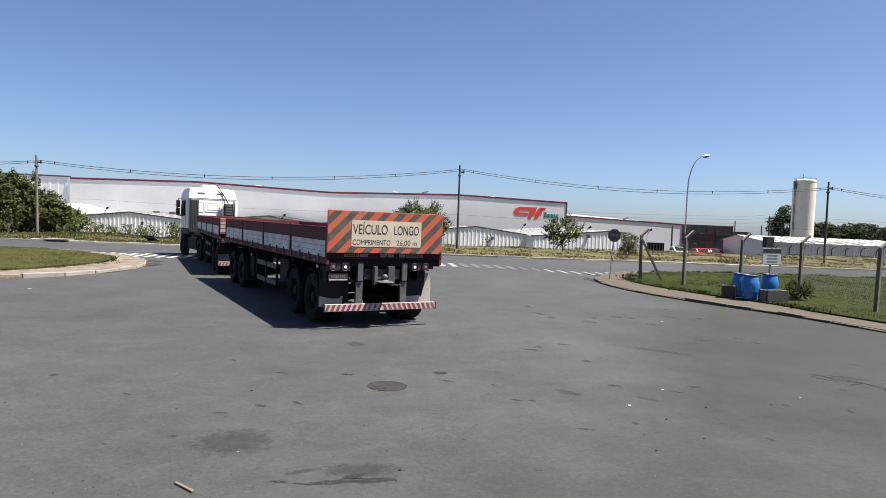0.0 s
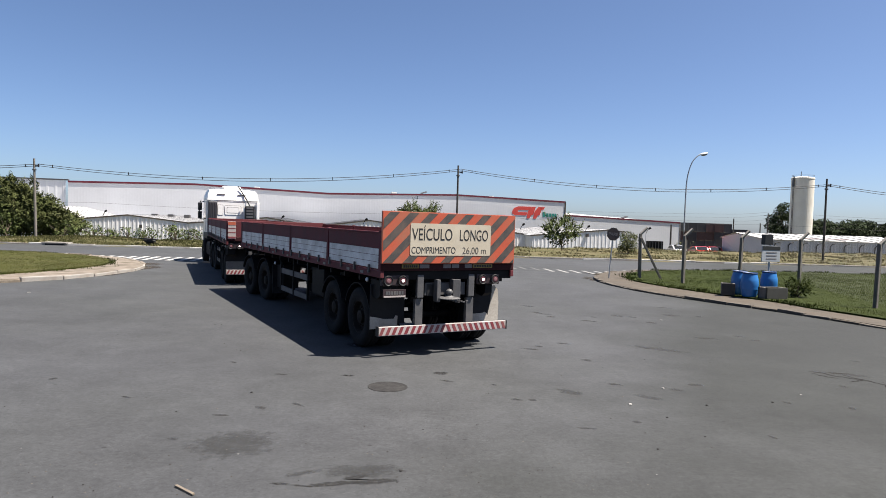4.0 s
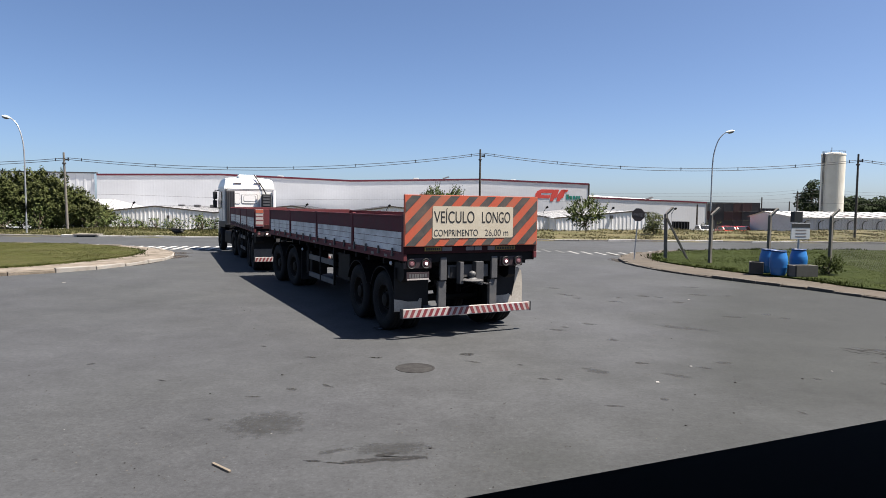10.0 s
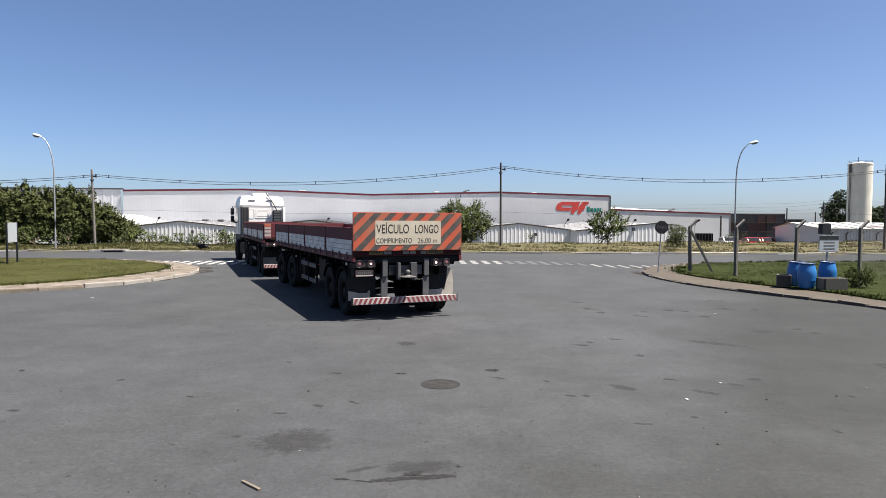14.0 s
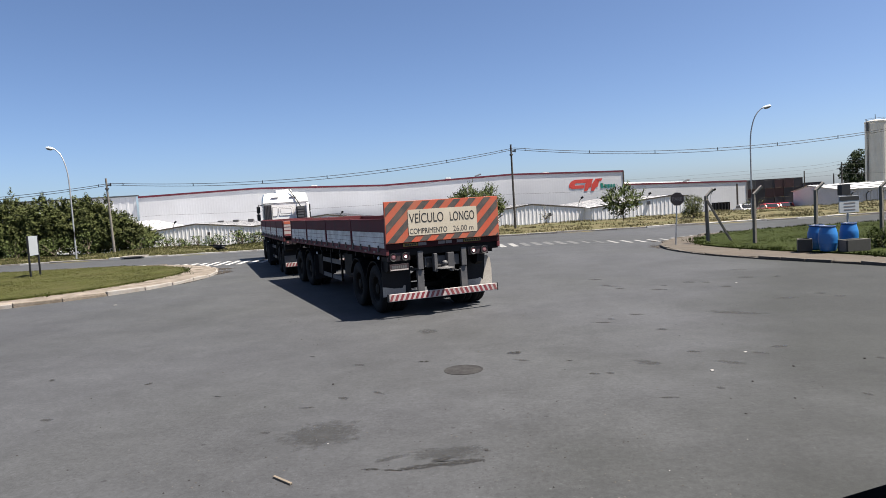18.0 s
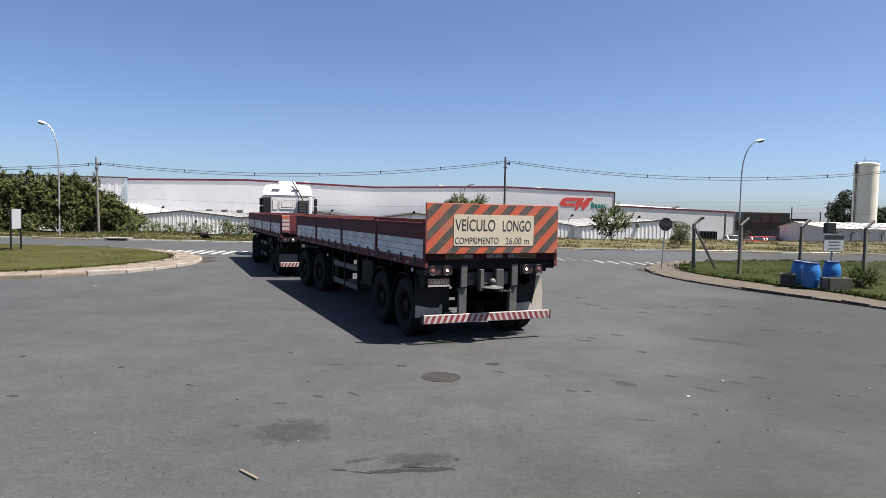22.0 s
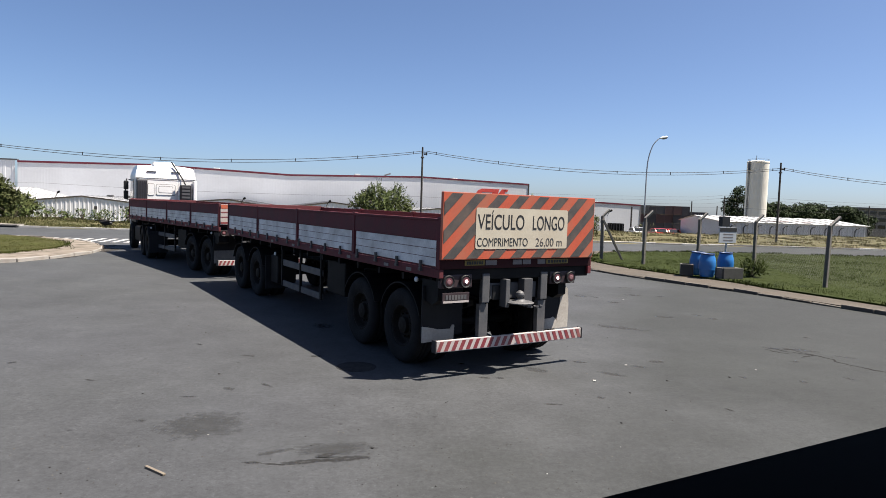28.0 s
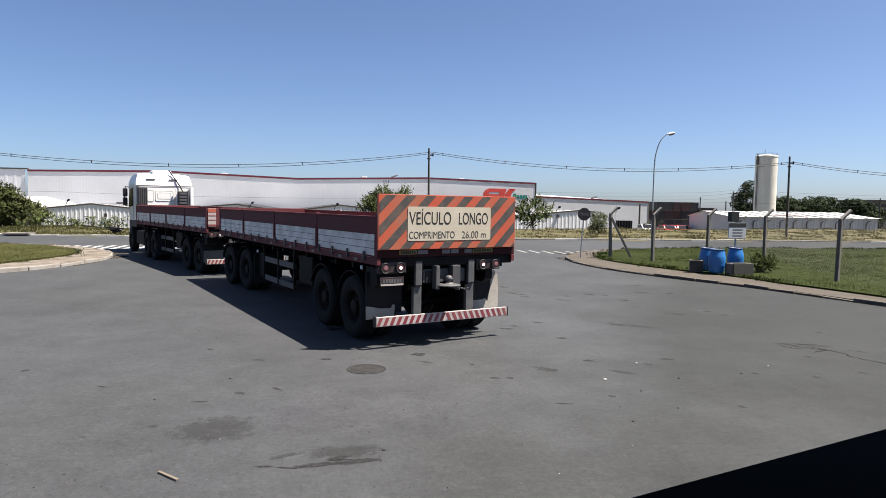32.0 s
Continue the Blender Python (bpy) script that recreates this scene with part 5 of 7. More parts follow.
def street_lamp(x, y, h, way, label):
    ob = empty("street_lamp", label, "street lamp", "street lamps")
    ob.matrix_basis = pose(x, y, 0.05)
    pts = [(0, 0, -0.2), (0, 0, 3.0), (0.02 * way, 0, h * 0.70), (0.14 * way, 0, h * 0.83), (0.40 * way, 0, h * 0.93), (0.75 * way, 0, h * 0.985), (1.0 * way, 0, h)]
    part("mast", sweep(bmesh.new(), spline(pts, 4), 0.058, 10, 0.03), M_GALV, ob)
    # a rounded hood, deeper in the middle, over a bowl-shaped lens
    bm = bmesh.new()
    bmesh.ops.create_uvsphere(bm, u_segments=16, v_segments=10, radius=1.0)
    for v in bm.verts:
        v.co = Vector((v.co.x * 0.36 * (1 - 0.12 * v.co.x * way), v.co.y * 0.17, v.co.z * (0.13 if v.co.z > 0 else 0.035)))
    hd = part("lamp_head", bm, M_WHITEBOARD, ob, "pale grey lamp head", smooth=True)
    hd.matrix_local = pose(1.22 * way, 0, h + 0.04, 0, -14 * way, 0)
    bm = bmesh.new()
    bmesh.ops.create_uvsphere(bm, u_segments=14, v_segments=8, radius=1.0)
    for v in bm.verts:
        v.co = Vector((v.co.x * 0.25 + 0.03 * way, v.co.y * 0.14, v.co.z * 0.10 - 0.03))
    part("lens", bm, M_LAMPGLASS, hd, "grey glass bowl", smooth=True)
    part("base_plate", bx(-0.16, 0.16, -0.16, 0.16, -0.02, 0.03), M_GREYSTEEL, ob)
    return ob


street_lamp(-30.35, 44.5, 7.95, -1, "galvanised curved street lamp beside the bushes")
street_lamp(18.35, 49.0, 7.85, 1, "galvanised curved street lamp beyond the fence")


# ---- by the corner of the fenced lawn ----
def fence_post(x, y, turn, braced=False):
    ob = empty("fence_post", "weathered concrete fence post with a bent top", "fence post", "wire fence")
    ob.matrix_basis = pose(x, y, 0.16, 0, random.Random(x).uniform(-1.0, 1.8), turn)
    bm = box(bmesh.new(), -0.055, 0.055, -0.055, 0.055, -0.2, 1.86, bevel=0.012)
    part("shaft", bm, M_POST, ob).matrix_local = pose(0, 0, 0, 0, 0, 30)
    arm = part("bent_arm", bx(-0.045, 0.045, -0.045, 0.045, -0.02, 0.42, bevel=0.012), M_CONCRETE, ob)
    arm.matrix_local = pose(0, 0, 1.84, 0, 45, 0) @ pose(0, 0, 0, 0, 0, 30)
    if braced:
        br = part("brace", bx(-0.045, 0.045, -0.045, 0.045, 0, 2.05, bevel=0.012), M_POST, ob)
        br.matrix_local = pose(0.92, -0.1, -0.12, 0, -27, 0)
    return ob


fence_post(8.75, 28.25, 0, True)
fence_post(9.82, 26.05, 0)
fence_post(12.25, 26.4, 0)
fence_post(14.68, 26.4, 0)
fence_post(13.02, 19.25, 0)
fence_post(12.4, 14.5, 0)


def wire_mesh(a, b, label):
    """Chain-link mesh between two posts, as real thin wires."""
    bm = bmesh.new()
    a, b = Vector((*a, 0.25)), Vector((*b, 0.25))
    d = b - a
    n = int(d.length / 0.16)
    hh = 1.75
    side = d.normalized().cross(Vector((0, 0, 1))) * 0.0016
    up = Vector((0, 0, hh))
    cells = hh / d.length

    def wire(p, q):
        w = Vector((0, 0, 0.0016))
        w2 = side
        vs = [bm.verts.new(v) for v in (p - w, q - w, q + w, p + w)]
        bm.faces.new(vs)
        vs = [bm.verts.new(v) for v in (p - w2, q - w2, q + w2, p + w2)]
        bm.faces.new(vs)
    for i in range(-int(n * cells) - 1, n + 1):
        for s in (1, -1):
            u0 = i / n
            u1 = u0 + cells
            t0, t1 = max(u0, 0.0), min(u1, 1.0)
            if t1 <= t0:
                continue
            h0, h1 = (t0 - u0) / cells, (t1 - u0) / cells
            if s < 0:
                t0, t1 = 1 - t0, 1 - t1
            wire(a + d * t0 + up * h0, a + d * t1 + up * h1)
    return tagged(part("wire_mesh", bm, M_MESHWIRE), label, "wire fence", "wire fence", kind="stuff")


wire_mesh((12.25, 26.4), (14.68, 26.4), "grey chain-link mesh between fence posts")
wire_mesh((14.68, 26.4), (13.02, 19.25), "grey chain-link mesh between fence posts")
wire_mesh((13.02, 19.25), (12.4, 14.5), "grey chain-link mesh between fence posts")


M_BLUERIM = mat("dark_blue_rim", (0.008, 0.045, 0.16), 0.5, var=0.15)


def drum(x, y, z, turn, tilt=0):
    ob = empty("plastic_drum", "blue plastic drum standing on the grass", "drum", "blue drums")
    ob.matrix_basis = pose(x, y, z, tilt, 0, turn)
    prof = [(0.191, 0.000), (0.214, 0.012), (0.228, 0.048), (0.250, 0.153), (0.264, 0.239), (0.269, 0.250), (0.268, 0.265), (0.278, 0.382), (0.280, 0.458), (0.271, 0.554), (0.268, 0.566), (0.260, 0.592), (0.238, 0.688), (0.218, 0.749), (0.215, 0.764)]
    part("body", lathe(bmesh.new(), prof, 28), M_BLUE, ob, smooth=True)
    part("rim", lathe(bmesh.new(), [(0.209, 0.759), (0.228, 0.764), (0.233, 0.787), (0.226, 0.806), (0.202, 0.806), (0.196, 0.774)], 28), M_BLUERIM, ob, "dark blue rolled rim", smooth=True)
    part("opening", lathe(bmesh.new(), [(0.182, 0.764), (0.202, 0.768), (0.198, 0.776), (0.091, 0.776)], 24), M_BLACKPLASTIC, ob)
    return ob


drum(10.32, 22.2, 0.112, 10)
drum(10.33, 21.5, 0.112, 60)
drum(11.42, 22.4, 0.112, 30)


def planter(x, y, w, d, h, turn, label):
    ob = empty("concrete_block", label, "concrete block")
    ob.matrix_basis = pose(x, y, 0.10, 0, 0, turn)
    bm = bmesh.new()
    t = 0.07
    box(bm, -w / 2, w / 2, -d / 2, -d / 2 + t, 0, h, bevel=0.015)
    part("front_slab", bm, M_SLAB, ob)
    part("back_slab", bx(-w / 2, w / 2, d / 2 - t, d / 2, 0, h, bevel=0.015), M_SLAB, ob)
    # long slabs darkest, left end lighter, right end palest
    part("end_slab", bx(-w / 2, -w / 2 + t, -d / 2 + t, d / 2 - t, 0, h - 0.004, bevel=0.015), M_DARKCONCRETE, ob)
    part("end_slab", bx(w / 2 - t, w / 2 + 0.003, -d / 2 + t, d / 2 - t, 0, h - 0.004, bevel=0.015), M_CONCRETE, ob)
    part("fill", bx(-w / 2 + t, w / 2 - t, -d / 2 + t, d / 2 - t, 0, h - 0.06), M_SOIL, ob)


planter(9.86, 22.05, 0.42, 0.45, 0.40, -20, "dark concrete block beside the drums")
planter(10.93, 21.15, 0.80, 0.42, 0.38, 14, "low concrete trough in front of a drum")


def notice():
    ob = empty("notice_board", "white notice board with a black head on a grey post", "sign")
    ob.matrix_basis = pose(11.72, 22.95, 0.115, 0, 0, 18)
    part("post", tube(bmesh.new(), (0, 0.06, -0.2), (0, 0.06, 1.8), 0.035), M_GALV, ob)
    bd = part("board", bx(-0.40, 0.40, -0.015, 0.02, 1.11, 1.67, bevel=0.006), M_SIGNGREY, ob)
    part("header", bx(-0.39, 0.39, -0.022, -0.0155, 1.52, 1.66), M_INK, bd)
    for z in (1.43, 1.32, 1.21):
        part("text_bar", bx(-0.22, 0.24, -0.020, -0.0155, z - 0.02, z + 0.02), M_PLATEGREY, bd)
    part("box", bx(-0.30, 0.06, -0.02, 0.16, 1.71, 2.07, bevel=0.01), M_BLACKPLASTIC, ob, "black box")


notice()


def stop_sign():
    ob = empty("stop_sign", "dark octagonal stop sign on a leaning grey post", "road sign")
    ob.matrix_basis = pose(7.38, 28.05, 0.11, 0, 3.2, 0)
    part("post", tube(bmesh.new(), (0, 0.02, -0.2), (0, 0.02, 2.15), 0.028), M_GALV, ob)
    oct_ = [(0.29 * math.cos(radians(22.5 + 45 * i)), 0.29 * math.sin(radians(22.5 + 45 * i))) for i in range(8)]
    pl = part("plate", prism(bmesh.new(), oct_, -0.006, 0.006), M_STOP, ob)
    pl.matrix_local = pose(0, -0.02, 1.86, 90)
    letters("lettering", "PARE", 0.40, 0.14, M_PLATEGREY, pl, pose(0, 0, 0.008))


stop_sign()


def white_panel():
    ob = empty("signboard", "blank white signboard on two black legs in the grass", "sign")
    ob.matrix_basis = pose(-21.6, 28.6, 0.17, 0, 0, -70)
    part("panel", bx(-0.62, 0.62, -0.02, 0.02, 0.95, 1.85, bevel=0.006), M_SIGNGREY, ob)
    for s in (-1, 1):
        part("leg", bx(s * 0.66 - 0.035, s * 0.66 + 0.035, -0.035, 0.035, -0.2, 1.88), M_BLACKPLASTIC, ob)


white_panel()

# ---- the works beyond the road, on lower ground ----
def ribbed_wall(bm, a, b, top_line, z0, pitch, depth, mi=0):
    """A sheet-metal wall from a to b (x, y) with upright ribs; top_line(s) gives its height."""
    a, b = Vector((*a, 0)), Vector((*b, 0))
    d = b - a
    n = max(2, int(d.length / pitch))
    nrm = Vector((d.y, -d.x, 0)).normalized()
    prev = None
    for i in range(n + 1):
        for e, off in ((0.0, 0.0), (0.3, 0.0), (0.38, depth), (0.62, depth), (0.7, 0.0)):
            s = (i + e) / (n + 1)
            p = a + d * s + nrm * off
            lo, hi = bm.verts.new((p.x, p.y, z0)), bm.verts.new((p.x, p.y, top_line(s)))
            if prev:
                bm.faces.new((prev[0], lo, hi, prev[1])).material_index = mi
            prev = (lo, hi)
    return bm


def poly_line(pts):
    def f(s):
        for (s0, z0), (s1, z1) in zip(pts, pts[1:]):
            if s <= s1:
                return z0 + (z1 - z0) * (s - s0) / max(1e-6, s1 - s0)
        return pts[-1][1]
    return f


BASE = -4.05


def warehouse():
    ob = empty("warehouse", "long white metal warehouse with a red roof edge", "building")
    ob.matrix_basis = pose(21.9, 115.0, 0, 0, 0, 9.37)
    Y = 0.0
    # the tall hall: very low twin gables
    tops = [(-80.9, 6.7), (-62.1, 7.04), (-41.1, 6.35), (-19.5, 6.95), (0.0, 6.45)]
    x0, x1 = tops[0][0], tops[-1][0]
    line = poly_line([((x - x0) / (x1 - x0), z) for x, z in tops])
    part("wall", ribbed_wall(bmesh.new(), (x0, Y), (x1, Y), line, BASE, 0.42, 0.0025), M_METALWALL, ob, "ribbed white metal cladding")
    for k, ((xa, za), (xb, zb)) in enumerate(zip(tops, tops[1:])):
        bm = bmesh.new()
        bm.faces.new([bm.verts.new(p) for p in ((xa, Y, za - 0.05), (xb, Y, zb - 0.05), (xb, Y + 60, zb - 0.05), (xa, Y + 60, za - 0.05))])
        part("roof_slope", bm, M_ROOFWHITE, ob, "white sheet roof")
        bm = extrude_x(bmesh.new(), [(Y - 0.09, -0.17), (Y + 0.2, -0.17), (Y + 0.2, 0.12), (Y - 0.09, 0.12)], xa, xb)
        for v in bm.verts:
            v.co.z += za + (zb - za) * (v.co.x - xa) / (xb - xa)
        part("roof_edge", bm, M_REDTRIM, ob, "dark red roof edge")
    part("corner_trim", bx(-0.04, 0.10, Y - 0.10, Y + 0.1, 4.0, 6.5), M_STRIPE, ob)
    part("side_wall", bx(0.0, 0.1, Y + 0.1, Y + 60, BASE, 6.3), M_METALWALL, ob)
    # grey parapet at one end
    part("end_wall", ribbed_wall(bmesh.new(), (-112, Y + 0.3), (-81.0, Y + 0.3), poly_line([(0, 7.0), (1, 6.8)]), BASE, 1.2, 0.03), M_METALWALL, ob)
    part("end_edge", bx(-112, -81.0, Y + 0.15, Y + 0.8, 6.85, 7.05), M_GREYSTEEL, ob)
    # lower hall
    part("low_wall", ribbed_wall(bmesh.new(), (0.1, Y), (22.0, Y), poly_line([(0, 4.15), (1, 3.5)]), BASE, 0.42, 0.0025), M_METALWALL, ob)
    bm = bmesh.new()
    bm.faces.new([bm.verts.new(p) for p in ((0.1, Y, 4.1), (22.0, Y, 3.45), (22.0, Y + 8, 3.55), (11.0, Y + 8, 4.02), (1.4, Y + 8, 4.85), (0.1, Y + 8, 4.85))])
    part("low_roof", bm, M_ROOFWHITE, ob)
    bm = extrude_x(bmesh.new(), [(Y - 0.09, 3.98), (Y + 0.2, 3.98), (Y + 0.2, 4.25), (Y - 0.09, 4.25)], 0.1, 22.0)
    for v in bm.verts:
        v.co.z -= 0.65 * (v.co.x - 0.1) / 21.9
    part("low_edge", bm, M_REDTRIM, ob, "dark red roof edge")
    part("low_side", bx(21.95, 22.05, Y, Y + 60, BASE, 3.4), M_METALWALL, ob)
    part("corner_post", bx(21.95, 22.12, Y - 0.06, Y, BASE, 3.5), M_PLATEGREY, ob)
    # sign on the wall: plain slanting shapes
    def shape(outlines, material, label):
        bm = bmesh.new()
        for v in outlines:
            f = [bm.verts.new((x, Y - 0.04, z)) for x, z in v]
            g = [bm.verts.new((x, Y - 0.015, z)) for x, z in v]
            bm.faces.new(f)
            bm.faces.new(g[::-1])
            for k in range(len(v)):
                bm.faces.new((f[k], f[(k + 1) % len(v)], g[(k + 1) % len(v)], g[k]))
        bmesh.ops.recalc_face_normals(bm, faces=bm.faces)
        part("sign_shape", bm, material, ob, label)

    def slant(pts):
        return [(x + 0.28 * (z - 3.7), z) for x, z in pts]
    shape([slant([(-9.2, 3.85), (-7.1, 3.85), (-7.1, 4.42), (-8.75, 4.42), (-8.9, 4.6), (-8.75, 4.78), (-6.7, 4.78), (-6.7, 5.4), (-9.0, 5.4), (-9.65, 5.1), (-9.85, 4.6), (-9.7, 4.1)])], M_LOGORED, "red sign shape")
    for x in (-6.95, -5.75):
        shape([slant([(x + 0.05, 3.35), (x + 0.55, 3.35), (x + 0.75, 3.95), (x + 1.05, 3.95), (x + 1.1, 5.4), (x + 0.35, 5.4), (x - 0.1, 4.5)])], M_LOGORED, "red sign shape")
    shape([slant([(-5.0, 4.95), (-4.3, 4.95), (-4.2, 5.4), (-5.0, 5.4)])], M_LOGORED, "red sign shape")
    for x, w in ((-4.1, 0.5), (-3.45, 0.42), (-2.9, 0.42), (-2.35, 0.35), (-1.88, 0.3)):
        shape([[(x, 3.7), (x + w, 3.7), (x + w, 4.35), (x, 4.35)]], M_LOGOGREEN, "green sign shape")
    shape([[(-4.1, 4.35), (-3.6, 4.35), (-3.6, 4.6), (-4.1, 4.6)]], M_LOGOGREEN, "green sign shape")
    for x, z in ((-25.1, 6.95), (11.5, 3.95)):
        hatch = part("roof_hatch", bx(-0.55, 0.55, -0.4, 0.4, -0.03, 0.03, bevel=0.01), M_GREYSTEEL, ob, "grey roof hatch, propped open")
        hatch.matrix_local = pose(x, Y + 0.7, z + 0.2, 12, -18, 0)
    for x in (-54, -30, -12):
        part("roof_vent", bx(x, x + 1.0, Y + 8, Y + 9, 6.7, 7.35, bevel=0.1), M_ROOFWHITE, ob)
    return ob


warehouse()


M_SEAM = mat("grey_roof_seam", (0.17, 0.175, 0.19), 0.6, var=0.1)


def gable_shed(name, label, xa, xb, peak_x, y, eave_a, eave_b, peak, depth, rise=0.6):
    """A low white shed, its gable to the road."""
    ob = empty(name, label, "shed", "sheds below the road")
    w = xb - xa
    line = poly_line([(0, eave_a), ((peak_x - xa) / w, peak), (1, eave_b)])
    part("gable_wall", ribbed_wall(bmesh.new(), (xa, y), (xb, y), line, BASE, 0.5, 0.03), M_SHEDWALL, ob, "ribbed white sheet wall")
    for (x0, z0), (x1, z1) in (((xa - 0.3, eave_a), (peak_x, peak)), ((peak_x, peak), (xb + 0.3, eave_b))):
        bm = extrude_x(bmesh.new(), [(y - 0.065, 0.01), (y + depth, 0.01), (y + depth, 0.06), (y - 0.065, 0.06)], x0, x1)
        for v in bm.verts:
            v.co.z += z0 + (z1 - z0) * (v.co.x - x0) / (x1 - x0)
        part("roof_slope", bm, M_ROOFWHITE, ob, "white sheet roof slope")
        bm = bmesh.new()
        for k in range(1, 12):
            box(bm, x0, x1, y + depth * k / 12 - 0.05, y + depth * k / 12 + 0.05, 0.055, 0.10)
        for v in bm.verts:
            v.co.z += z0 + (z1 - z0) * (v.co.x - x0) / (x1 - x0)
        part("roof_seams", bm, M_SEAM, ob, "grey roof seams")
        bm = extrude_x(bmesh.new(), [(y - 0.085, -0.07), (y - 0.066, -0.07), (y - 0.066, 0.09), (y - 0.085, 0.09)], x0, x1)
        for v in bm.verts:
            v.co.z += z0 + (z1 - z0) * (v.co.x - x0) / (x1 - x0)
        part("verge_trim", bm, M_STRIPE, ob)
    for x, z in ((xa, eave_a), (xb, eave_b)):
        part("side_wall", bx(x - 0.05, x + 0.05, y + 0.05, y + depth, BASE, z - 0.05), M_SHEDWALL, ob)
    for k in range(3 if peak_x == -38.2 else 0):
        part("roof_vent", bx(peak_x + 0.4 + 2.1 * k, peak_x + 1.15 + 2.1 * k, y + 9, y + 9.8, peak - 0.1 * k, peak + 0.24, bevel=0.05), M_GREYSTEEL, ob)
    ob.matrix_basis = Matrix.Translation((peak_x, y, 0)) @ pose(0, 0, 0, 0, 0, 9.37) @ Matrix.Translation((-peak_x, -y, 0))
    part("wall_box", bx(xb - 0.42 * w, xb - 0.42 * w + 0.32, y - 0.2, y - 0.06, eave_b - 0.7, eave_b - 0.3), M_GREYSTEEL, ob)
    return ob


gable_shed("metal_shed", "white corrugated shed with a low gable", -45.5, -30.5, -38.2, 80, 1.0, 1.05, 1.88, 26)
gable_shed("metal_shed", "white corrugated shed with a low gable", -66, -46.4, -52.5, 84, 1.0, 1.2, 2.75, 26)
gable_shed("metal_shed", "white corrugated shed with a low gable", -30.2, -15.0, -21.2, 80, 1.15, 1.15, 2.08, 26)
gable_shed("metal_shed", "white corrugated shed with a low gable", -14.8, -0.4, -8.7, 80, 1.25, 1.15, 2.15, 26)
gable_shed("metal_shed", "white corrugated shed with a low gable", -0.3, 10.9, 4.2, 80, 1.3, 0.98, 1.82, 26)
gable_shed("metal_shed", "white corrugated shed with a low gable", 11.0, 22.6, 20.8, 80, 0.98, 1.7, 1.92, 26)


def floodlight(x, y, z):
    """A small floodlight on a slanting arm, on a thin mast before the sheds."""
    ob = empty("floodlight", "small dark floodlight on a thin galvanised mast", "floodlight", "floodlights before the sheds")
    ob.matrix_basis = pose(x, y, BASE)
    h = z - BASE
    part("mast", tube(bmesh.new(), (-0.38, 0, 0), (-0.38, 0, h - 0.62), 0.028, 0.022, 8), M_GALV, ob)
    part("arm", sweep(bmesh.new(), [(-0.38, 0, h - 0.64), (-0.22, -0.05, h - 0.3), (0.0, -0.1, h)], 0.035, 6), M_CHASSIS, ob)
    lamp = part("lamp", bx(-0.15, 0.15, -0.12, 0.06, -0.10, 0.10, bevel=0.03), M_CHASSIS, ob, "dark lamp housing")
    lamp.matrix_local = pose(0.02, -0.1, h, 25, -30, 0)


for x in (-39.75, -18.7, -8.8, 0.96, 9.93, 17.5, 24.7):
    floodlight(x, 77.9 if x < 11 else 77.0, 2.3)


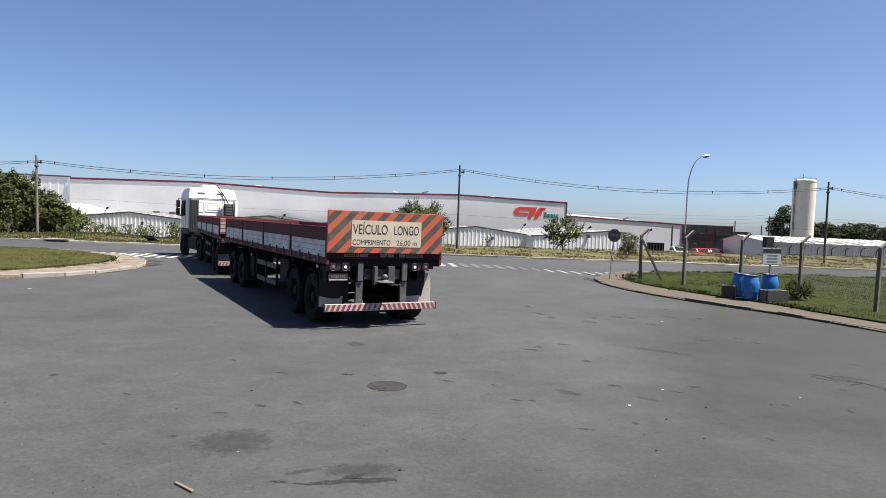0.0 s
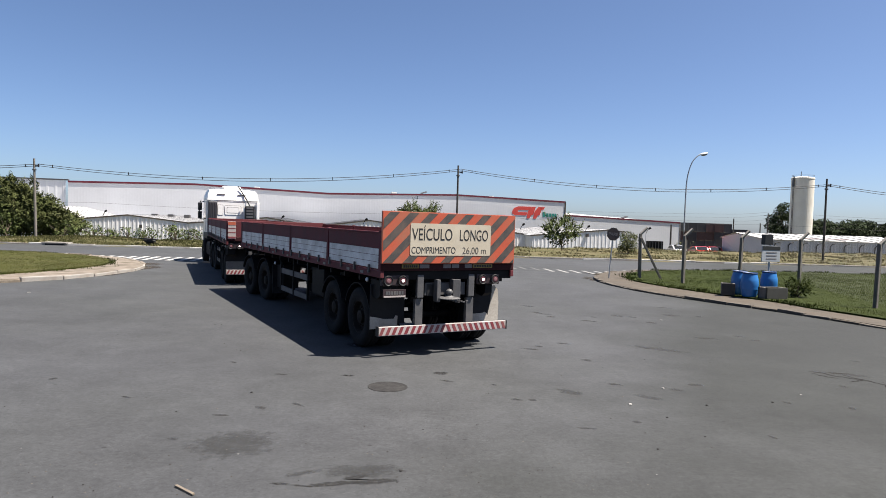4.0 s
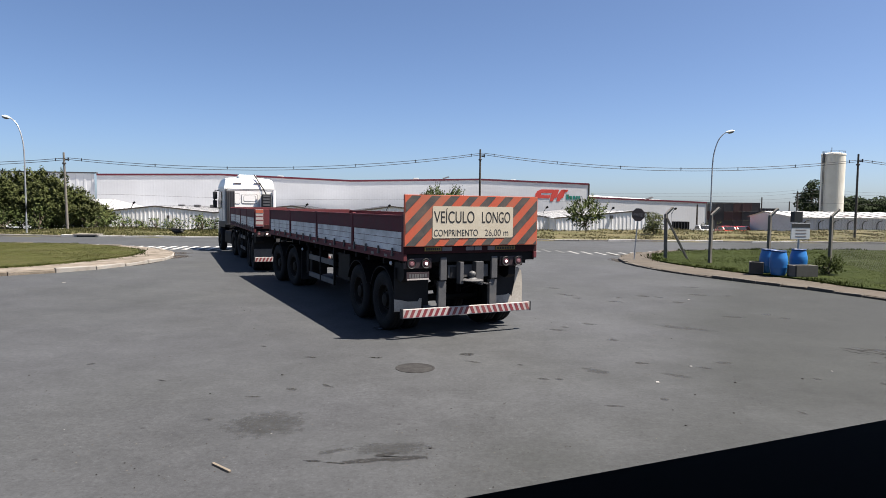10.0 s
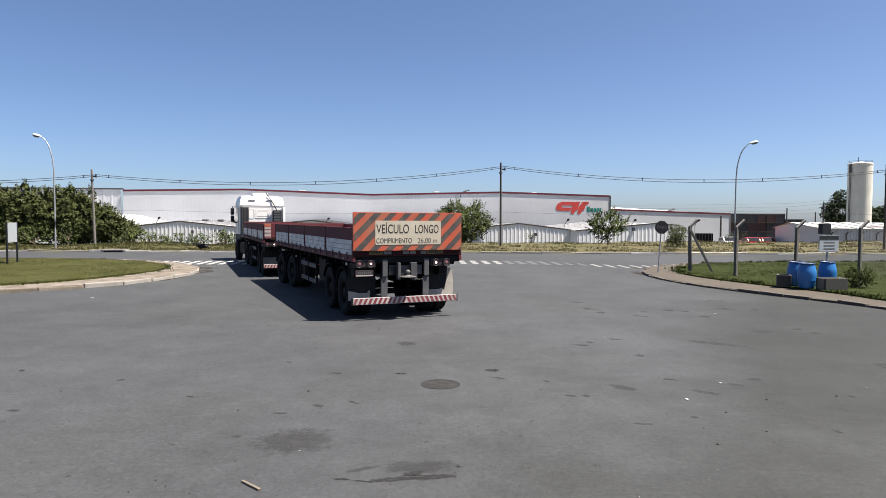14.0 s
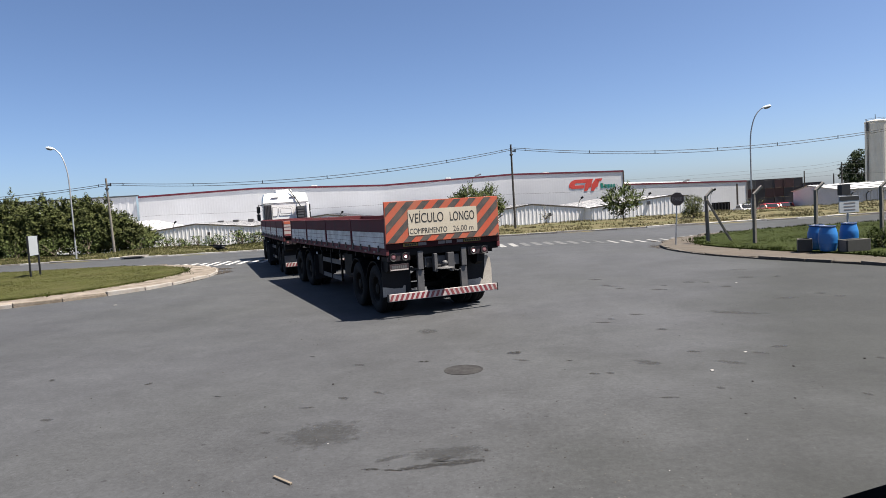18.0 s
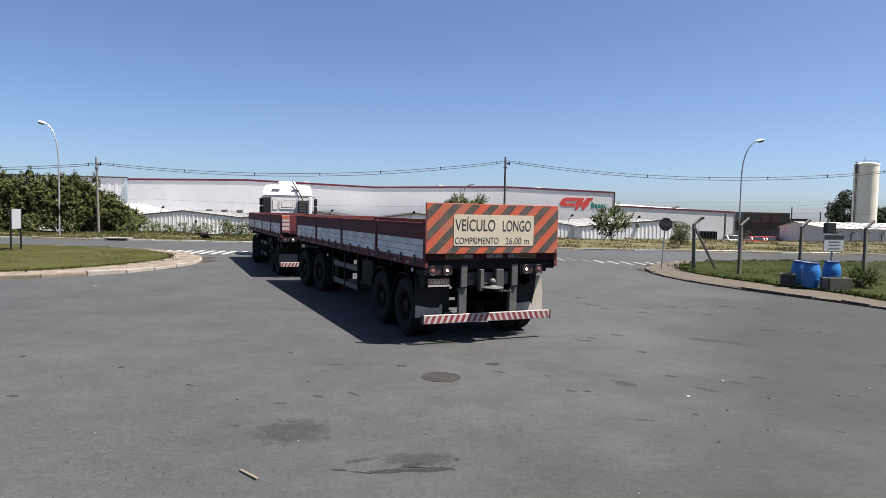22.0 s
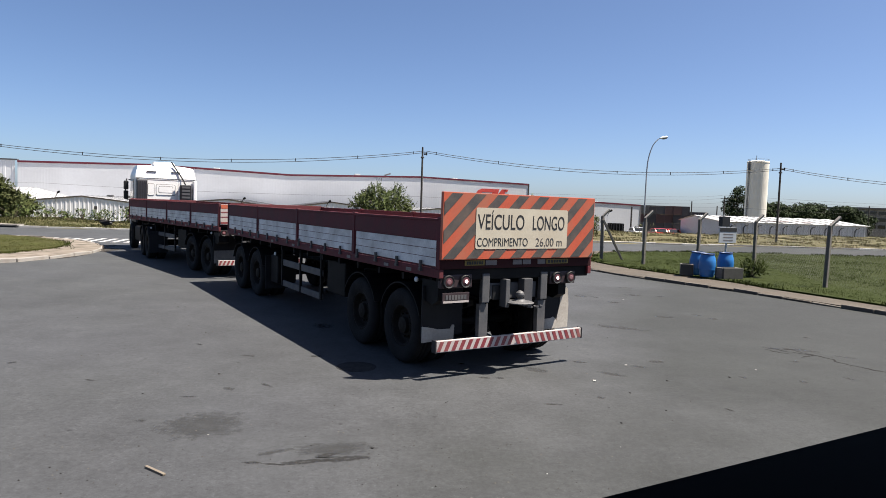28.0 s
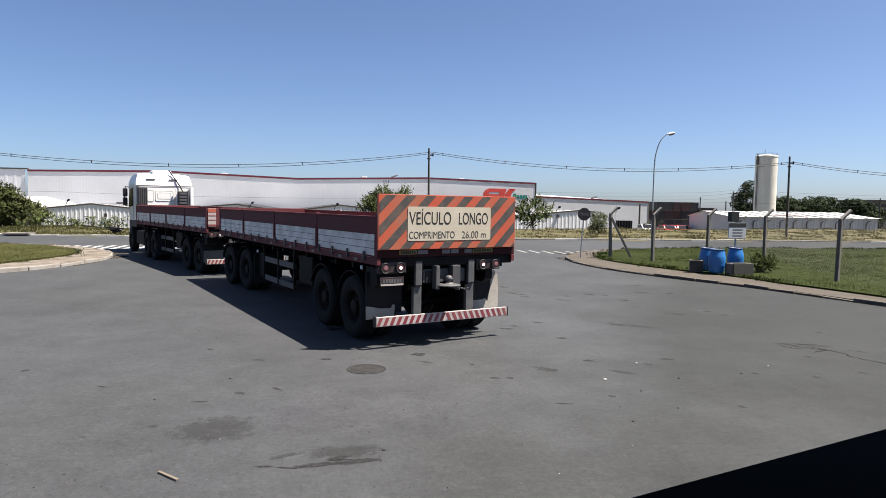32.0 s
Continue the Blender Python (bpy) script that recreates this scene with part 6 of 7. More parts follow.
def long_store():
    ob = empty("storehouse", "low white storehouse with a pale sheet roof", "building")
    y = 82.0
    xa, xb = 35.4, 60.6
    line = poly_line([(0, 1.45), (1, 1.35)])
    part("front_wall", ribbed_wall(bmesh.new(), (xa + 5.2, y - 1.0), (xb, y), line, BASE, 0.8, 0.05), M_STOREWALL, ob, "white wall")
    bm = bmesh.new()
    vs = [bm.verts.new(p) for p in ((xa + 2.75, y + 6.0, BASE), (xa + 5.2, y - 1.0, BASE), (xa + 5.2, y - 1.0, 1.4), (xa + 3.4, y + 3.2, 2.0), (xa + 2.75, y + 6.0, 1.4))]
    bm.faces.new(vs)
    part("gable_wall", bm, M_STOREWALL, ob)
    bm = bmesh.new()
    n = 14
    for i in range(n):
        s0, s1 = i / n, (i + 1) / n
        a0, a1 = Vector((xa + 5.0, y - 1.3, 1.42)).lerp(Vector((xb + 0.3, y - 0.3, 1.38)), s0), Vector((xa + 5.0, y - 1.3, 1.42)).lerp(Vector((xb + 0.3, y - 0.3, 1.38)), s1)
        b0, b1 = Vector((xa + 3.2, y + 3.2, 2.12)).lerp(Vector((xb - 2.6, y + 4.2, 2.12)), s0), Vector((xa + 3.2, y + 3.2, 2.12)).lerp(Vector((xb - 2.6, y + 4.2, 2.12)), s1)
        bm.faces.new([bm.verts.new(p) for p in (a0, a1, b1, b0)])
    part("roof_slope", bm, M_ROOFWHITE, ob, "pale sheet roof")
    bm = bmesh.new()
    bm.faces.new([bm.verts.new(p) for p in ((xa + 3.2, y + 3.2, 2.12), (xb - 2.6, y + 4.2, 2.12), (xb - 5, y + 9, 1.4), (xa + 2.5, y + 6.3, 1.4))])
    part("roof_slope", bm, M_ROOFWHITE, ob)
    bm = bmesh.new()
    bm.faces.new([bm.verts.new(p) for p in ((xb, y, BASE), (xb - 5, y + 9, BASE), (xb - 5, y + 9, 1.4), (xb - 2.6, y + 4.2, 2.08), (xb, y, 1.36))])
    part("gable_wall", bm, M_STOREWALL, ob)
    for s in (0.05, 0.14, 0.23, 0.32, 0.41, 0.50, 0.60, 0.70, 0.80, 0.91):
        p = Vector((xa + 5.2, y - 1.0, 0)).lerp(Vector((xb, y, 0)), s)
        q = part("wall_pipe", sweep(bmesh.new(), [(p.x, p.y - 0.15, BASE), (p.x, p.y - 0.15, 0.7), (p.x + 0.15, p.y - 0.3, 1.0), (p.x + 0.5, p.y - 0.35, 1.1)], 0.07), M_GREYSTEEL, ob)
    for i in range(1, 10):
        s0 = i / 10
        a0, b0 = Vector((xa + 5.0, y - 1.3, 1.45)).lerp(Vector((xb + 0.3, y - 0.3, 1.41)), s0), Vector((xa + 3.2, y + 3.2, 2.15)).lerp(Vector((xb - 2.6, y + 4.2, 2.15)), s0)
        part("roof_seam", sweep(bmesh.new(), [a0, b0], 0.035, 5), M_SEAM, ob)
    part("roof_streak", bx(46, 53, y - 0.2, y + 0.2, 1.62, 1.67), M_TILE, ob)


long_store()


def water_tower():
    ob = empty("water_tower", "tall cream cylindrical water tower", "water tower")
    ob.matrix_basis = pose(71.85, 130, BASE)
    prof = [(2.08, 0), (2.08, 17.0), (2.13, 17.05), (2.13, 17.3), (2.0, 17.4), (0.2, 17.7)]
    part("tank", lathe(bmesh.new(), prof, 40), M_TOWER, ob, smooth=False)
    bm = bmesh.new()
    for s in (-0.2, 0.2):
        tube(bm, (-2.16, s - 0.6, 0), (-2.16, s - 0.6, 17.6), 0.05, seg=6)
    for i in range(40):
        tube(bm, (-2.16, -0.8, 0.4 + 0.43 * i), (-2.16, -0.4, 0.4 + 0.43 * i), 0.03, seg=5)
    part("ladder", bm, M_GREYSTEEL, ob)
    part("ladder_cage", bx(-2.32, -2.14, -0.85, -0.35, 15.4, 17.1, bevel=0.05), M_GREYSTEEL, ob)
    part("mast", tube(bmesh.new(), (-0.4, 0, 17.5), (-0.4, 0, 18.6), 0.06), M_GREYSTEEL, ob)
    bm = bmesh.new()
    for i in range(24):
        a0, a1 = 2 * math.pi * i / 24, 2 * math.pi * (i + 1) / 24
        tube(bm, (1.98 * math.cos(a0), 1.98 * math.sin(a0), 17.8), (1.98 * math.cos(a1), 1.98 * math.sin(a1), 17.8), 0.025, seg=5)
        if i % 3 == 0:
            tube(bm, (1.98 * math.cos(a0), 1.98 * math.sin(a0), 17.3), (1.98 * math.cos(a0), 1.98 * math.sin(a0), 17.8), 0.025, seg=5)
    part("railing", bm, M_GREYSTEEL, ob)


water_tower()


def container(x, y, z, material, label, length=6.0):
    ob = empty("shipping_container", label, "container", "stacked containers")
    ob.matrix_basis = pose(x, y, z)
    bm = bmesh.new()
    n = 22
    for i in range(n):
        a = -length / 2 + 0.1 + (length - 0.2) * i / n
        b = a + (length - 0.2) / n
        m = (a + b) / 2
        for p, q, d0, d1 in ((a, m, 0.03, 0.03), (m, b, 0.0, 0.0)):
            bm.faces.new([bm.verts.new(v) for v in ((p, -1.2 + d0, 0.1), (q, -1.2 + d1, 0.1), (q, -1.2 + d1, 2.5), (p, -1.2 + d0, 2.5))])
    part("side_sheet", bm, material, ob)
    part("body", bx(-length / 2, length / 2, -1.15, 1.2, 0.05, 2.55), material, ob)
    for zz in (0.0, 2.47):
        part("rail", bx(-length / 2, length / 2, -1.22, -1.1, zz, zz + 0.12), material, ob)
    for s in (-1, 1):
        part("corner_post", bx(s * length / 2 - 0.07, s * length / 2 + 0.07, -1.22, -1.08, 0, 2.59), material, ob)


# stacks seen end on, on the yard far behind the long hall
PAINTS = (M_CONT_DARK, M_CONT_BROWN, M_CONT_RED, M_CONT_GREY)
rc = random.Random(5)
for ix in range(8):
    for iz in range(3 if ix < 6 else 2):
        mm = PAINTS[rc.choice((2, 1, 2, 1, 0) if 2 <= ix <= 4 and iz else (0, 0, 1, 0, 3))]
        container(72.5 + 2.62 * ix, 195 + rc.uniform(0, 0.5), (-3.4 if ix < 6 else -2.4) + 2.6 * iz, mm, "red shipping container in a stack" if mm is M_CONT_RED else "dark shipping container in a stack", 2.44)
for xa, xb, top in ((70, 87, -3.4), (87.2, 94, -2.4)):
    tagged(part("yard_slab", bx(xa, xb, 192, 200, -4.4, top), M_CONCRETE), "concrete slab under the container stacks", "slab", kind="structure")


def parked_car(x, y, z, turn, material, label):
    ob = empty("parked_car", label, "car", "parked cars")
    ob.matrix_basis = pose(x, y, z, 0, 0, turn)
    prof = spline([(-2.0, 0.35), (-2.05, 0.75), (-1.9, 0.92), (-1.2, 0.95), (-0.6, 1.42), (0.6, 1.45), (1.25, 0.98), (1.9, 0.85), (2.05, 0.6), (2.0, 0.35)], 3)
    bm = extrude_x(bmesh.new(), prof, -0.82, 0.82)
    part("body", bm, material, ob)
    part("windscreen", extrude_x(bmesh.new(), [(0.66, 1.42), (1.24, 1.0), (1.28, 1.02), (0.70, 1.455)], -0.68, 0.68), M_GLASS, ob)
    part("grille", bx(-0.4, 0.4, 2.02, 2.06, 0.42, 0.62, bevel=0.01), M_BLACKPLASTIC, ob)
    for s in (-1, 1):
        part("window", extrude_x(bmesh.new(), [(-0.95, 0.97), (-0.5, 1.36), (0.55, 1.38), (1.0, 1.0)], s * 0.825 - 0.01, s * 0.825 + 0.01), M_GLASS, ob)
        for y_ in (-1.25, 1.3):
            w = part("wheel", lathe(bmesh.new(), [(0.18, -0.09), (0.30, -0.09), (0.31, 0), (0.30, 0.09), (0.18, 0.09)], 16, "X"), M_TYRE, ob)
            w.matrix_local = pose(0.74 * s, y_, 0.31)
        part("headlamp", bx(s * 0.6 - 0.15, s * 0.6 + 0.15, 1.95, 2.03, 0.62, 0.76, bevel=0.02), M_CLEARLENS, ob)
    return ob


parked_car(35.1, 88, -1.4, 180, M_CARRED, "red car parked by the containers")
parked_car(36.95, 88, -1.4, 180, M_CARRED, "red car parked by the containers")
parked_car(32.4, 89, -1.35, 180, M_CARWHITE, "white car parked by the containers")
terrace = tagged(part("terrace", bx(28, 46, 85.5, 95, -4.2, -1.4), M_CONCRETE), "concrete parking terrace", "terrace", kind="structure")


def far_block():
    ob = empty("office_block", "grey flat-roofed building with window bands", "building")
    ob.matrix_basis = pose(122, 160, BASE)
    part("wall", bx(-6.5, 14, 0, 12, 0, 9.0), M_CONCRETE, ob)
    part("roof_slab", bx(-7, 14.5, -0.5, 12.5, 9.0, 9.4), M_GREYSTEEL, ob)
    for z in (4.6, 6.4, 8.0):
        for x in range(8):
            part("window", bx(-6.0 + 2.5 * x, -4.0 + 2.5 * x, -0.06, 0.02, z - 0.5, z + 0.4), M_GLASS, ob)


far_block()


def bin_shelter():
    ob = empty("bin_shelter", "dark metal bin shelter", "shelter")
    ob.matrix_basis = pose(24.6, 74.5, -1.5)
    part("frame", bx(-0.85, 0.85, -0.4, 0.5, 0, 2.35, bevel=0.03), M_CHASSIS, ob)
    for k in range(5):
        part("bar", bx(-0.72 + 0.33 * k, -0.66 + 0.33 * k, -0.46, -0.401, 0.1, 2.25), M_GREYSTEEL, ob)


bin_shelter()
for x, y, h in ((70.3, 140, 10.4), (69.2, 141, 8.2), (62.5, 139, 9.0), (34, 96, 7.0), (100, 150, 8.8), (111, 150, 9.6)):
    ob = empty("utility_pole", "distant power pole with cross-arms", "pole", "distant poles")
    ob.matrix_basis = pose(x, y, BASE)
    part("post", tube(bmesh.new(), (0, 0, 0), (0, 0, h), 0.16, 0.12, 8), M_WOODPOLE, ob)
    if h > 9.2:
        for dz in (0.5, 1.2):
            part("cross_arm", bx(-0.9, 0.9, -0.08, 0.08, h - dz - 0.1, h - dz), M_WOODPOLE, ob)
for y, z0, z1 in ((139, 5.2, 6.0), (139, 4.4, 5.0), (139, 5.9, 6.6)):
    cable((-20, y, z0), (62.5, y, z0), 0.5, 0.014, "thin distant power line")
    cable((62.5, y, z0), (70.3, y + 1, z1), 0.1, 0.016, "thin distant power line")
    cable((70.3, y + 1, z1), (160, y + 10, z1), 0.7, 0.016, "thin distant power line")

# ---- plants ----
def leaf_cloud(name, centres, per, size, material, parent, seed, flat=0.75, leaf=1.0):
    """A crown of many small folded leaves round clump centres (x, y, z, radius)."""
    rng = np.random.default_rng(seed)
    vs, fs = [], []
    for cx, cy, cz, r in centres:
        n = max(8, int(per * r * r))
        d = rng.normal(size=(n, 3))
        d /= np.linalg.norm(d, axis=1)[:, None]
        rad = r * (0.55 + 0.5 * rng.random(n) ** 0.6)
        c = np.array([cx, cy, cz]) + d * rad[:, None] * np.array([1, 1, flat])
        a = rng.normal(size=(n, 3))
        a /= np.linalg.norm(a, axis=1)[:, None]
        up = d * 0.8 + rng.normal(size=(n, 3)) * 0.55 + np.array([0, 0, 0.4])
        b = np.cross(up, a)
        b /= np.linalg.norm(b, axis=1)[:, None] + 1e-9
        a = np.cross(b, up)
        a /= np.linalg.norm(a, axis=1)[:, None] + 1e-9
        s = size * (0.6 + 0.8 * rng.random(n))
        for k in range(n):
            o = len(vs)
            vs += [tuple(c[k] - a[k] * s[k]), tuple(c[k] + b[k] * s[k] * 0.5 * leaf), tuple(c[k] + a[k] * s[k]), tuple(c[k] - b[k] * s[k] * 0.5 * leaf)]
            fs.append((o, o + 1, o + 2, o + 3))
    me = bpy.data.meshes.new(name)
    me.from_pydata(vs, [], fs)
    me.materials.append(material)
    ob = new(name, me)
    ob.parent = parent
    return ob


def tree(kind, label, x, y, z, h, w, seed, material=None, trunk_h=0.35, clumps=26, per=90, size=0.16, flat=0.8, category="tree", group=""):
    rng = random.Random(seed)
    ob = empty(kind, label, category, group)
    ob.matrix_basis = pose(x, y, z)
    th = h * trunk_h
    part("trunk", sweep(bmesh.new(), [(0, 0, -0.3), (0.04 * w, 0.02 * w, th * 0.5), (-0.02 * w, 0.03 * w, th), (0.03 * w, 0, h * 0.7)], max(0.05, 0.035 * h), 8, 0.02), M_BARK, ob)
    cs = []
    for k in range(clumps):
        a = rng.uniform(0, 2 * math.pi)
        u = rng.random() ** 0.5
        zz = rng.uniform(0, 1)
        rr = 0.5 * w * math.sqrt(max(0.05, 1 - (2 * zz - 1) ** 2 * 0.8)) * u
        r = rng.uniform(0.13, 0.24) * min(w, h)
        cs.append((rr * math.cos(a) * rng.uniform(0.85, 1.15), rr * math.sin(a), th * 0.8 + (h - th * 0.8 - r * 0.7) * zz, r))
    for k in range(6):
        c = cs[k * 3 % len(cs)]
        part("limb", sweep(bmesh.new(), [(0, 0, th * 0.7), (c[0] * 0.5, c[1] * 0.5, (th + c[2]) * 0.5), c[:3]], max(0.03, 0.016 * h), 6, 0.012), M_BARK, ob)
    leaf_cloud("crown", cs, per, size, material or M_LEAF, ob, seed, flat)
    return ob


def shoots(name, zc, w, h, n, length, size, material, parent, seed):
    """Upright leafy shoots that break out of a lumpy crown (w wide, h high, its middle at zc)."""
    rng = np.random.default_rng(seed)
    vs, fs = [], []
    for k in range(n):
        d = rng.normal(size=3)
        d /= np.linalg.norm(d)
        lump = noise.noise(Vector((d[0] * 2.2, d[1] * 2.2, d[2] * 2.2 + seed)))
        if lump < rng.uniform(-0.55, -0.05):
            continue
        base = np.array([0, 0, zc]) + d * np.array([w, w, h]) * 0.5 * (1 + 0.55 * lump) * rng.uniform(0.55, 0.88)
        way = d * 0.6 + np.array([0, 0, 0.75]) + rng.normal(size=3) * 0.28
        way /= np.linalg.norm(way)
        tall = length * rng.uniform(0.55, 1.15) * (1 + 0.5 * lump)
        m = 17
        u = (np.arange(m) + rng.random(m)) / m
        out = rng.normal(size=(m, 3))
        out -= (out @ way)[:, None] * way
        out /= np.linalg.norm(out, axis=1)[:, None] + 1e-9
        a = out * 0.8 + way * 0.7
        a /= np.linalg.norm(a, axis=1)[:, None]
        b = np.cross(a, way)
        b /= np.linalg.norm(b, axis=1)[:, None] + 1e-9
        root = base + way * (u * tall)[:, None]
        s = (size * (1.25 - 0.6 * u) * rng.uniform(0.7, 1.3, m))[:, None]
        tip, mid = root + a * s * 2, root + a * s
        for q in range(m):
            o = len(vs)
            vs += [tuple(root[q]), tuple(mid[q] + b[q] * s[q] * 0.5), tuple(tip[q]), tuple(mid[q] - b[q] * s[q] * 0.5)]
            fs.append((o, o + 1, o + 2, o + 3))
    me = bpy.data.meshes.new(name)
    me.from_pydata(vs, [], fs)
    me.materials.append(material)
    ob = new(name, me)
    ob.parent = parent
    return ob


# tall bushes at the far corner
rb = random.Random(11)
for k, (x, y, h, w) in enumerate(((-31.2, 54.5, 2.2, 2.6), (-32.9, 53.5, 3.7, 3.4), (-34.4, 53.2, 4.6, 4.2), (-36.6, 54.2, 5.0, 4.6), (-38.8, 53.0, 5.0, 4.6), (-41.4, 52.6, 5.3, 5.0), (-44.2, 52.0, 5.4, 5.2), (-47.4, 51.4, 5.2, 5.2), (-51, 51, 5.2, 5.4))):
    bush = tree("bush", "dense olive green bush behind the kerb", x, y, 0.0, h * 0.9, w * 0.95, 40 + k, M_LEAFDEEP, 0.12, 58, 120, 0.13, 1.05, "bush", "bushes behind the road")
    shoots("foliage", h * 0.47, w * 1.0, h * 1.0, int(110 * w), 0.6, 0.125, M_LEAF, bush, 140 + k)
for k, (x, y, h, w) in enumerate(((-33.5, 50.6, 1.9, 2.6), (-36, 50.0, 2.1, 2.8), (-39, 49.6, 2.0, 3.0), (-42, 49.0, 2.0, 3.0), (-29.6, 51.6, 1.7, 2.2), (-28.2, 52.2, 1.3, 1.6), (-25.0, 52.6, 1.2, 1.6), (-24.2, 53.2, 1.0, 1.2), (-21.6, 52.6, 1.35, 1.7), (-20.4, 53.0, 1.1, 1.3), (-26.6, 53.0, 0.9, 1.1), (-18.2, 53.4, 1.0, 1.2), (-27.2, 51.4, 1.3, 2.2), (-26.0, 51.2, 1.0, 1.6), (-22.8, 51.8, 1.3, 2.0), (-20.8, 51.6, 1.5, 1.8), (-19.4, 52.4, 1.3, 1.5))):
    tree("shrub", "loose green roadside shrub", x, y, 0.0, h, w, 80 + k, M_LEAFMID, 0.15, 20, 190, 0.085, 0.9, "shrub", "shrubs beside the road")
round_tree = tree("tree", "dense rounded green tree behind the road", -2.1, 60.0, 0.0, 3.5, 5.0, 7, M_LEAFDEEP, 0.14, 60, 150, 0.11, 1.0)
shoots("foliage", 2.0, 5.2, 3.5, 520, 0.85, 0.095, M_LEAFMID, round_tree, 7)
verge_tree = tree("tree", "small leafy tree on the dry verge", 11.2, 60.0, 0.05, 2.6, 2.9, 8, M_LEAFDEEP, 0.24, 22, 120, 0.10)
shoots("foliage", 1.75, 3.3, 2.3, 150, 0.75, 0.11, M_LEAFMID, verge_tree, 8)
tree("shrub", "small dark shrub on the verge", 15.9, 55.0, 0.05, 1.9, 1.8, 9, M_LEAF, 0.2, 26, 900, 0.06, 0.9, "shrub")
tree("shrub", "thin bare-looking shrub on the verge", 4.6, 64.0, 0.05, 1.6, 1.5, 10, M_LEAF2, 0.3, 10, 130, 0.06, 0.9, "shrub")
tree("shrub", "grey scrub on the verge", 23.5, 62.0, 0.05, 1.2, 3.0, 12, M_LEAF2, 0.1, 16, 200, 0.06, 0.6, "shrub")
fence_shrub = tree("shrub", "low green shrub beside the fence", 12.15, 21.9, 0.115, 0.5, 0.9, 13, M_LEAFDEEP, 0.1, 26, 2000, 0.035, 0.9, "shrub")
shoots("foliage", 0.30, 0.95, 0.5, 120, 0.2, 0.03, M_GRASS, fence_shrub, 13)
tree("tree", "dark tree beside the water tower", 79.3, 150, BASE, 13.6, 7.0, 14, M_LEAFDARK, 0.45, 34, 90, 0.24)
for k in range(9):
    tree("tree", "dark spreading tree behind the works", 87 + 3.2 * k, 152 + (k % 3) * 3, BASE, (9.6, 10.2, 10.0, 10.4, 10.6, 10.2, 9.8, 9.4, 8.6)[k], 9.0, 20 + k, M_LEAFDARK, 0.30, 38, 60, 0.28, 0.6, "tree", "distant trees")


def inside(pt, poly):
    x, y = pt
    c = False
    j = len(poly) - 1
    for i in range(len(poly)):
        xi, yi = poly[i][:2]
        xj, yj = poly[j][:2]
        if (yi > y) != (yj > y) and x < (xj - xi) * (y - yi) / (yj - yi) + xi:
            c = not c
        j = i
    return c


def blades(name, n, area, keep, zf, hgt, wid, material, label, seed, tuft=3):
    """Tufts of upright pointed blades."""
    rng = random.Random(seed)
    vs, fs = [], []
    x0, x1, y0, y1 = area
    for k in range(n):
        x, y = rng.uniform(x0, x1), rng.uniform(y0, y1)
        if not keep(x, y):
            continue
        z = zf(x, y)
        dens = noise.noise(Vector((x * 0.35, y * 0.35, seed)))
        hh = hgt * (0.6 + 0.8 * rng.random()) * (1 + 0.7 * dens)
        for j in range(tuft):
            a = rng.uniform(0, math.pi)
            dx, dy = wid * math.cos(a), wid * math.sin(a)
            px, py = x + rng.uniform(-0.09, 0.09), y + rng.uniform(-0.09, 0.09)
            o = len(vs)
            vs += [(px - dx, py - dy, z - 0.03), (px + dx, py + dy, z - 0.03), (px + rng.uniform(-1, 1) * hh * 0.6, py + rng.uniform(-1, 1) * hh * 0.6, z + hh)]
            fs.append((o, o + 1, o + 2))
    me = bpy.data.meshes.new(name)
    me.from_pydata(vs, [], fs)
    me.materials.append(material)
    return tagged(new(name, me), label, "grass", kind="stuff")


blades("grass", 95000, (7.9, 45, 11, 37.5), lambda x, y: inside((x, y), RIGHT_LAWN_S), lambda x, y: 0.115, 0.034, 0.007, M_GRASS, "short green grass of the fenced lawn", 1)
blades("grass", 55000, (-48, -13, 16, 33), lambda x, y: inside((x, y), LEFT_LAWN_S), lambda x, y: 0.17, 0.034, 0.008, M_GRASSPALE, "short sunburnt grass of the island", 2)
blades("dry_grass", 34000, (-16, 62, 44, 80), lambda x, y: far_edge(x) + 0.6 < y < crest(x) + 3 and noise.noise(Vector((x * 0.6, y * 0.9, 9))) > 0.05, ground_z, 0.13, 0.02, M_DRYGRASS, "dry yellow grass of the verge", 3, 5)
blades("verge_grass", 24000, (-62, -6, 41, 56), lambda x, y: far_edge(x) + 0.6 < y < crest(x) + 2, ground_z, 0.10, 0.035, M_VERGE, "rough green grass at the foot of the bushes", 4)


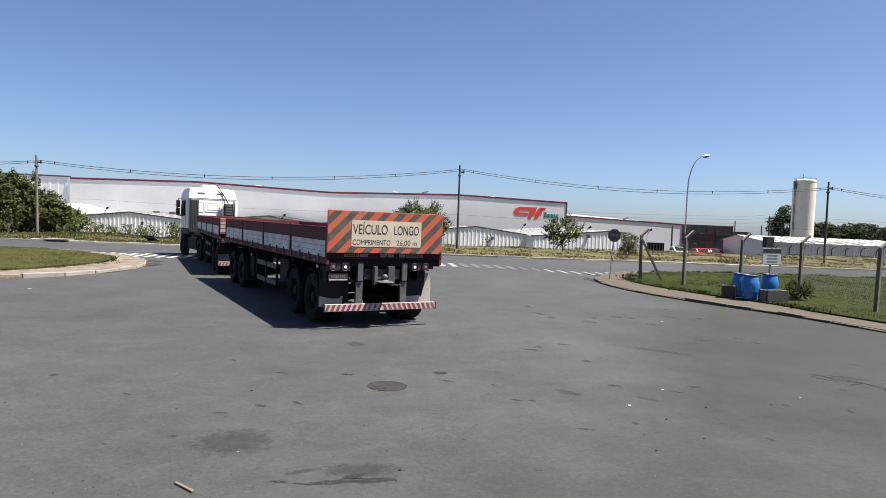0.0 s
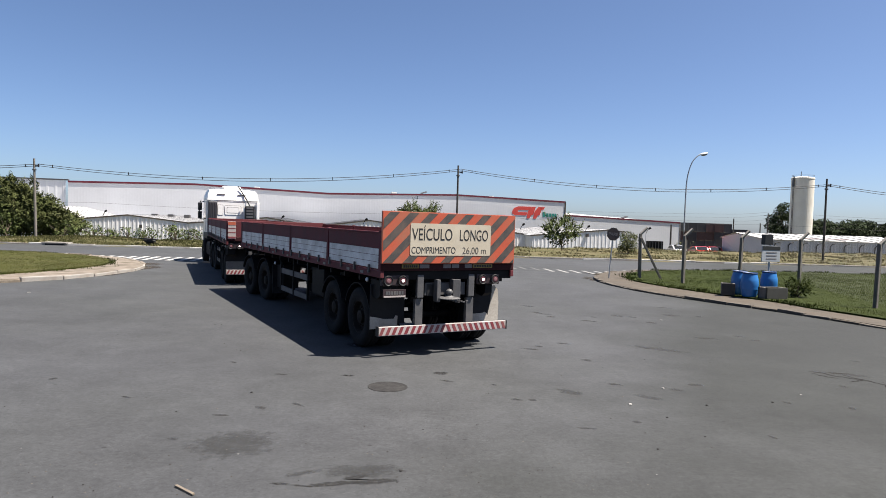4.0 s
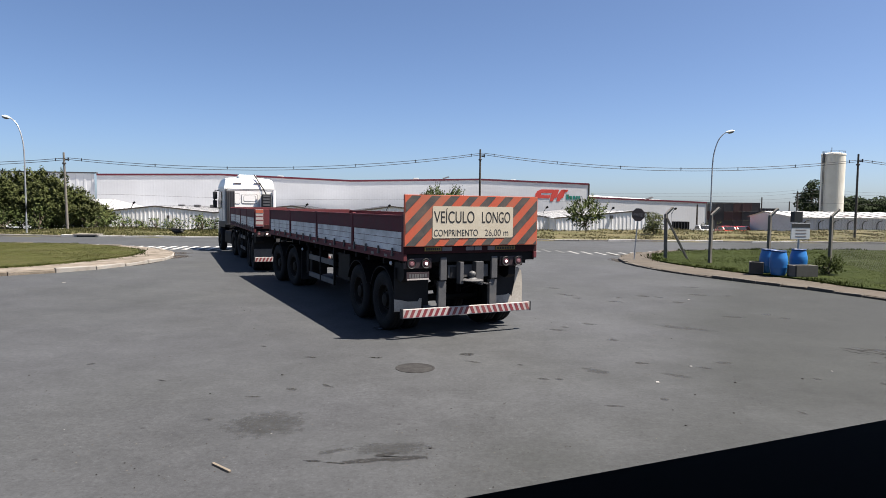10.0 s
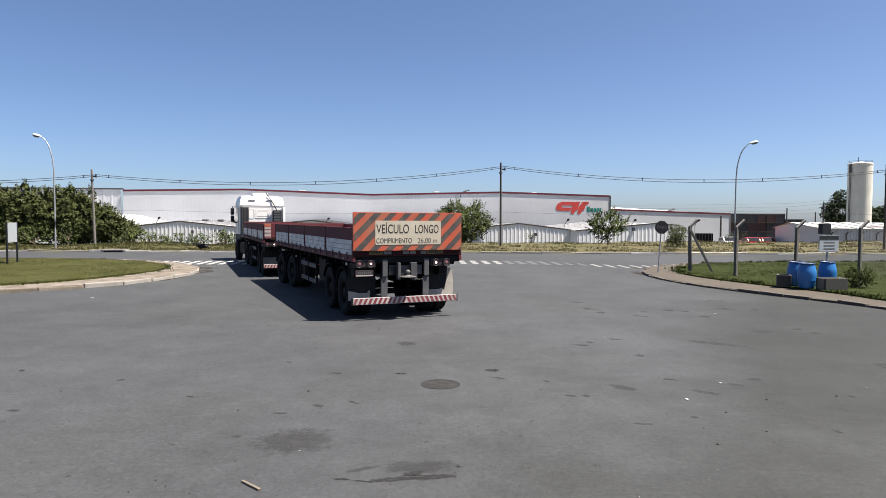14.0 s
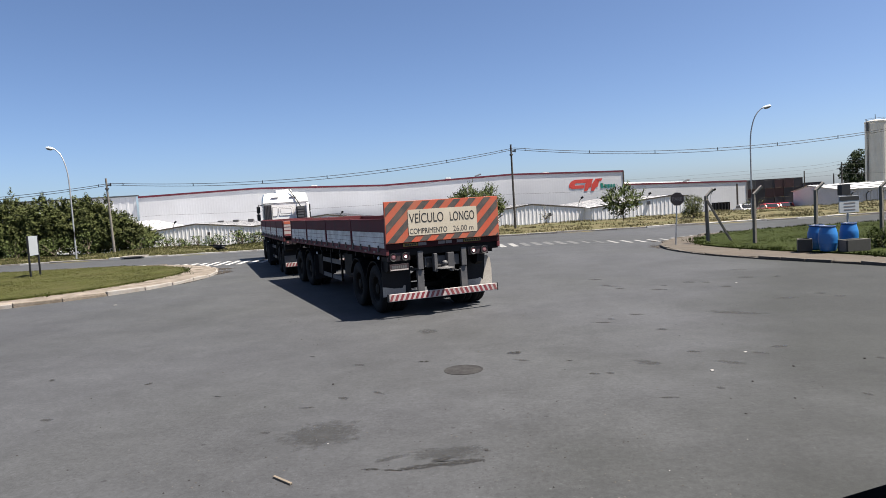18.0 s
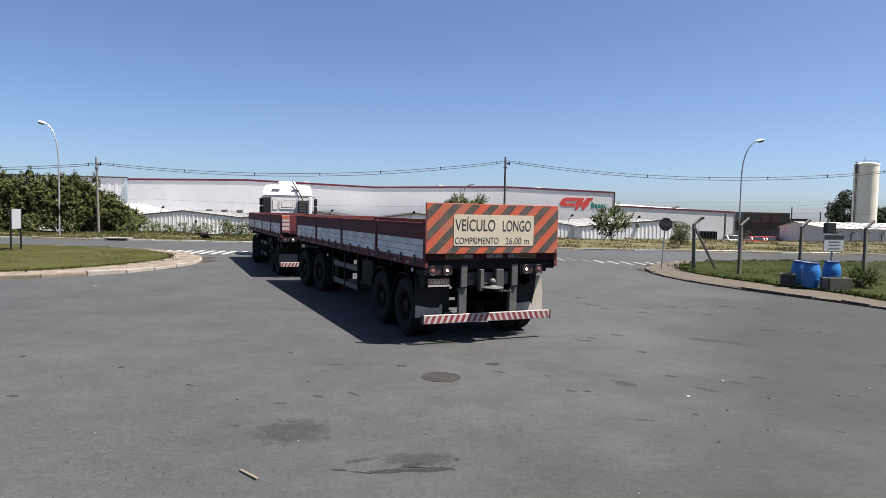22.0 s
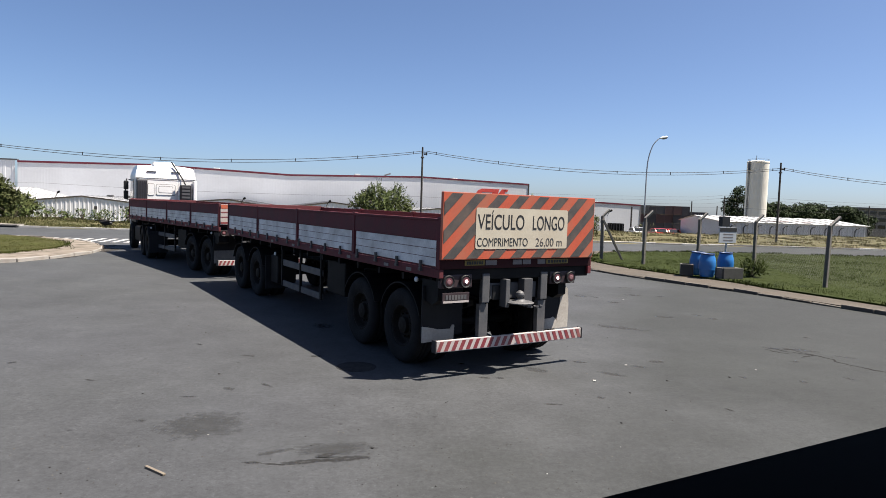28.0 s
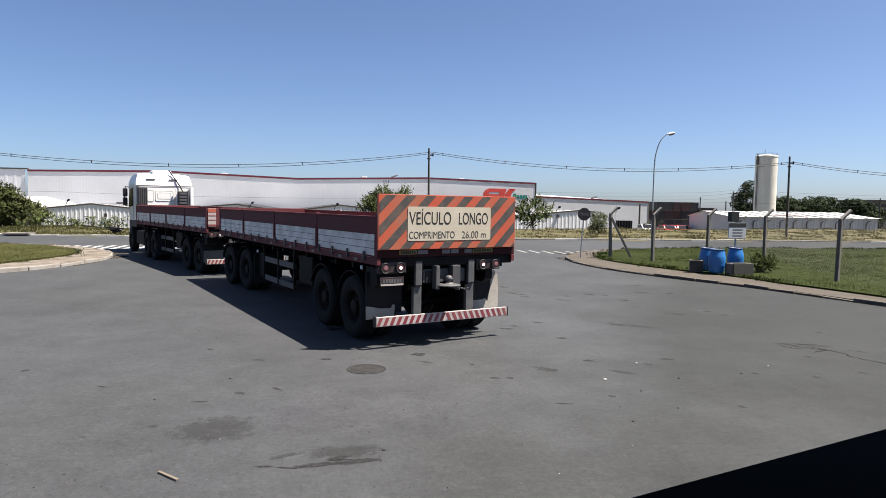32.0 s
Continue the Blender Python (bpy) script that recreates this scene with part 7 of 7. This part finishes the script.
def rim_tufts(ring, label, seed, hgt):
    """Ragged weeds along the rim of a lawn."""
    rng = random.Random(seed)
    vs, fs = [], []
    for a, b in zip(ring, ring[1:]):
        a, b = Vector(a[:2]), Vector(b[:2])
        if (a.x < -45 or a.x > 40) or a.y < 9:
            continue
        for k in range(int((b - a).length * 26)):
            p = a.lerp(b, rng.random())
            dens = noise.noise(Vector((p.x * 0.9, p.y * 0.9, seed)))
            if dens < rng.uniform(-0.35, 0.25):
                continue
            x, y = p.x + rng.gauss(0, 0.16), p.y + rng.gauss(0, 0.16)
            for j in range(5):
                w = rng.uniform(0.01, 0.022)
                t = rng.uniform(0, 6.28)
                hh = hgt * rng.uniform(0.4, 1.2) * (1 + dens)
                o = len(vs)
                ex, ey = rng.gauss(0, 0.05), rng.gauss(0, 0.05)
                vs += [(x + ex - w * math.cos(t), y + ey - w * math.sin(t), 0.10), (x + ex + w * math.cos(t), y + ey + w * math.sin(t), 0.10), (x + ex + rng.gauss(0, 0.6) * hh, y + ey + rng.gauss(0, 0.6) * hh, 0.14 + hh)]
                fs.append((o, o + 1, o + 2))
    me = bpy.data.meshes.new("weeds")
    me.from_pydata(vs, [], fs)
    me.materials.append(M_GRASS)
    tagged(new("weeds", me), label, "weeds", kind="stuff")


rim_tufts(RIGHT_LAWN_S, "ragged weeds along the fenced lawn", 21, 0.07)
rim_tufts(LEFT_LAWN_S, "ragged weeds along the grass island", 22, 0.06)


# ---- the cab from which the yard is seen: sill, with an unseen shell added to shade it ----
def viewing_cab():
    ob = empty("truck_cab", "truck cab with a black window sill, its roof and walls unseen", "vehicle cab")
    a, d = Vector((0.1155, 0.3921, 2.0424)), Vector((0.88408, 0.46678, -0.02281))
    side = Vector((d.y, -d.x, 0)).normalized()
    bm = bmesh.new()
    ring = []
    for s in (-0.35, -0.15, 0.1, 0.35, 0.7, 1.1):
        p = a + d * s
        ring.append([bm.verts.new(p + side * u + Vector((0, 0, w))) for u, w in ((0.0, -0.10), (0.0, -0.0015), (0.0004, -0.0003), (0.0015, 0.0), (0.30, -0.002), (0.30, -0.10))])
    for r0, r1 in zip(ring, ring[1:]):
        for i in range(6):
            bm.faces.new((r0[i], r0[(i + 1) % 6], r1[(i + 1) % 6], r1[i]))
    bm.faces.new(ring[0])
    bm.faces.new(ring[-1][::-1])
    bmesh.ops.recalc_face_normals(bm, faces=bm.faces)
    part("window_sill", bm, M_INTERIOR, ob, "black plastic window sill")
    # unseen roof, walls, floor and wheels, added so that no light reaches the sill
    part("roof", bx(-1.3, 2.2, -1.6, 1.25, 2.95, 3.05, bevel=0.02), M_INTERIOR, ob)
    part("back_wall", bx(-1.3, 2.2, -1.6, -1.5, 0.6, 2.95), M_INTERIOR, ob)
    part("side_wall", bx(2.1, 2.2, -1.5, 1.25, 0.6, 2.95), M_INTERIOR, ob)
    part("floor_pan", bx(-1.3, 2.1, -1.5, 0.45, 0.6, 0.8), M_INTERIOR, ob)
    for x in (-1.1, 1.9):
        w = part("wheel", lathe(bmesh.new(), [(0.28, -0.14), (0.48, -0.14), (0.5, 0), (0.48, 0.14), (0.28, 0.14)], 20, "X"), M_TYRE, ob)
        w.matrix_local = pose(x, -0.6, 0.5)
        part("strut", bx(x - 0.1, x + 0.1, -0.7, -0.5, 0.5, 0.65), M_CHASSIS, ob)


viewing_cab()

# ---- what moves ----
# seconds; rear trailer, dolly, front trailer, tractor: place and turn of each; then how far the wheels of each have rolled
RUN = (
    (0, -1.069, 13.590, 28.78, -5.330, 21.346, 28.67, -6.676, 23.802, 24.93, -9.816, 30.558, 32.81, 0.000, 0.000, 0.000, 0.000),
    (0.5, -0.913, 13.309, 28.82, -5.179, 21.063, 28.81, -6.532, 23.515, 24.92, -9.670, 30.272, 32.13, -0.321, -0.321, -0.321, -0.320),
    (1, -0.758, 13.034, 28.84, -5.028, 20.786, 28.89, -6.384, 23.236, 24.83, -9.512, 29.997, 31.36, -0.637, -0.637, -0.636, -0.636),
    (1.5, -0.592, 12.728, 28.85, -4.862, 20.479, 29.11, -6.228, 22.924, 24.56, -9.325, 29.700, 30.40, -0.985, -0.985, -0.985, -0.988),
    (2, -0.427, 12.427, 28.87, -4.700, 20.177, 29.63, -6.088, 22.609, 24.09, -9.129, 29.410, 29.27, -1.328, -1.328, -1.330, -1.336),
    (2.5, -0.272, 12.149, 28.89, -4.547, 19.898, 30.29, -5.965, 22.313, 23.57, -8.945, 29.141, 28.08, -1.646, -1.646, -1.650, -1.660),
    (3, -0.117, 11.860, 28.88, -4.391, 19.609, 30.98, -5.839, 22.007, 23.16, -8.769, 28.856, 26.97, -1.975, -1.974, -1.981, -1.994),
    (3.5, 0.051, 11.545, 28.84, -4.219, 19.297, 31.71, -5.697, 21.676, 22.82, -8.587, 28.542, 25.92, -2.331, -2.330, -2.341, -2.356),
    (5.5, 0.649, 10.444, 28.78, -3.612, 18.201, 34.68, -5.213, 20.499, 23.08, -8.134, 27.352, 23.26, -3.584, -3.577, -3.613, -3.628),
    (6, 0.645, 10.449, 28.79, -3.617, 18.206, 34.81, -5.224, 20.500, 23.12, -8.149, 27.351, 23.10, -3.578, -3.570, -3.608, -3.623),
    (6.5, 0.640, 10.447, 28.78, -3.620, 18.205, 34.75, -5.225, 20.500, 23.10, -8.148, 27.353, 23.12, -3.577, -3.570, -3.608, -3.622),
    (7, 0.632, 10.458, 28.74, -3.623, 18.218, 34.63, -5.223, 20.517, 23.05, -8.140, 27.373, 23.39, -3.564, -3.557, -3.593, -3.607),
    (7.5, 0.621, 10.473, 28.69, -3.628, 18.237, 34.63, -5.228, 20.536, 22.95, -8.132, 27.396, 23.92, -3.545, -3.538, -3.573, -3.588),
    (8, 0.605, 10.503, 28.62, -3.635, 18.271, 34.76, -5.241, 20.567, 22.82, -8.130, 27.434, 24.70, -3.511, -3.506, -3.540, -3.556),
    (8.5, 0.567, 10.575, 28.53, -3.659, 18.350, 34.90, -5.271, 20.642, 22.82, -8.160, 27.509, 25.71, -3.430, -3.427, -3.459, -3.475),
    (9, 0.490, 10.698, 28.40, -3.719, 18.483, 34.71, -5.322, 20.780, 23.09, -8.244, 27.633, 26.89, -3.285, -3.284, -3.312, -3.326),
    (9.5, 0.368, 10.914, 28.30, -3.828, 18.707, 33.91, -5.398, 21.026, 23.61, -8.381, 27.852, 28.12, -3.037, -3.038, -3.056, -3.068),
    (10, 0.219, 11.202, 28.26, -3.972, 18.996, 32.94, -5.501, 21.343, 24.18, -8.553, 28.139, 29.26, -2.713, -2.717, -2.725, -2.734),
    (10.5, -0.061, 11.706, 28.22, -4.245, 19.504, 32.31, -5.748, 21.867, 24.59, -8.848, 28.642, 30.15, -2.137, -2.141, -2.145, -2.151),
    (11, -0.339, 12.190, 28.07, -4.503, 19.999, 31.94, -5.990, 22.372, 24.65, -9.096, 29.143, 30.58, -1.579, -1.585, -1.586, -1.593),
    (11.5, -0.588, 12.621, 27.82, -4.718, 20.448, 31.65, -6.193, 22.828, 24.47, -9.279, 29.609, 30.51, -1.082, -1.090, -1.086, -1.099),
    (12, -0.862, 13.098, 27.57, -4.957, 20.943, 31.55, -6.428, 23.326, 24.38, -9.504, 30.112, 30.07, -0.532, -0.543, -0.536, -0.551),
    (12.5, -1.152, 13.617, 27.33, -5.214, 21.479, 31.60, -6.687, 23.861, 24.52, -9.779, 30.639, 29.46, 0.062, 0.048, 0.058, 0.043),
    (13, -1.405, 14.077, 27.10, -5.436, 21.956, 31.69, -6.912, 24.335, 24.73, -10.029, 31.102, 28.91, 0.588, 0.571, 0.584, 0.570),
    (13.5, -1.613, 14.461, 26.94, -5.622, 22.351, 31.86, -7.106, 24.726, 24.88, -10.240, 31.485, 28.55, 1.024, 1.005, 1.020, 1.007),
    (14, -1.703, 14.629, 26.92, -5.709, 22.521, 32.11, -7.203, 24.889, 24.98, -10.349, 31.643, 28.24, 1.215, 1.194, 1.209, 1.197),
    (14.5, -1.724, 14.678, 27.02, -5.745, 22.562, 32.35, -7.249, 24.924, 25.09, -10.408, 31.671, 27.82, 1.268, 1.248, 1.260, 1.250),
    (16.5, -1.570, 14.396, 27.20, -5.615, 22.268, 31.76, -7.093, 24.646, 25.53, -10.304, 31.368, 25.63, 0.947, 0.930, 0.941, 0.932),
    (17, -1.465, 14.204, 27.47, -5.548, 22.056, 31.02, -6.995, 24.453, 25.29, -10.178, 31.189, 24.71, 0.728, 0.714, 0.725, 0.716),
    (17.5, -1.323, 13.957, 27.79, -5.449, 21.786, 30.12, -6.858, 24.206, 25.04, -10.011, 30.956, 23.69, 0.443, 0.431, 0.443, 0.435),
    (18, -1.160, 13.682, 28.08, -5.327, 21.489, 29.50, -6.709, 23.925, 24.84, -9.839, 30.685, 22.51, 0.123, 0.112, 0.125, 0.120),
    (18.5, -0.977, 13.355, 28.27, -5.168, 21.149, 29.54, -6.552, 23.584, 24.71, -9.667, 30.351, 21.21, -0.251, -0.261, -0.250, -0.254),
    (19, -0.836, 13.113, 28.37, -5.041, 20.900, 29.91, -6.441, 23.325, 24.57, -9.540, 30.100, 19.98, -0.531, -0.542, -0.532, -0.534),
    (19.5, -0.659, 12.828, 28.43, -4.872, 20.611, 30.27, -6.288, 23.027, 24.45, -9.371, 29.809, 18.95, -0.866, -0.876, -0.866, -0.864),
    (20, -0.517, 12.600, 28.42, -4.729, 20.383, 30.74, -6.165, 22.787, 24.45, -9.249, 29.569, 18.12, -1.134, -1.145, -1.135, -1.130),
    (20.5, -0.357, 12.329, 28.33, -4.558, 20.119, 31.37, -6.020, 22.507, 24.61, -9.123, 29.280, 17.43, -1.448, -1.460, -1.450, -1.443),
    (21, -0.187, 12.017, 28.20, -4.369, 19.816, 32.17, -5.865, 22.184, 24.96, -9.008, 28.938, 16.78, -1.804, -1.816, -1.809, -1.803),
    (21.5, -0.036, 11.719, 28.07, -4.201, 19.528, 33.00, -5.731, 21.873, 25.58, -8.948, 28.593, 16.08, -2.137, -2.150, -2.147, -2.152),
    (22, 0.116, 11.419, 28.00, -4.039, 19.232, 33.48, -5.589, 21.565, 26.48, -8.911, 28.233, 15.25, -2.474, -2.486, -2.486, -2.509),
    (22.5, 0.282, 11.107, 28.02, -3.876, 18.919, 33.38, -5.421, 21.255, 27.55, -8.867, 27.860, 14.44, -2.827, -2.837, -2.838, -2.881),
    (23, 0.433, 10.826, 28.14, -3.740, 18.630, 32.83, -5.262, 20.981, 28.61, -8.829, 27.521, 14.10, -3.147, -3.154, -3.155, -3.219),
    (23.5, 0.589, 10.534, 28.31, -3.609, 18.325, 32.07, -5.098, 20.697, 29.51, -8.768, 27.180, 14.51, -3.477, -3.481, -3.482, -3.564),
    (24, 0.744, 10.242, 28.47, -3.474, 18.022, 31.34, -4.931, 20.413, 30.38, -8.698, 26.840, 15.62, -3.808, -3.811, -3.811, -3.911),
    (24.5, 0.897, 9.957, 28.56, -3.334, 17.731, 30.68, -4.762, 20.139, 31.32, -8.634, 26.503, 17.30, -4.131, -4.133, -4.133, -4.251),
    (25, 1.061, 9.682, 28.62, -3.178, 17.450, 30.05, -4.579, 19.875, 32.25, -8.554, 26.175, 19.55, -4.452, -4.453, -4.454, -4.587),
    (25.5, 1.225, 9.405, 28.67, -3.021, 17.170, 29.53, -4.398, 19.608, 33.15, -8.472, 25.845, 22.22, -4.773, -4.775, -4.776, -4.923),
    (26, 1.381, 9.129, 28.70, -2.869, 16.892, 29.20, -4.231, 19.339, 34.21, -8.419, 25.500, 24.74, -5.090, -5.091, -5.092, -5.259),
    (26.5, 1.534, 8.852, 28.72, -2.719, 16.613, 28.97, -4.070, 19.066, 35.52, -8.399, 25.129, 26.72, -5.406, -5.408, -5.407, -5.599),
    (27, 1.598, 8.735, 28.73, -2.656, 16.496, 28.87, -4.003, 18.951, 36.07, -8.390, 24.973, 27.55, -5.539, -5.541, -5.539, -5.743),
    (27.5, 1.610, 8.713, 28.73, -2.643, 16.474, 28.92, -3.992, 18.928, 35.79, -8.349, 24.971, 27.91, -5.565, -5.566, -5.564, -5.763),
    (28.5, 1.567, 8.771, 28.72, -2.685, 16.533, 28.97, -4.037, 18.985, 35.51, -8.364, 25.050, 28.27, -5.493, -5.495, -5.492, -5.687),
    (29, 1.527, 8.846, 28.78, -2.734, 16.603, 28.81, -4.078, 19.060, 35.14, -8.366, 25.152, 28.95, -5.408, -5.410, -5.407, -5.596),
    (29.5, 1.465, 8.960, 28.80, -2.799, 16.715, 28.79, -4.143, 19.171, 34.73, -8.387, 25.294, 29.76, -5.279, -5.280, -5.278, -5.462),
    (30, 1.368, 9.144, 28.80, -2.895, 16.899, 29.02, -4.250, 19.350, 34.31, -8.450, 25.503, 30.55, -5.071, -5.073, -5.071, -5.251),
    (30.5, 1.226, 9.414, 28.78, -3.035, 17.171, 29.52, -4.411, 19.609, 34.04, -8.580, 25.783, 31.13, -4.766, -4.768, -4.766, -4.943),
    (31, 1.038, 9.767, 28.75, -3.218, 17.526, 30.20, -4.624, 19.947, 33.95, -8.785, 26.127, 31.46, -4.366, -4.368, -4.366, -4.543),
    (31.5, 0.830, 10.152, 28.68, -3.418, 17.916, 31.01, -4.859, 20.317, 33.96, -9.020, 26.496, 31.54, -3.928, -3.931, -3.929, -4.106),
    (32, 0.621, 10.529, 28.58, -3.612, 18.300, 31.88, -5.090, 20.679, 33.94, -9.249, 26.860, 31.48, -3.497, -3.502, -3.499, -3.676),
)


def motions():
    for k, thing in enumerate((rear_trailer, dolly, front_trailer, tractor)):
        walk(thing, [(r[0], pose(r[1 + 3 * k], r[2 + 3 * k], 0.0, 0, 0, r[3 + 3 * k])) for r in RUN])
        for hub, x, y in Wheels.kept:
            if hub.parent is thing:
                walk(hub, [(r[0], pose(x, y, WHEEL_R, -math.degrees(r[13 + k] / WHEEL_R))) for r in RUN])


motions()
